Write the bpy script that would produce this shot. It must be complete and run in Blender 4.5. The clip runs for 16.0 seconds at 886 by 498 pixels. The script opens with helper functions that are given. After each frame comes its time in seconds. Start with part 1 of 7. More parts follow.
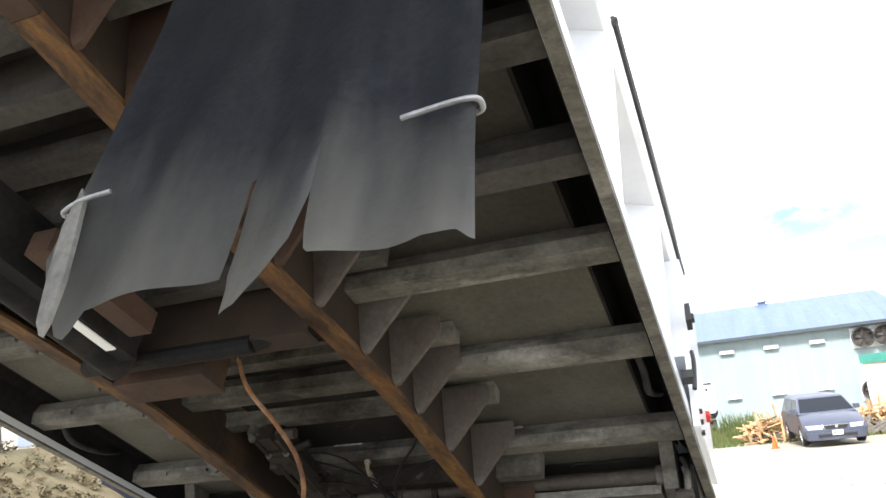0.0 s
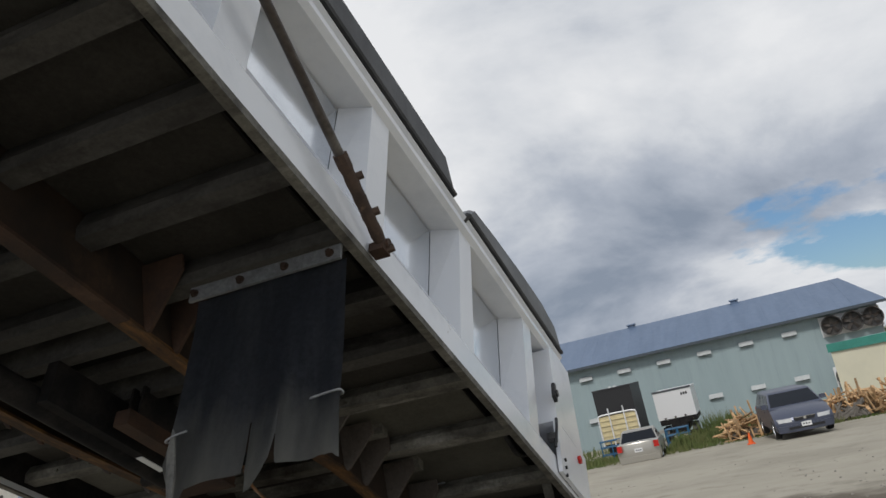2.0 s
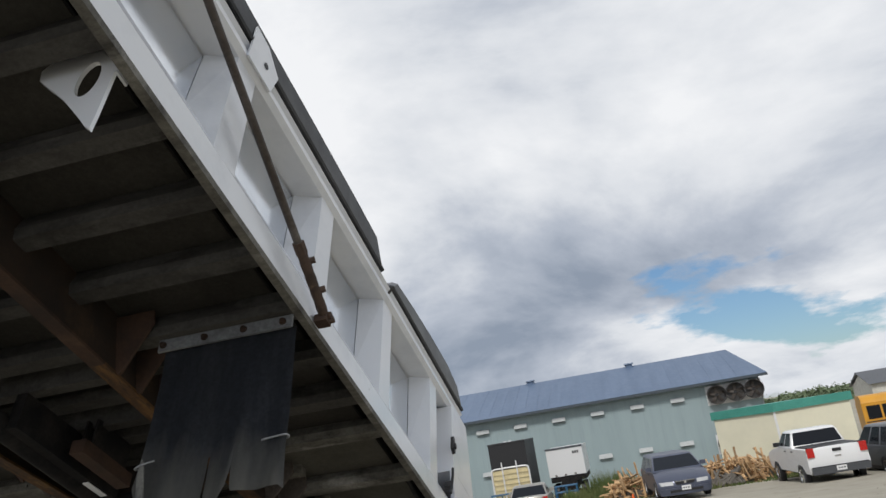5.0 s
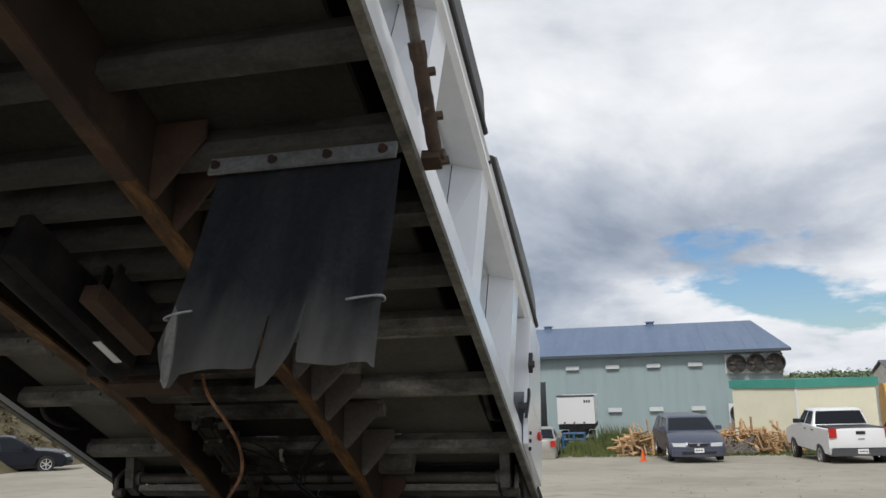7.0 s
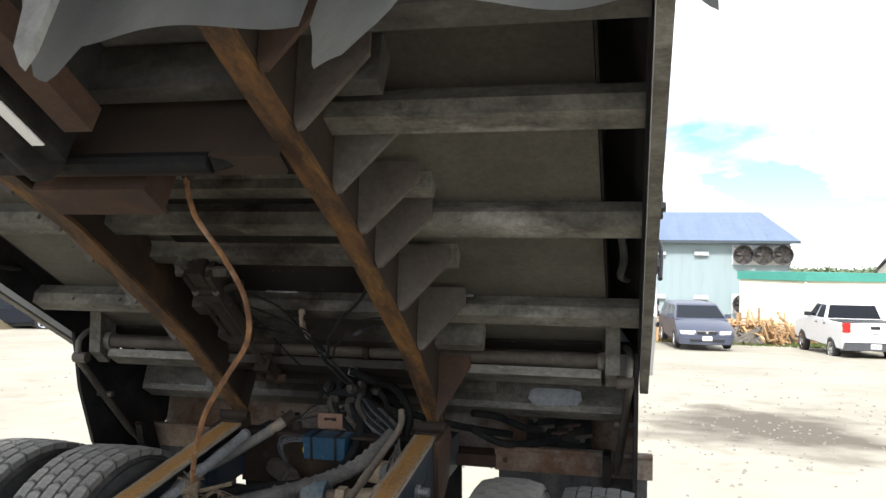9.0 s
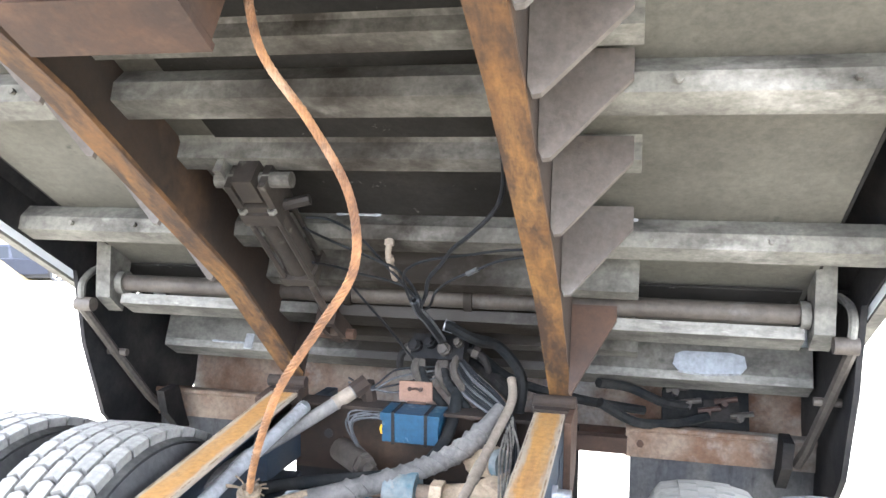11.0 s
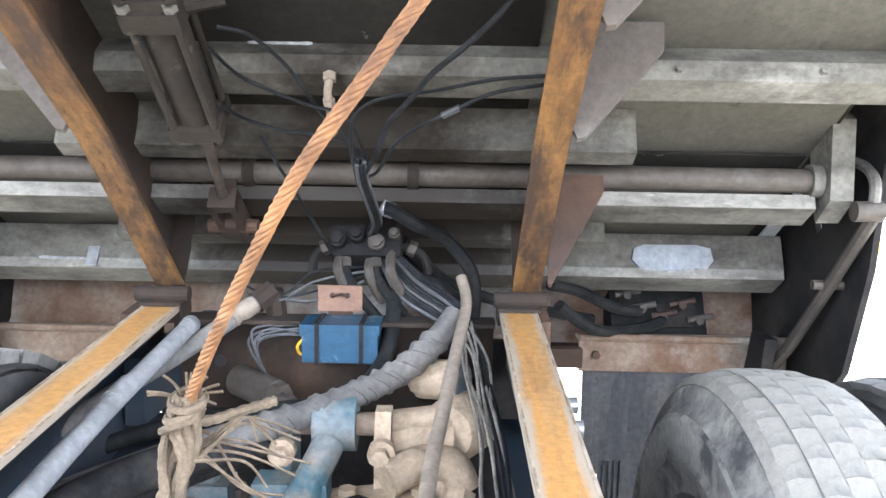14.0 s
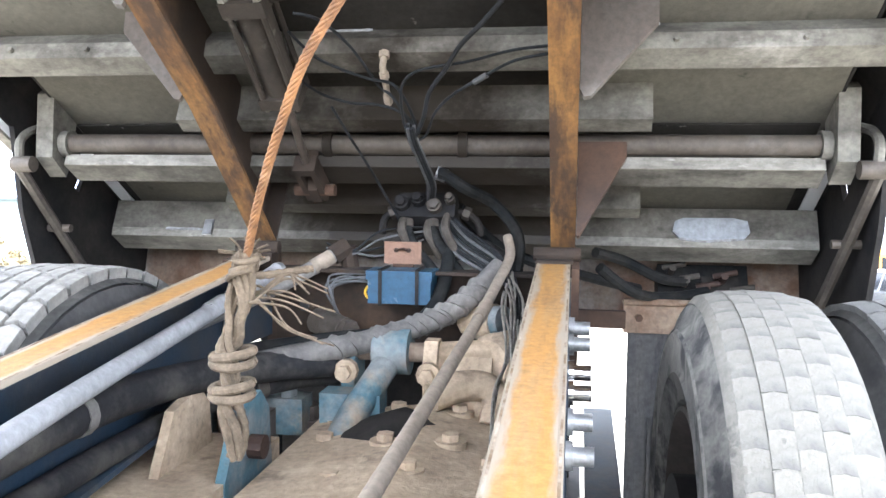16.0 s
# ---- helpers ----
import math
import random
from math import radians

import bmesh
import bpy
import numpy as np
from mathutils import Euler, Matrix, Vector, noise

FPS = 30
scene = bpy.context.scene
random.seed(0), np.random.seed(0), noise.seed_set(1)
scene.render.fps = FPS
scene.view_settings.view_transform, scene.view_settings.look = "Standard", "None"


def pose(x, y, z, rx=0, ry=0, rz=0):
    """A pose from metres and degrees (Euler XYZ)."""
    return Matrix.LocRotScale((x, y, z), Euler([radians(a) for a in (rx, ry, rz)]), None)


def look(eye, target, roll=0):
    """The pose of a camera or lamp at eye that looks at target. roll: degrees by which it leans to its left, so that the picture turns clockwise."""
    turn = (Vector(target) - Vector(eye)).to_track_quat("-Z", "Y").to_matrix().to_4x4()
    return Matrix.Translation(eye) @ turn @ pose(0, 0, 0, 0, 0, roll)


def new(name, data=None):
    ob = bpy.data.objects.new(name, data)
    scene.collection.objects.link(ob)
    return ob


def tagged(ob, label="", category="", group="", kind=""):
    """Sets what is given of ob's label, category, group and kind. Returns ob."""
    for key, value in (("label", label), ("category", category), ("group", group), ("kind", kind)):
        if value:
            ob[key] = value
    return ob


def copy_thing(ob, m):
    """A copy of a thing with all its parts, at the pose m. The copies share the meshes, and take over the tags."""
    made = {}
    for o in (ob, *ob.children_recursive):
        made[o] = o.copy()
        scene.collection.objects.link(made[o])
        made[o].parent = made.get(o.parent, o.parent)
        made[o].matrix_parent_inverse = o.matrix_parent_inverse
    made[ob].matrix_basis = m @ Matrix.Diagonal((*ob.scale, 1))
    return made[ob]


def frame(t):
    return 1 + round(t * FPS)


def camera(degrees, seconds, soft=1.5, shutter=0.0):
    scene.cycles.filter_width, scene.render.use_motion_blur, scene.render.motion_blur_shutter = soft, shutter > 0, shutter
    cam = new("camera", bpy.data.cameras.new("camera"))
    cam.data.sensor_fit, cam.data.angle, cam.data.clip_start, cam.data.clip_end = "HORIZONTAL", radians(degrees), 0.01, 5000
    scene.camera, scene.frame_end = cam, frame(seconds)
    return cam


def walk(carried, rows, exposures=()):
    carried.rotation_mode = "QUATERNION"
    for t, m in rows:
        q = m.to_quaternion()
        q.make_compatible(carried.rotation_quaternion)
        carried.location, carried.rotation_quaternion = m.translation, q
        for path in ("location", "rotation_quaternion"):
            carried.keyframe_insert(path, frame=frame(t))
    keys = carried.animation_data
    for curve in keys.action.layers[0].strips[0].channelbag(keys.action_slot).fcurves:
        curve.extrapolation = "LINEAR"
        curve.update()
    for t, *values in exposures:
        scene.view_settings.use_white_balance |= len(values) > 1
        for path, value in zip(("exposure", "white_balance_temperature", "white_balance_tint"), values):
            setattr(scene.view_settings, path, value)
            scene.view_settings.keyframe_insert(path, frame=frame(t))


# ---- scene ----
cam = camera(57.5, 16.0)
ROWS = [
    (0.0, 1.368, -2.928, 1.711, 100.5, 6.5, 20.65),
    (0.5, 1.558, -3.024, 1.760, 99.18, 5.42, 23.43),
    (1.0, 1.799, -3.368, 1.812, 98.96, 9.41, 22.01),
    (1.5, 2.005, -3.694, 1.855, 101.34, 9.53, 25.99),
    (2.0, 2.110, -4.041, 1.883, 102.00, 12.11, 20.33),
    (2.5, 2.185, -4.339, 1.857, 100.65, 9.86, 20.63),
    (3.0, 2.240, -4.536, 1.880, 99.49, 8.96, 17.35),
    (3.5, 2.239, -4.679, 1.901, 99.48, 11.13, 12.63),
    (3.7, 2.254, -4.684, 1.906, 100.52, 11.09, 13.08),
    (5.8, 2.159, -4.554, 1.869, 104.38, 5.78, 12.89),
    (6.0, 2.115, -4.449, 1.861, 104.40, 3.72, 13.97),
    (6.5, 1.918, -4.211, 1.827, 101.98, 2.24, 16.03),
    (7.0, 1.698, -3.895, 1.815, 99.44, 1.75, 13.30),
    (7.5, 1.528, -3.556, 1.802, 97.12, 0.70, 12.98),
    (8.0, 1.363, -3.280, 1.761, 95.60, 0.42, 13.64),
    (8.2, 1.315, -3.196, 1.738, 93.91, 0.18, 13.68),
    (10.3, 0.777, -2.139, 1.633, 89.58, -2.14, 12.20),
    (10.5, 0.744, -2.106, 1.611, 89.20, -2.36, 12.25),
    (11.0, 0.596, -2.033, 1.569, 87.96, -1.36, 14.06),
    (11.5, 0.425, -1.976, 1.537, 85.30, 1.00, 9.60),
    (12.0, 0.349, -1.835, 1.471, 83.74, -0.69, 7.65),
    (12.5, 0.305, -1.717, 1.428, 83.38, -1.64, 5.44),
    (13.0, 0.260, -1.638, 1.383, 83.76, -1.41, 3.75),
    (13.5, 0.217, -1.584, 1.341, 85.00, -1.14, 1.25),
    (14.0, 0.199, -1.588, 1.298, 86.32, -1.01, 0.42),
    (14.5, 0.215, -1.617, 1.265, 86.34, -0.51, 1.50),
    (15.0, 0.224, -1.653, 1.211, 87.25, -0.36, 2.08),
    (15.5, 0.280, -1.731, 1.149, 88.82, -0.82, 3.29),
    (16.0, 0.404, -1.876, 1.105, 89.22, -1.22, 9.13),
]
EXPOSURES = [(0.0, 1.8, 6400, 11), (0.5, 1.0, 6300, 11), (1.0, 0.15, 6350, 10), (1.5, -0.14, 6350, 10), (2.0, -0.28, 6350, 10), (2.6, -0.12, 6350, 10), (3.5, -0.05, 6350, 10), (6.0, -0.16, 6350, 10), (7.0, -0.03, 6350, 10), (8.2, 0.5, 6400, 10), (9.3, 1.9, 6300, 10), (10.3, 3.58, 5850, 11), (10.95, 4.12, 5850, 12), (11.4, 3.84, 5850, 12), (12.0, 3.84, 5850, 12), (12.6, 4.02, 5850, 12), (14.4, 4.05, 5850, 12), (15.0, 4.2, 5900, 12), (16.0, 3.92, 5950, 12)]
walk(cam, [(t, pose(x, y, z, a, b, c)) for t, x, y, z, a, b, c in ROWS], EXPOSURES)

# ---- light: a broken bright overcast with a weak high sun ----
world = bpy.data.worlds.new("sky")
scene.world = world
world.use_nodes = True
wn, wl = world.node_tree.nodes, world.node_tree.links
SUN_EL, SUN_ROT = radians(48), radians(184)
sky = wn.new("ShaderNodeTexSky")
sky.sky_type, sky.sun_disc, sky.sun_elevation, sky.sun_rotation = "NISHITA", False, SUN_EL, SUN_ROT
sky.dust_density, sky.ozone_density = 0.4, 2.0
tc = wn.new("ShaderNodeTexCoord")


def sky_node(kind, *inputs, operation=""):
    nd = wn.new(kind)
    if operation:
        nd.operation = operation
    for i, v in enumerate(inputs):
        if hasattr(v, "links"):
            wl.new(v, nd.inputs[i])
        elif v is not None:
            nd.inputs[i].default_value = v
    return nd


def sky_ramp(fac, stops):
    nd = wn.new("ShaderNodeValToRGB")
    wl.new(fac, nd.inputs[0])
    e = nd.color_ramp.elements
    while len(e) < len(stops):
        e.new(0.5)
    for a, (p, c) in zip(e, stops):
        a.position, a.color = p, (*c, 1)
    return nd.outputs[0]


# the clouds lie on a flat layer overhead, so they crowd together towards the horizon
sep = sky_node("ShaderNodeSeparateXYZ", tc.outputs["Generated"])
up_ = sky_node("ShaderNodeMath", sep.outputs[2], 0.0, operation="MAXIMUM").outputs[0]
dv = sky_node("ShaderNodeMath", up_, 0.30, operation="ADD").outputs[0]
px = sky_node("ShaderNodeMath", sep.outputs[0], dv, operation="DIVIDE").outputs[0]
py = sky_node("ShaderNodeMath", sep.outputs[1], dv, operation="DIVIDE").outputs[0]
layer_at = sky_node("ShaderNodeCombineXYZ", px, py, 3.7).outputs[0]
c1 = sky_node("ShaderNodeTexNoise", sky_node("ShaderNodeCombineXYZ", px, py, 9.1).outputs[0])
c1.inputs["Scale"].default_value, c1.inputs["Detail"].default_value, c1.inputs["Roughness"].default_value = 1.25, 10, 0.56
c2 = sky_node("ShaderNodeTexNoise", layer_at)
c2.inputs["Scale"].default_value, c2.inputs["Detail"].default_value, c2.inputs["Roughness"].default_value, c2.inputs["Distortion"].default_value = 1.15, 12, 0.56, 0.25
# fewer gaps overhead than low over the horizon, where one looks between the clouds
lift = sky_node("ShaderNodeMath", up_, 0.55, operation="MULTIPLY").outputs[0]
lift = sky_node("ShaderNodeMath", lift, 0.090, operation="SUBTRACT").outputs[0]
gaps = sky_node("ShaderNodeMath", c1.outputs["Fac"], lift, operation="ADD").outputs[0]
cover = sky_ramp(gaps, [(0.325, (0, 0, 0)), (0.375, (1, 1, 1))])
tone = sky_ramp(c2.outputs["Fac"], [(0.30, (0.30, 0.35, 0.43)), (0.43, (0.52, 0.56, 0.63)), (0.53, (0.78, 0.80, 0.83)), (0.65, (0.98, 0.98, 0.98))])
skymul = wn.new("ShaderNodeMix")
skymul.data_type, skymul.blend_type = "RGBA", "MULTIPLY"
skymul.inputs[0].default_value = 1
skymul.inputs[7].default_value = (0.062, 0.074, 0.086, 1)
wl.new(sky.outputs[0], skymul.inputs[6])
skymix = wn.new("ShaderNodeMix")
skymix.data_type = "RGBA"
wl.new(cover, skymix.inputs[0])
wl.new(skymul.outputs[2], skymix.inputs[6])
wl.new(tone, skymix.inputs[7])
bgn = wn["Background"]
bgn.inputs[1].default_value = 1.0
wl.new(skymix.outputs[2], bgn.inputs[0])
sun = new("sun", bpy.data.lights.new("sun", "SUN"))
sun.data.energy, sun.data.angle, sun.data.color = 2.3, radians(10), (1.0, 0.96, 0.90)
sun.matrix_world = look((0, 0, 0), (-math.sin(SUN_ROT) * math.cos(SUN_EL), -math.cos(SUN_ROT) * math.cos(SUN_EL), -math.sin(SUN_EL)))


# ---- materials ----
def material(name, colour, rough=0.7, metal=0.0, second=None, scale=6.0, mix=(0.4, 0.65), bump=0.15, fine=60.0, third=None, third_scale=1.5, third_mix=(0.55, 0.7), spec=0.4, obj_var=0.0, stretch=None, grain=0.13):
    m = bpy.data.materials.new(name)
    m.use_nodes = True
    n, l = m.node_tree.nodes, m.node_tree.links
    b = n["Principled BSDF"]
    b.inputs["Roughness"].default_value, b.inputs["Metallic"].default_value = rough, metal
    b.inputs["Specular IOR Level"].default_value = spec
    co = n.new("ShaderNodeTexCoord")
    at = co.outputs["Object"]
    if stretch:
        mp = n.new("ShaderNodeMapping")
        mp.inputs["Scale"].default_value = stretch
        l.new(at, mp.inputs["Vector"])
        at = mp.outputs[0]
    out = n.new("ShaderNodeRGB")
    out.outputs[0].default_value = (*colour, 1)
    last = out.outputs[0]

    def layer(last, colour, scale, mix, detail):
        t = n.new("ShaderNodeTexNoise")
        t.inputs["Scale"].default_value, t.inputs["Detail"].default_value, t.inputs["Roughness"].default_value = scale, detail, 0.65
        l.new(at, t.inputs["Vector"])
        r = n.new("ShaderNodeValToRGB")
        r.color_ramp.elements[0].position, r.color_ramp.elements[1].position = mix
        l.new(t.outputs["Fac"], r.inputs[0])
        x = n.new("ShaderNodeMix")
        x.data_type = "RGBA"
        l.new(r.outputs[0], x.inputs[0])
        l.new(last, x.inputs[6])
        x.inputs[7].default_value = (*colour, 1)
        return x.outputs[2]
    if second:
        last = layer(last, second, scale, mix, 8)
    if third:
        last = layer(last, third, third_scale, third_mix, 6)
    if obj_var:
        oi = n.new("ShaderNodeObjectInfo")
        hs = n.new("ShaderNodeHueSaturation")
        mr = n.new("ShaderNodeMapRange")
        mr.inputs[3].default_value, mr.inputs[4].default_value = 1 - obj_var, 1 + obj_var
        l.new(oi.outputs["Random"], mr.inputs[0])
        l.new(mr.outputs[0], hs.inputs["Value"])
        l.new(last, hs.inputs["Color"])
        last = hs.outputs[0]
    f = n.new("ShaderNodeTexNoise")
    f.inputs["Scale"].default_value, f.inputs["Detail"].default_value, f.inputs["Roughness"].default_value = fine, 6, 0.7
    l.new(co.outputs["Object"], f.inputs["Vector"])
    if grain and bump > 0.05 and fine > 20:
        gv = n.new("ShaderNodeMapRange")
        gv.inputs[1].default_value, gv.inputs[2].default_value, gv.inputs[3].default_value, gv.inputs[4].default_value = 0.32, 0.68, 1 - 2 * grain, 1 + 1.6 * grain
        l.new(f.outputs["Fac"], gv.inputs[0])
        gh = n.new("ShaderNodeHueSaturation")
        l.new(gv.outputs[0], gh.inputs["Value"])
        l.new(last, gh.inputs["Color"])
        last = gh.outputs[0]
    l.new(last, b.inputs["Base Color"])
    rr = n.new("ShaderNodeMapRange")
    rr.inputs[3].default_value, rr.inputs[4].default_value = max(0.03, rough - 0.12), min(1.0, rough + 0.15)
    l.new(f.outputs["Fac"], rr.inputs[0])
    l.new(rr.outputs[0], b.inputs["Roughness"])
    if bump:
        bp = n.new("ShaderNodeBump")
        bp.inputs["Strength"].default_value, bp.inputs["Distance"].default_value = bump, 0.01
        l.new(f.outputs["Fac"], bp.inputs["Height"])
        l.new(bp.outputs[0], b.inputs["Normal"])
    return m


def oil_and_shade(m):
    """Blackens a steel with old oil, soot and painted shade in a ragged strip down the middle of the body."""
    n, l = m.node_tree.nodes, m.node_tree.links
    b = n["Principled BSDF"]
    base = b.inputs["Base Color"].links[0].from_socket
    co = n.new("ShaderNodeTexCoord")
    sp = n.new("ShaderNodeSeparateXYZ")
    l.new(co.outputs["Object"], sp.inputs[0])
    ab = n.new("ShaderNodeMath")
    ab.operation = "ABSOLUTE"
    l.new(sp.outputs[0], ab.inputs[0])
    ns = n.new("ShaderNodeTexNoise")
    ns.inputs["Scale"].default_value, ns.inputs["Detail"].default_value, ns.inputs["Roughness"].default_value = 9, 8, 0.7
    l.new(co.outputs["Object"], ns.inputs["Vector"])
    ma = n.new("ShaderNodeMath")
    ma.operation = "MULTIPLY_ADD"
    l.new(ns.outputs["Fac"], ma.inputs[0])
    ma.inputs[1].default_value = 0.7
    # painted shade: the strip darkens further towards the tail
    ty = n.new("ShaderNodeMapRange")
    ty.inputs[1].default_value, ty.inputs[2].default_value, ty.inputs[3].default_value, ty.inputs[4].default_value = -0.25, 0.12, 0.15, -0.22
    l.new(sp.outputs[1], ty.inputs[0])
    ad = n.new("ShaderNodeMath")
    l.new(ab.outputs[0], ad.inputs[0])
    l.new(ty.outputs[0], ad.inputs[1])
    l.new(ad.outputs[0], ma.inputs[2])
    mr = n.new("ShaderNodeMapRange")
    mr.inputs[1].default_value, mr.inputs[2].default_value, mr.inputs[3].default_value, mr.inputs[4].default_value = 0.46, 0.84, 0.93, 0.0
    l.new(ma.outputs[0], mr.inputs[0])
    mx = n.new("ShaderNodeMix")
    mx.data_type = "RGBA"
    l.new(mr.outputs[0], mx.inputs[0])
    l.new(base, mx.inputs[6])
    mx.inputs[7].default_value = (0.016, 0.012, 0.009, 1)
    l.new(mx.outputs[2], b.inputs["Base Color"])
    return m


DIRTY_STEEL = oil_and_shade(material("dirty_grey_steel", (0.160, 0.153, 0.134), 0.65, 0.05, (0.066, 0.062, 0.056), 5, (0.42, 0.66), third=(0.31, 0.30, 0.275), third_scale=2.2, third_mix=(0.56, 0.72), stretch=(1, 2, 2), spec=0.14))
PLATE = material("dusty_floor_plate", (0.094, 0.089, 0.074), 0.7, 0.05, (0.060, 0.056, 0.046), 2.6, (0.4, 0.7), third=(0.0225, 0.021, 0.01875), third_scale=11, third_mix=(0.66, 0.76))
# darker copies of plate and steel, with the forward underside's shade in their colour
SHADEPLATE = material("shade_dark_plate", (0.044, 0.041, 0.036), 0.75, 0.0, (0.026, 0.024, 0.021), 3, (0.4, 0.7), third=(0.06, 0.056, 0.05), third_scale=7, third_mix=(0.6, 0.74), spec=0.2)
SHADESTEEL = material("shade_dark_steel", (0.062, 0.059, 0.054), 0.7, 0.0, (0.03, 0.028, 0.026), 5, (0.42, 0.66), third=(0.10, 0.096, 0.088), third_scale=3, third_mix=(0.56, 0.72), stretch=(1, 2, 2), spec=0.22)
SOOTSHADE = material("soot_shade_plate", (0.013, 0.012, 0.011), 0.8, 0.0, (0.026, 0.024, 0.022), 4, (0.4, 0.7), third=(0.24, 0.23, 0.21), third_scale=14, third_mix=(0.64, 0.72), spec=0.12)
GALV = material("bare_scratched_steel", (0.34, 0.35, 0.36), 0.42, 0.6, (0.20, 0.20, 0.20), 8, (0.45, 0.7))
PATCH = material("fresh_grey_steel_patch", (0.28, 0.3, 0.33), 0.55, 0.0, (0.23, 0.25, 0.275), 9)
WORNLIP = oil_and_shade(material("pale_worn_steel_lip", (0.215, 0.208, 0.185), 0.6, 0.05, (0.13, 0.122, 0.106), 7, (0.42, 0.62), third=(0.30, 0.29, 0.265), third_scale=18, third_mix=(0.58, 0.7), stretch=(1, 4, 4)))
WELD = material("bright_weld_bead", (0.30, 0.31, 0.33), 0.6, 0.2, (0.18, 0.18, 0.18), 40)
# serves sooty steel parts and the added sheets that stand in for shade
DARK = material("soot_and_shade_steel", (0.012, 0.012, 0.013), 0.8, 0.0, (0.030, 0.027, 0.025), 6, spec=0.14)
OILYROD = material("oily_brown_rod", (0.040, 0.034, 0.029), 0.6, 0.1, (0.075, 0.066, 0.056), 8, spec=0.3)
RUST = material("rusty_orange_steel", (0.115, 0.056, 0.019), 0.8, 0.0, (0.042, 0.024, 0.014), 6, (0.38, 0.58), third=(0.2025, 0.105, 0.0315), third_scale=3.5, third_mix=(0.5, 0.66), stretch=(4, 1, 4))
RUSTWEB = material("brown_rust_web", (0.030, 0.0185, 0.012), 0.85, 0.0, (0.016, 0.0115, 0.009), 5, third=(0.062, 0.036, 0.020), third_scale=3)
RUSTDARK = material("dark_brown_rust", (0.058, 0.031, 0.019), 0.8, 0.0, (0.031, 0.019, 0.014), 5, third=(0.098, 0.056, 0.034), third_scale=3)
TANRUST = material("tan_rust_plate", (0.2, 0.155, 0.118), 0.8, 0.0, (0.105, 0.058, 0.034), 4, (0.38, 0.60), third=(0.27, 0.26, 0.24), third_scale=2.2, third_mix=(0.5, 0.66))
GUSSETM = material("dusty_gusset_plate", (0.0897, 0.07644, 0.06708), 0.75, 0.05, (0.05616, 0.04446, 0.03666), 6, third=(0.1209, 0.1131, 0.1053), third_scale=3)


def rail_paint():
    """Ochre paint along the middle of a flange, rubbed to pale primer along both edges."""
    m = material("worn_rail_ochre", (0.34, 0.175, 0.05), 0.75, 0.0, (0.30, 0.19, 0.085), 4, (0.46, 0.68), third=(0.19, 0.10, 0.04), third_scale=3.2, third_mix=(0.52, 0.68), stretch=(5, 0.6, 2))
    n, l = m.node_tree.nodes, m.node_tree.links
    b = n["Principled BSDF"]
    base = b.inputs["Base Color"].links[0].from_socket
    co = n.new("ShaderNodeTexCoord")
    sp = n.new("ShaderNodeSeparateXYZ")
    l.new(co.outputs["Object"], sp.inputs[0])
    last = sp.outputs[0]
    for kind, value in (("ABSOLUTE", 0), ("SUBTRACT", 0.3975), ("ABSOLUTE", 0)):
        k = n.new("ShaderNodeMath")
        k.operation = kind
        l.new(last, k.inputs[0])
        k.inputs[1].default_value = value
        last = k.outputs[0]
    mp = n.new("ShaderNodeMapping")
    mp.inputs["Scale"].default_value = (14, 2.2, 2)
    l.new(co.outputs["Object"], mp.inputs["Vector"])
    ns = n.new("ShaderNodeTexNoise")
    ns.inputs["Scale"].default_value, ns.inputs["Detail"].default_value, ns.inputs["Roughness"].default_value = 2.4, 9, 0.65
    l.new(mp.outputs[0], ns.inputs["Vector"])
    ma = n.new("ShaderNodeMath")
    ma.operation = "MULTIPLY_ADD"
    l.new(ns.outputs["Fac"], ma.inputs[0])
    ma.inputs[1].default_value = 0.045
    l.new(last, ma.inputs[2])
    mr = n.new("ShaderNodeMapRange")
    mr.inputs[1].default_value, mr.inputs[2].default_value, mr.inputs[3].default_value, mr.inputs[4].default_value = 0.045, 0.056, 0.0, 0.92
    l.new(ma.outputs[0], mr.inputs[0])
    mx = n.new("ShaderNodeMix")
    mx.data_type = "RGBA"
    l.new(mr.outputs[0], mx.inputs[0])
    l.new(base, mx.inputs[6])
    mx.inputs[7].default_value = (0.29, 0.25, 0.20, 1)
    l.new(mx.outputs[2], b.inputs["Base Color"])
    return m


OCHRE = rail_paint()
RAILBLUE = material("dark_blue_frame_paint", (0.012, 0.027, 0.046), 0.6, 0.0, (0.03, 0.033, 0.037), 6, third=(0.06, 0.056, 0.05), third_scale=5, third_mix=(0.58, 0.72))
BLUEPAINT = material("scuffed_teal_blue_paint", (0.055, 0.115, 0.14), 0.6, 0.0, (0.16, 0.175, 0.175), 9, (0.44, 0.60), third=(0.24, 0.195, 0.145), third_scale=6, third_mix=(0.55, 0.68))
BOXBLUE = material("bright_blue_box_paint", (0.01, 0.05, 0.095), 0.45, 0.0, (0.022, 0.078, 0.125), 14, (0.5, 0.7), third=(0.20, 0.225, 0.24), third_scale=16, third_mix=(0.58, 0.70))
TAGRUST = material("orange_tan_rust", (0.20, 0.118, 0.082), 0.8, 0.0, (0.12, 0.07, 0.048), 14)
DUSTTAN = material("dust_caked_casting", (0.42, 0.33, 0.235), 0.9, 0.0, (0.29, 0.22, 0.155), 7, (0.42, 0.68), third=(0.13, 0.10, 0.075), third_scale=9, third_mix=(0.55, 0.72), bump=0.5)
WHITE = material("white_enamel", (0.74, 0.755, 0.785), 0.16, 0.0, (0.60, 0.62, 0.66), 2.5, (0.5, 0.75), bump=0.02, spec=0.5, third=(0.40, 0.38, 0.35), third_scale=9, third_mix=(0.70, 0.80))
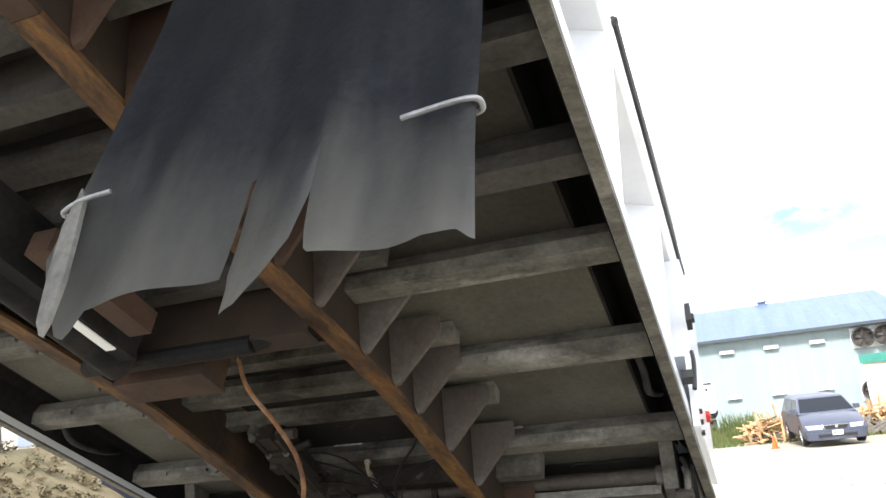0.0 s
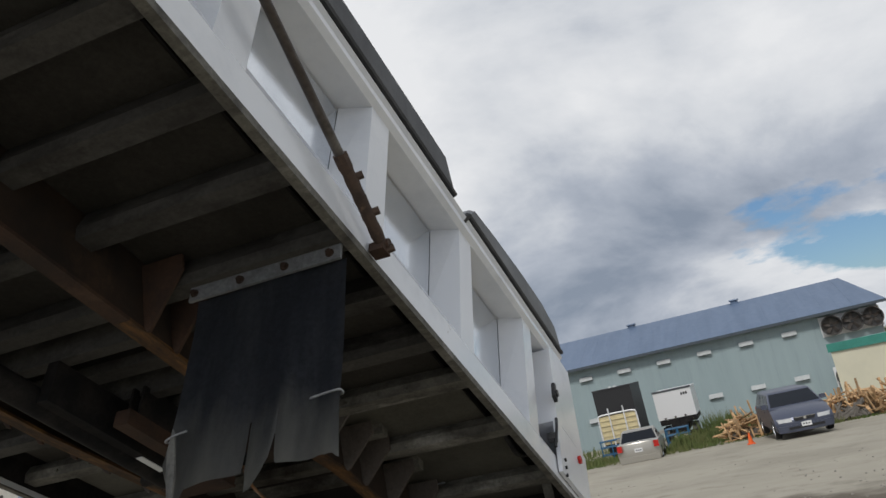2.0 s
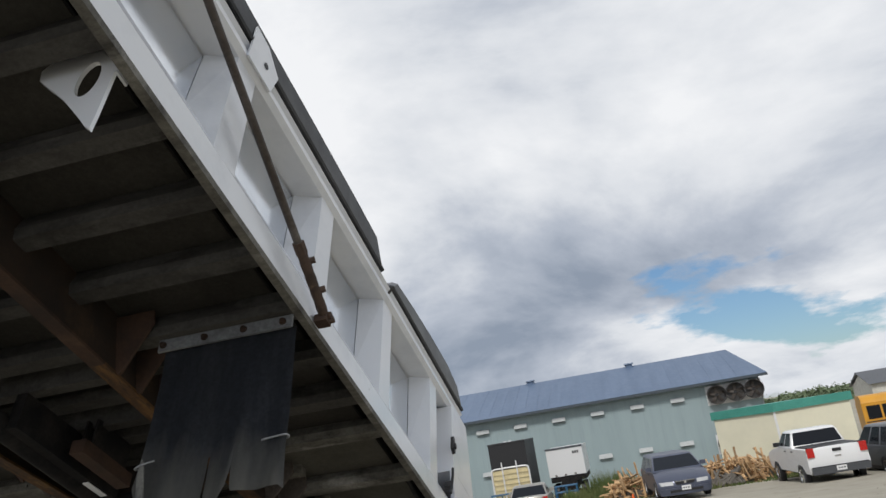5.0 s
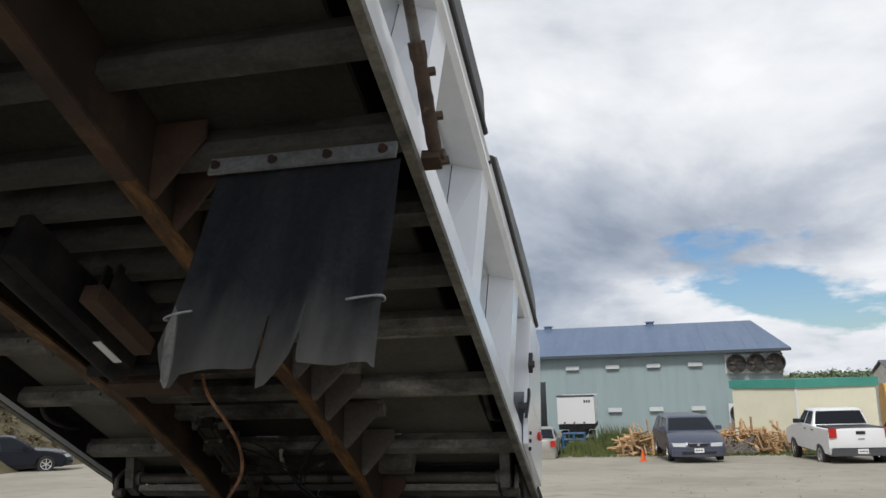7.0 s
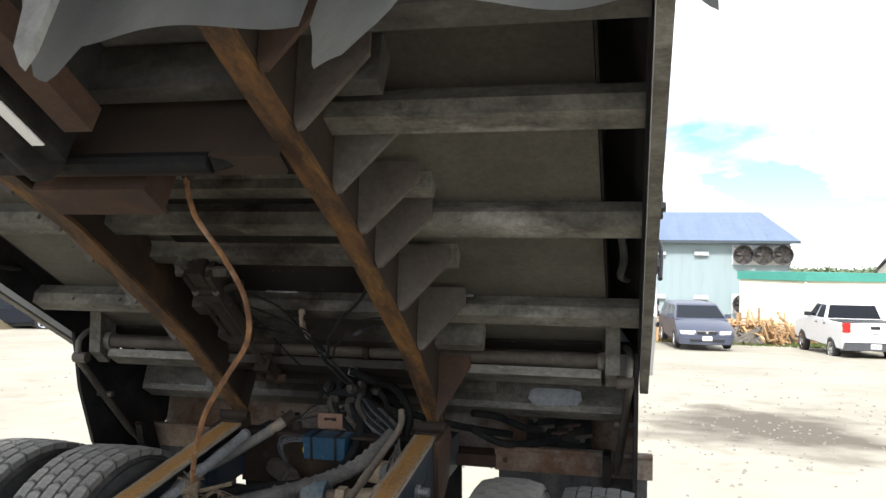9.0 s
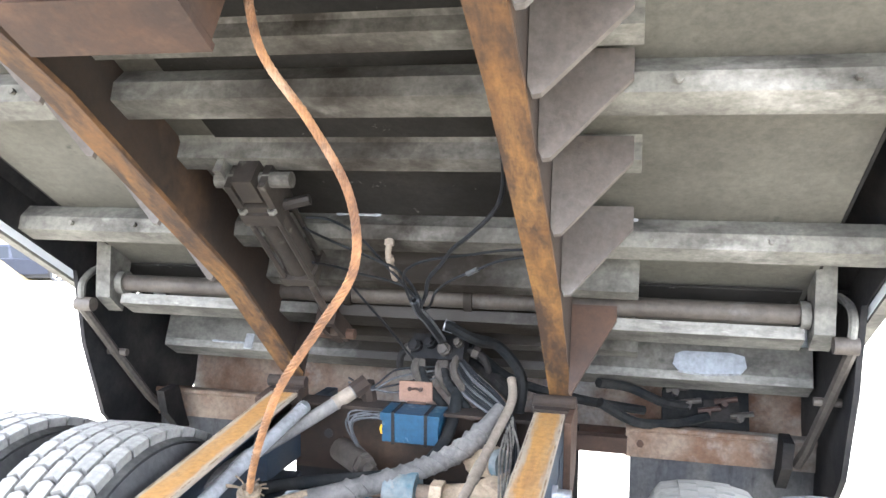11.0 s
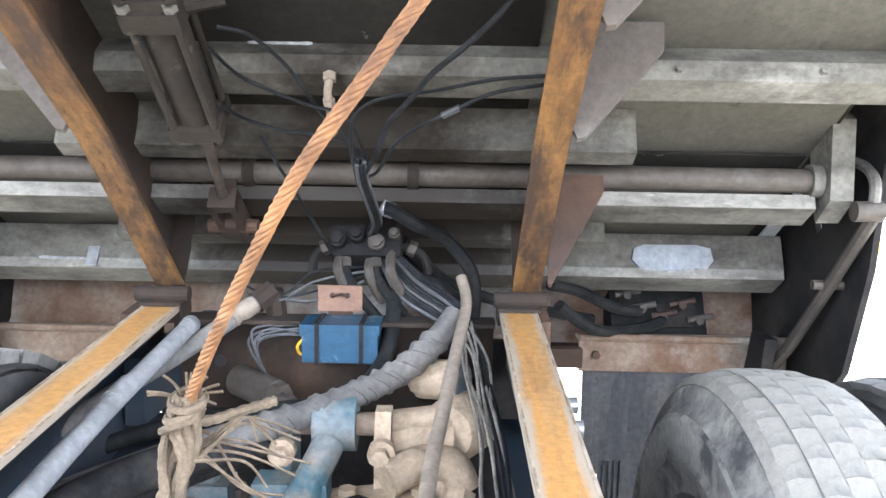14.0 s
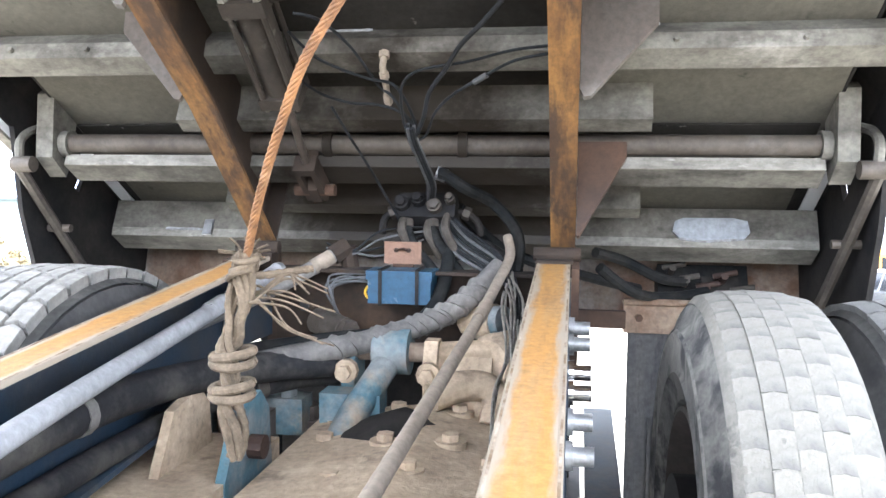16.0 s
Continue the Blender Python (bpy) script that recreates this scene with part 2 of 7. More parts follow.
ALU = material("polished_aluminium", (0.78, 0.80, 0.83), 0.07, 0.85, (0.60, 0.63, 0.67), 2.5, bump=0.03, fine=10)
RUBBER = material("black_rubber", (0.010, 0.0115, 0.0125), 0.8, 0.0, (0.022, 0.021, 0.020), 14, spec=0.10)
HOSEM = material("dusty_rubber_hose", (0.016, 0.016, 0.018), 0.75, 0.0, (0.055, 0.052, 0.047), 9, (0.44, 0.68), spec=0.15)
TAPED = material("dusty_taped_hose", (0.14, 0.132, 0.124), 0.75, 0.0, (0.065, 0.062, 0.06), 12, (0.42, 0.66), third=(0.22, 0.205, 0.185), third_scale=6)
LOOMWIRE = material("dusty_pale_wire", (0.27, 0.25, 0.22), 0.8, 0.0, (0.13, 0.12, 0.105), 20)
PALEPIPE = material("pale_grey_conduit", (0.26, 0.262, 0.27), 0.5, 0.0, (0.17, 0.172, 0.176), 8, (0.48, 0.7))
TANPIPE = material("dust_coated_conduit", (0.225, 0.185, 0.145), 0.75, 0.0, (0.15, 0.125, 0.1), 9, (0.45, 0.68))
WIRE = material("grey_wire_sheath", (0.075, 0.078, 0.082), 0.55, 0.0, (0.04, 0.04, 0.043), 20, obj_var=0.35)
BLACKWIRE = material("black_wire_sheath", (0.010, 0.011, 0.012), 0.55, 0.0, (0.020, 0.021, 0.024), 20, spec=0.12)
YELLOWWIRE = material("yellow_wire_sheath", (0.62, 0.36, 0.02), 0.5, 0.0)
ROPEWIRE = material("rust_orange_wire_rope", (0.255, 0.125, 0.052), 0.75, 0.0, (0.10, 0.048, 0.023), 16, (0.4, 0.62), third=(0.32, 0.225, 0.15), third_scale=5)
HEMP = material("grey_tan_hemp_rope", (0.145, 0.110, 0.075), 0.9, 0.0, (0.066, 0.050, 0.034), 30, (0.4, 0.65), fine=160, bump=0.4)
TYRE = material("dusty_tyre_sidewall", (0.034, 0.034, 0.035), 0.8, 0.0, (0.075, 0.073, 0.069), 4, (0.42, 0.68), third=(0.03, 0.03, 0.031), third_scale=9)
TYREPALE = material("pale_scuffed_sidewall", (0.15, 0.146, 0.134), 0.85, 0.0, (0.25, 0.24, 0.215), 4, (0.42, 0.66), third=(0.04, 0.04, 0.042), third_scale=7, third_mix=(0.50, 0.62), bump=0.3)
TREAD = material("dust_covered_tread", (0.225, 0.218, 0.20), 0.9, 0.0, (0.165, 0.16, 0.15), 5, (0.42, 0.62), third=(0.10, 0.10, 0.097), third_scale=17, third_mix=(0.56, 0.70), obj_var=0.05, bump=0.35)
TYRESCUFF = material("scraped_dark_shoulder", (0.045, 0.045, 0.046), 0.8, 0.0, (0.17, 0.165, 0.15), 9, (0.40, 0.60), third=(0.25, 0.24, 0.215), third_scale=4, third_mix=(0.55, 0.66), bump=0.4, spec=0.2)
TREADWORN = material("chalky_worn_tread", (0.205, 0.196, 0.172), 0.95, 0.0, (0.16, 0.155, 0.14), 6, (0.42, 0.62), third=(0.09, 0.089, 0.085), third_scale=11, third_mix=(0.58, 0.72), bump=0.6, fine=45, grain=0.10, spec=0.15)
TREADGREY = material("dark_grey_tread", (0.10, 0.098, 0.092), 0.9, 0.0, (0.065, 0.064, 0.061), 6, third=(0.15, 0.145, 0.135), third_scale=12, third_mix=(0.58, 0.7), bump=0.35)
TREADLOW = material("dusty_groove_floor", (0.17, 0.167, 0.158), 0.95, 0.0, (0.1, 0.1, 0.098), 8)
CYLGRIME = material("grimy_brown_casting", (0.032, 0.026, 0.021), 0.65, 0.1, (0.018, 0.015, 0.013), 9, (0.42, 0.64), third=(0.10, 0.09, 0.078), third_scale=14, third_mix=(0.6, 0.72), spec=0.3)
STRUTROD = material("dark_grey_brown_rod", (0.085, 0.072, 0.062), 0.4, 0.3, (0.05, 0.038, 0.03), 9, third=(0.14, 0.125, 0.11), third_scale=5)
STRUTRUST = material("pitted_brown_rust", (0.075, 0.048, 0.034), 0.75, 0.05, (0.045, 0.03, 0.022), 14, (0.42, 0.62), third=(0.15, 0.10, 0.07), third_scale=22, third_mix=(0.58, 0.7), bump=0.4)
SHAFTM = material("brown_grey_shaft_steel", (0.0805, 0.0686, 0.0574), 0.6, 0.15, (0.0455, 0.0364, 0.0294), 7, third=(0.112, 0.105, 0.098), third_scale=4)
TREADDARK = material("dark_rubber_groove", (0.05, 0.05, 0.048), 0.95, 0.0, (0.10, 0.097, 0.09), 8, spec=0.2)
FLAPPALE = material("scuffed_pale_rubber", (0.20, 0.195, 0.175), 0.75, 0.0, (0.12, 0.118, 0.112), 9, (0.42, 0.66), third=(0.27, 0.262, 0.235), third_scale=5, stretch=(3, 1, 1))
EDGEPALE = material("bare_pale_edge", (0.33, 0.28, 0.22), 0.75, 0.0, (0.16, 0.11, 0.065), 14, (0.42, 0.58))
FLAPDUST = material("dusty_flap_rubber", (0.045, 0.047, 0.052), 0.75, 0.0, (0.085, 0.083, 0.08), 4, (0.42, 0.68), third=(0.025, 0.026, 0.028), third_scale=9, stretch=(3, 1, 0.6), spec=0.25)
COPPER = material("coppery_brown_fitting", (0.05, 0.027, 0.019), 0.6, 0.3, (0.035, 0.022, 0.018), 18)
TARPBLACK = material("black_vinyl_tarp", (0.022, 0.023, 0.026), 0.5, 0.0, (0.05, 0.05, 0.052), 3, bump=0.2, fine=8)
TARPGREY = material("grey_vinyl_tarp", (0.17, 0.175, 0.18), 0.55, 0.0, (0.11, 0.113, 0.118), 3, bump=0.2, fine=8)
REDLENS = material("red_lamp_lens", (0.45, 0.02, 0.015), 0.25, 0.0)
GREENWALL = material("grey_green_siding", (0.29, 0.36, 0.375), 0.55, 0.0, (0.265, 0.335, 0.35), 0.5, bump=0.1, fine=3, third=(0.245, 0.31, 0.325), third_scale=1.2, third_mix=(0.55, 0.75), stretch=(3, 3, 0.25))
BLUEROOF = material("blue_grey_roofing", (0.125, 0.175, 0.265), 0.45, 0.1, (0.10, 0.145, 0.225), 0.4, bump=0.05, fine=3, stretch=(4, 0.4, 0.4))
CREAMBOARD = material("cream_board_paint", (0.66, 0.57, 0.34), 0.7, 0.0, (0.55, 0.46, 0.27), 3)
CREAM = material("cream_painted_wall", (0.74, 0.70, 0.54), 0.7, 0.0, (0.68, 0.645, 0.50), 0.7, bump=0.05)
TEALROOF = material("teal_green_roofing", (0.07, 0.30, 0.24), 0.5, 0.0, (0.055, 0.25, 0.20), 1.0)
WOOD = material("raw_yellow_timber", (0.56, 0.38, 0.21), 0.8, 0.0, (0.42, 0.25, 0.12), 6, (0.42, 0.66), third=(0.62, 0.46, 0.28), third_scale=2, obj_var=0.4)
GLASS = material("dark_car_glass", (0.008, 0.010, 0.014), 0.08, 0.0, spec=0.25, bump=0)
CHROME = material("bright_chrome", (0.75, 0.76, 0.78), 0.15, 1.0, bump=0)
TRIM = material("black_car_trim", (0.02, 0.02, 0.022), 0.5, 0.0, bump=0.02)
LAMPLENS = material("clear_lamp_lens", (0.75, 0.77, 0.8), 0.12, 0.3, bump=0)
VANPAINT = material("slate_blue_car_paint", (0.085, 0.095, 0.135), 0.3, 0.35, (0.078, 0.088, 0.125), 2, bump=0, spec=0.6)
WHITEPAINT = material("white_car_paint", (0.70, 0.70, 0.70), 0.28, 0.0, bump=0, spec=0.5)
SILVERPAINT = material("champagne_silver_car_paint", (0.42, 0.40, 0.36), 0.3, 0.6, bump=0)
GREYPAINT = material("dark_grey_car_paint", (0.10, 0.105, 0.115), 0.3, 0.5, bump=0)
NAVYPAINT = material("near_black_navy_car_paint", (0.010, 0.012, 0.020), 0.25, 0.3, bump=0)
BUSYELLOW = material("orange_yellow_bus_paint", (0.62, 0.30, 0.03), 0.4, 0.0, (0.55, 0.26, 0.025), 1.5, bump=0)
CONE = material("orange_cone_plastic", (0.75, 0.12, 0.02), 0.5, 0.0, bump=0)
GRASS = material("rank_green_grass", (0.075, 0.115, 0.028), 0.8, 0.0, (0.13, 0.14, 0.05), 1.0, (0.4, 0.6), bump=0)
SCRUB = material("dry_brown_scrub", (0.16, 0.125, 0.07), 0.9, 0.0, (0.09, 0.08, 0.04), 1.5, bump=0)
# leaf colour is lightened to carry the haze of distance
WOODS = material("far_green_woods", (0.11, 0.145, 0.075), 0.9, 0.0, (0.14, 0.175, 0.10), 0.15, (0.4, 0.6), bump=0)
VENTGREY = material("pale_grey_vent_paint", (0.47, 0.49, 0.49), 0.6, 0.0, (0.38, 0.40, 0.40), 2)
STONE = material("pale_gravel_stone", (0.29, 0.27, 0.235), 0.9, 0.0, (0.21, 0.195, 0.17), 3)
SHEDWHITE = material("weathered_white_boards", (0.62, 0.60, 0.54), 0.7, 0.0, (0.50, 0.48, 0.42), 2)
GREYWOOD = material("weathered_grey_timber", (0.16, 0.145, 0.125), 0.85, 0.0, (0.09, 0.08, 0.07), 4)


def gravel():
    """Pale crushed gravel, with a damp dark hollow and tyre-worn bands."""
    m = material("pale_gravel", (0.36, 0.33, 0.265), 0.95, 0.0, (0.29, 0.265, 0.21), 0.3, (0.42, 0.62), third=(0.23, 0.205, 0.16), third_scale=1.3, third_mix=(0.55, 0.75), bump=0.6, fine=9)
    n, l = m.node_tree.nodes, m.node_tree.links
    b = n["Principled BSDF"]
    base = b.inputs["Base Color"].links[0].from_socket
    co = n.new("ShaderNodeTexCoord")
    warp = n.new("ShaderNodeTexNoise")
    warp.inputs["Scale"].default_value, warp.inputs["Detail"].default_value = 0.9, 8
    l.new(co.outputs["Object"], warp.inputs["Vector"])
    mp = n.new("ShaderNodeMapping")
    mp.vector_type = "TEXTURE"
    mp.inputs["Location"].default_value, mp.inputs["Scale"].default_value = (2.9, 8.4, 0), (2.4, 2.9, 99)
    l.new(co.outputs["Object"], mp.inputs["Vector"])
    ln = n.new("ShaderNodeVectorMath")
    ln.operation = "LENGTH"
    l.new(mp.outputs[0], ln.inputs[0])
    ad = n.new("ShaderNodeMath")
    ad.operation = "MULTIPLY_ADD"
    l.new(warp.outputs["Fac"], ad.inputs[0])
    ad.inputs[1].default_value = 1.6
    l.new(ln.outputs["Value"], ad.inputs[2])
    rp = n.new("ShaderNodeValToRGB")
    rp.color_ramp.elements[0].position, rp.color_ramp.elements[0].color = 1.15 / 2, (1, 1, 1, 1)
    rp.color_ramp.elements[1].position, rp.color_ramp.elements[1].color = 1.55 / 2, (0, 0, 0, 1)
    half = n.new("ShaderNodeMath")
    half.operation = "MULTIPLY"
    half.inputs[1].default_value = 0.5
    l.new(ad.outputs[0], half.inputs[0])
    l.new(half.outputs[0], rp.inputs[0])
    mx = n.new("ShaderNodeMix")
    mx.data_type = "RGBA"
    l.new(rp.outputs[0], mx.inputs[0])
    l.new(base, mx.inputs[6])
    mx.inputs[7].default_value = (0.115, 0.095, 0.07, 1)
    l.new(mx.outputs[2], b.inputs["Base Color"])
    return m


def flap_rubber():
    """Black rubber, its lower third scraped pale and dusty in upright streaks."""
    m = material("worn_flap_rubber", (0.036, 0.040, 0.049), 0.34, 0.0, (0.052, 0.056, 0.065), 5, (0.42, 0.68), third=(0.065, 0.068, 0.075), third_scale=1.4, third_mix=(0.5, 0.7), stretch=(5, 1, 0.7))
    n, l = m.node_tree.nodes, m.node_tree.links
    b = n["Principled BSDF"]
    base = b.inputs["Base Color"].links[0].from_socket
    co = n.new("ShaderNodeTexCoord")
    sp = n.new("ShaderNodeSeparateXYZ")
    l.new(co.outputs["Object"], sp.inputs[0])
    mp = n.new("ShaderNodeMapping")
    mp.inputs["Scale"].default_value = (9, 1, 2.2)
    l.new(co.outputs["Object"], mp.inputs["Vector"])
    ns = n.new("ShaderNodeTexNoise")
    ns.inputs["Scale"].default_value, ns.inputs["Detail"].default_value = 1.6, 8
    l.new(mp.outputs[0], ns.inputs["Vector"])
    ma = n.new("ShaderNodeMath")
    ma.operation = "MULTIPLY_ADD"
    l.new(ns.outputs["Fac"], ma.inputs[0])
    ma.inputs[1].default_value = -0.36
    l.new(sp.outputs[2], ma.inputs[2])
    mr = n.new("ShaderNodeMapRange")
    mr.inputs[1].default_value, mr.inputs[2].default_value, mr.inputs[3].default_value, mr.inputs[4].default_value = -0.31, -0.58, 0.0, 0.86
    l.new(ma.outputs[0], mr.inputs[0])
    mx = n.new("ShaderNodeMix")
    mx.data_type = "RGBA"
    l.new(mr.outputs[0], mx.inputs[0])
    l.new(base, mx.inputs[6])
    mx.inputs[7].default_value = (0.24, 0.236, 0.212, 1)
    l.new(mx.outputs[2], b.inputs["Base Color"])
    return m


GRAVEL = gravel()
FLAPRUBBER = flap_rubber()


# ---- building helpers ----
def link(name, bm, mat, parent=None, label="", smooth=False, bevel=0.0):
    me = bpy.data.meshes.new(name)
    if bevel:
        bmesh.ops.bevel(bm, geom=[e for e in bm.edges if e.is_manifold and e.calc_face_angle(0) > 0.5], offset=bevel, segments=1, affect="EDGES")
    bmesh.ops.recalc_face_normals(bm, faces=bm.faces)
    if smooth:
        for f in bm.faces:
            f.smooth = True
        for e in bm.edges:
            e.smooth = not (e.is_manifold and e.calc_face_angle(0) > 0.7)
    bm.to_mesh(me)
    bm.free()
    me.materials.append(mat)
    ob = new(name, me)
    if parent:
        ob.parent = parent
    if label:
        ob["label"] = label
    return ob


part = link


def thing(name, label, category, m=None, group="", kind=""):
    ob = new(name)
    ob.empty_display_size = 0.1
    if m is not None:
        ob.matrix_basis = m
    return tagged(ob, label, category, group, kind)


def box(bm, x0, x1, y0, y1, z0, z1, m=None):
    vs = [bm.verts.new(Vector((x, y, z)) if m is None else m @ Vector((x, y, z))) for x in (x0, x1) for y in (y0, y1) for z in (z0, z1)]
    for q in ((0, 1, 3, 2), (4, 6, 7, 5), (0, 4, 5, 1), (2, 3, 7, 6), (0, 2, 6, 4), (1, 5, 7, 3)):
        bm.faces.new([vs[i] for i in q])
    return vs


def prism(bm, profile, axis, a, b):
    """A polygon in the two other axes, drawn out along axis from a to b."""
    def at(p, s):
        p = list(p)
        p.insert(axis, s)
        return bm.verts.new(p)
    lo, hi = [at(p, a) for p in profile], [at(p, b) for p in profile]
    n = len(profile)
    for i in range(n):
        bm.faces.new([lo[i], lo[(i + 1) % n], hi[(i + 1) % n], hi[i]])
    bm.faces.new(lo[::-1])
    bm.faces.new(hi)


def tube(bm, pts, r, seg=10, cap=True, r2=None, wobble=None):
    """A round bar along a chain of points."""
    pts = [Vector(p) for p in pts]
    rings, side = [], None
    for i, p in enumerate(pts):
        d = (pts[min(i + 1, len(pts) - 1)] - pts[max(i - 1, 0)]).normalized()
        if side is None:
            side = d.cross(Vector((0, 0, 1)) if abs(d.z) < 0.9 else Vector((1, 0, 0))).normalized()
        side = (side - d * side.dot(d)).normalized()
        up = d.cross(side)
        k = r if r2 is None else r + (r2 - r) * i / (len(pts) - 1)
        if wobble:
            k *= wobble(i)
        rings.append([bm.verts.new(p + k * (math.cos(a) * side + math.sin(a) * up)) for a in (2 * math.pi * j / seg for j in range(seg))])
    for a, b in zip(rings, rings[1:]):
        for j in range(seg):
            bm.faces.new([a[j], a[(j + 1) % seg], b[(j + 1) % seg], b[j]])
    if cap:
        bm.faces.new(rings[0][::-1])
        bm.faces.new(rings[-1])
    return rings


def spline(pts, n=8):
    """Points of a smooth curve through pts."""
    pts = [Vector(p) for p in pts]
    out = []
    for i in range(len(pts) - 1):
        p0, p1, p2, p3 = pts[max(i - 1, 0)], pts[i], pts[i + 1], pts[min(i + 2, len(pts) - 1)]
        for k in range(n):
            t = k / n
            out.append(0.5 * ((2 * p1) + (p2 - p0) * t + (2 * p0 - 5 * p1 + 4 * p2 - p3) * t * t + (3 * p1 - p0 - 3 * p2 + p3) * t ** 3))
    return out + [pts[-1]]


def revolve(bm, profile, axis_m, seg=32):
    """A profile of (radius, along) spun round the x axis of axis_m."""
    rings = []
    for r, x in profile:
        rings.append([bm.verts.new(axis_m @ Vector((x, r * math.cos(a), r * math.sin(a)))) for a in (2 * math.pi * j / seg for j in range(seg))])
    for a, b in zip(rings, rings[1:]):
        for j in range(seg):
            bm.faces.new([a[j], a[(j + 1) % seg], b[(j + 1) % seg], b[j]])
    return rings


def quick(name, mat, parent, fn, label="", smooth=False, bevel=0.0):
    bm = bmesh.new()
    fn(bm)
    return part(name, bm, mat, parent, label, smooth, bevel)


# ---- ground ----
def ground_z(x, y):
    """The yard falls gently away on both sides of the truck's tail."""
    fall = -0.045 * min(max(y, 0.0), 46.0) + 0.07 * max(min(y, 0.0), -12.0)
    return fall


def ground_sheet():
    bm = bmesh.new()
    n = 150

    def s(i):
        u = 2 * i / n - 1
        return math.copysign(abs(u) ** 4 * 1500 + abs(u) * 45, u)
    grid = [[bm.verts.new((s(i), s(j) + 14, ground_z(s(i), s(j) + 14) + (0.02 * noise.noise((s(i) * 0.45, s(j) * 0.45, 0)) if s(j) > -10 else 0))) for j in range(n + 1)] for i in range(n + 1)]
    for i in range(n):
        for j in range(n):
            bm.faces.new((grid[i][j], grid[i + 1][j], grid[i + 1][j + 1], grid[i][j + 1]))
    return link("ground", bm, GRAVEL, smooth=True)


tagged(ground_sheet(), "pale compacted gravel yard with a damp dark hollow", "ground", kind="structure")

# ---- the raised dump body ----
BODYM = pose(0, 0, 1.05, -28.5)
FLOOR, FRONT, TAIL, HALF = 0.44, -5.4, 0.80, 1.16
body = thing("dump_body", "raised white steel dump body with a grimy grey underside", "truck body", BODYM)
CROSS = [-0.32, -0.90, -1.37, -1.72, -2.04, -2.36, -2.68, -2.98, -3.28, -3.6, -3.92, -4.24, -4.56, -4.88, -5.2]
STUBS = [(-2.2, 0.32), (-1.87, 0.32), (-1.52, 0.34), (-1.02, 0.408), (-0.64, 0.398), (-0.09, 0.353), (0.28, 0.326)]
rng = random.Random(4)


def bolt(bm, at, d, r=0.012, h=0.012):
    """A hexagon bolt head that stands out along d."""
    at, d = Vector(at), Vector(d).normalized()
    tube(bm, [at - d * 0.004, at + d * h], r, 6)


quick("floor_plate", PLATE, body, lambda bm: box(bm, -1.02, 1.02, -1.36, TAIL, FLOOR, FLOOR + 0.012), "dusty steel underside plate")
# the front plate's dark colour stands in for shade under the body
quick("front_floor_plate", SHADEPLATE, body, lambda bm: box(bm, -1.02, 1.02, FRONT, -1.361, FLOOR, FLOOR + 0.012), "forward underside plate coloured dark for shade")
# first box is oily soot; the other two paint shade behind the shaft
quick("oily_plate", SOOTSHADE, body, lambda bm: (box(bm, -0.36, 0.36, -1.24, 0.36, FLOOR - 0.005, FLOOR - 0.001), box(bm, -0.395, 0.395, -0.038, 0.262, FLOOR - 0.010, FLOOR - 0.0055), box(bm, -1.0, 1.0, 0.04, 0.12, FLOOR - 0.016, FLOOR - 0.0105)), "blackened oily plate between the beams, with painted shade strips")
for y in CROSS:
    z = 0.36 if y > -1.5 else 0.335
    # members forward of y -1.5 take the darker colour, for shade
    k = quick("crossmember", DIRTY_STEEL if y > -1.5 else SHADESTEEL, body, lambda bm: prism(bm, [(y + 0.004, z), (y - 0.006, z + 0.036), (y + 0.012, FLOOR - 0.001), (y + 0.07, FLOOR - 0.001), (y + 0.07, z)], 0, -HALF + 0.03, HALF - 0.03), bevel=0.004)
    if -1.4 < y < 0.5:
        for x in (-0.93, -0.72, 0.62, 0.9, -0.55):
            quick("bolt", DIRTY_STEEL, k, lambda bm: bolt(bm, (x + rng.uniform(-0.04, 0.04), y - 0.004, z + 0.018), (0, -1, -0.2), 0.007, 0.008))
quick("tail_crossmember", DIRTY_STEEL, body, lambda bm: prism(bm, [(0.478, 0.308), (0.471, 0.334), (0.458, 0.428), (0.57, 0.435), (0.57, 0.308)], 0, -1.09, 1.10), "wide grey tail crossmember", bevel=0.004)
for y, z in STUBS:
    # forward stubs likewise carry shade in their colour
    quick("short_crossmember", DIRTY_STEEL if y > -1.3 else SHADESTEEL, body, lambda bm: prism(bm, [(y, z - 0.008), (y - 0.006, min(z + 0.045, FLOOR - 0.012)), (y - 0.02, FLOOR - 0.002), (y + 0.05, FLOOR - 0.002), (y + 0.05, z - 0.008)], 0, -0.62, 0.585), "scuffed grey box section", bevel=0.003)
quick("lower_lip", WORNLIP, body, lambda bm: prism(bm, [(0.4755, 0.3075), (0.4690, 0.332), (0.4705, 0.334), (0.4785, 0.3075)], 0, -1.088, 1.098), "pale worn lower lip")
# welds and the patch on the rearmost long crossmember


def patch_plate(bm):
    prism(bm, [(0.728, 0.320), (0.745, 0.296), (0.815, 0.284), (0.93, 0.296), (0.946, 0.320), (0.940, 0.366), (0.90, 0.378), (0.76, 0.376), (0.735, 0.362)], 1, -0.007, 0.0)
    for v in bm.verts:
        v.co.x -= 0.035
        v.co.z = 0.326 + (v.co.z - 0.284) * 0.75
        v.co.y += 0.5170 - 0.138 * v.co.z


quick("patch_plate", PATCH, body, patch_plate, "clean grey welded patch plate")


def weld(parent, a, b, r=0.006):
    n = max(4, int((Vector(b) - Vector(a)).length / 0.012))
    pts = [Vector(a).lerp(Vector(b), i / n) for i in range(n + 1)]
    quick("weld_bead", WELD, parent, lambda bm: tube(bm, pts, r, 6, wobble=lambda i: 0.7 + 0.6 * rng.random()), "rough bright weld bead")


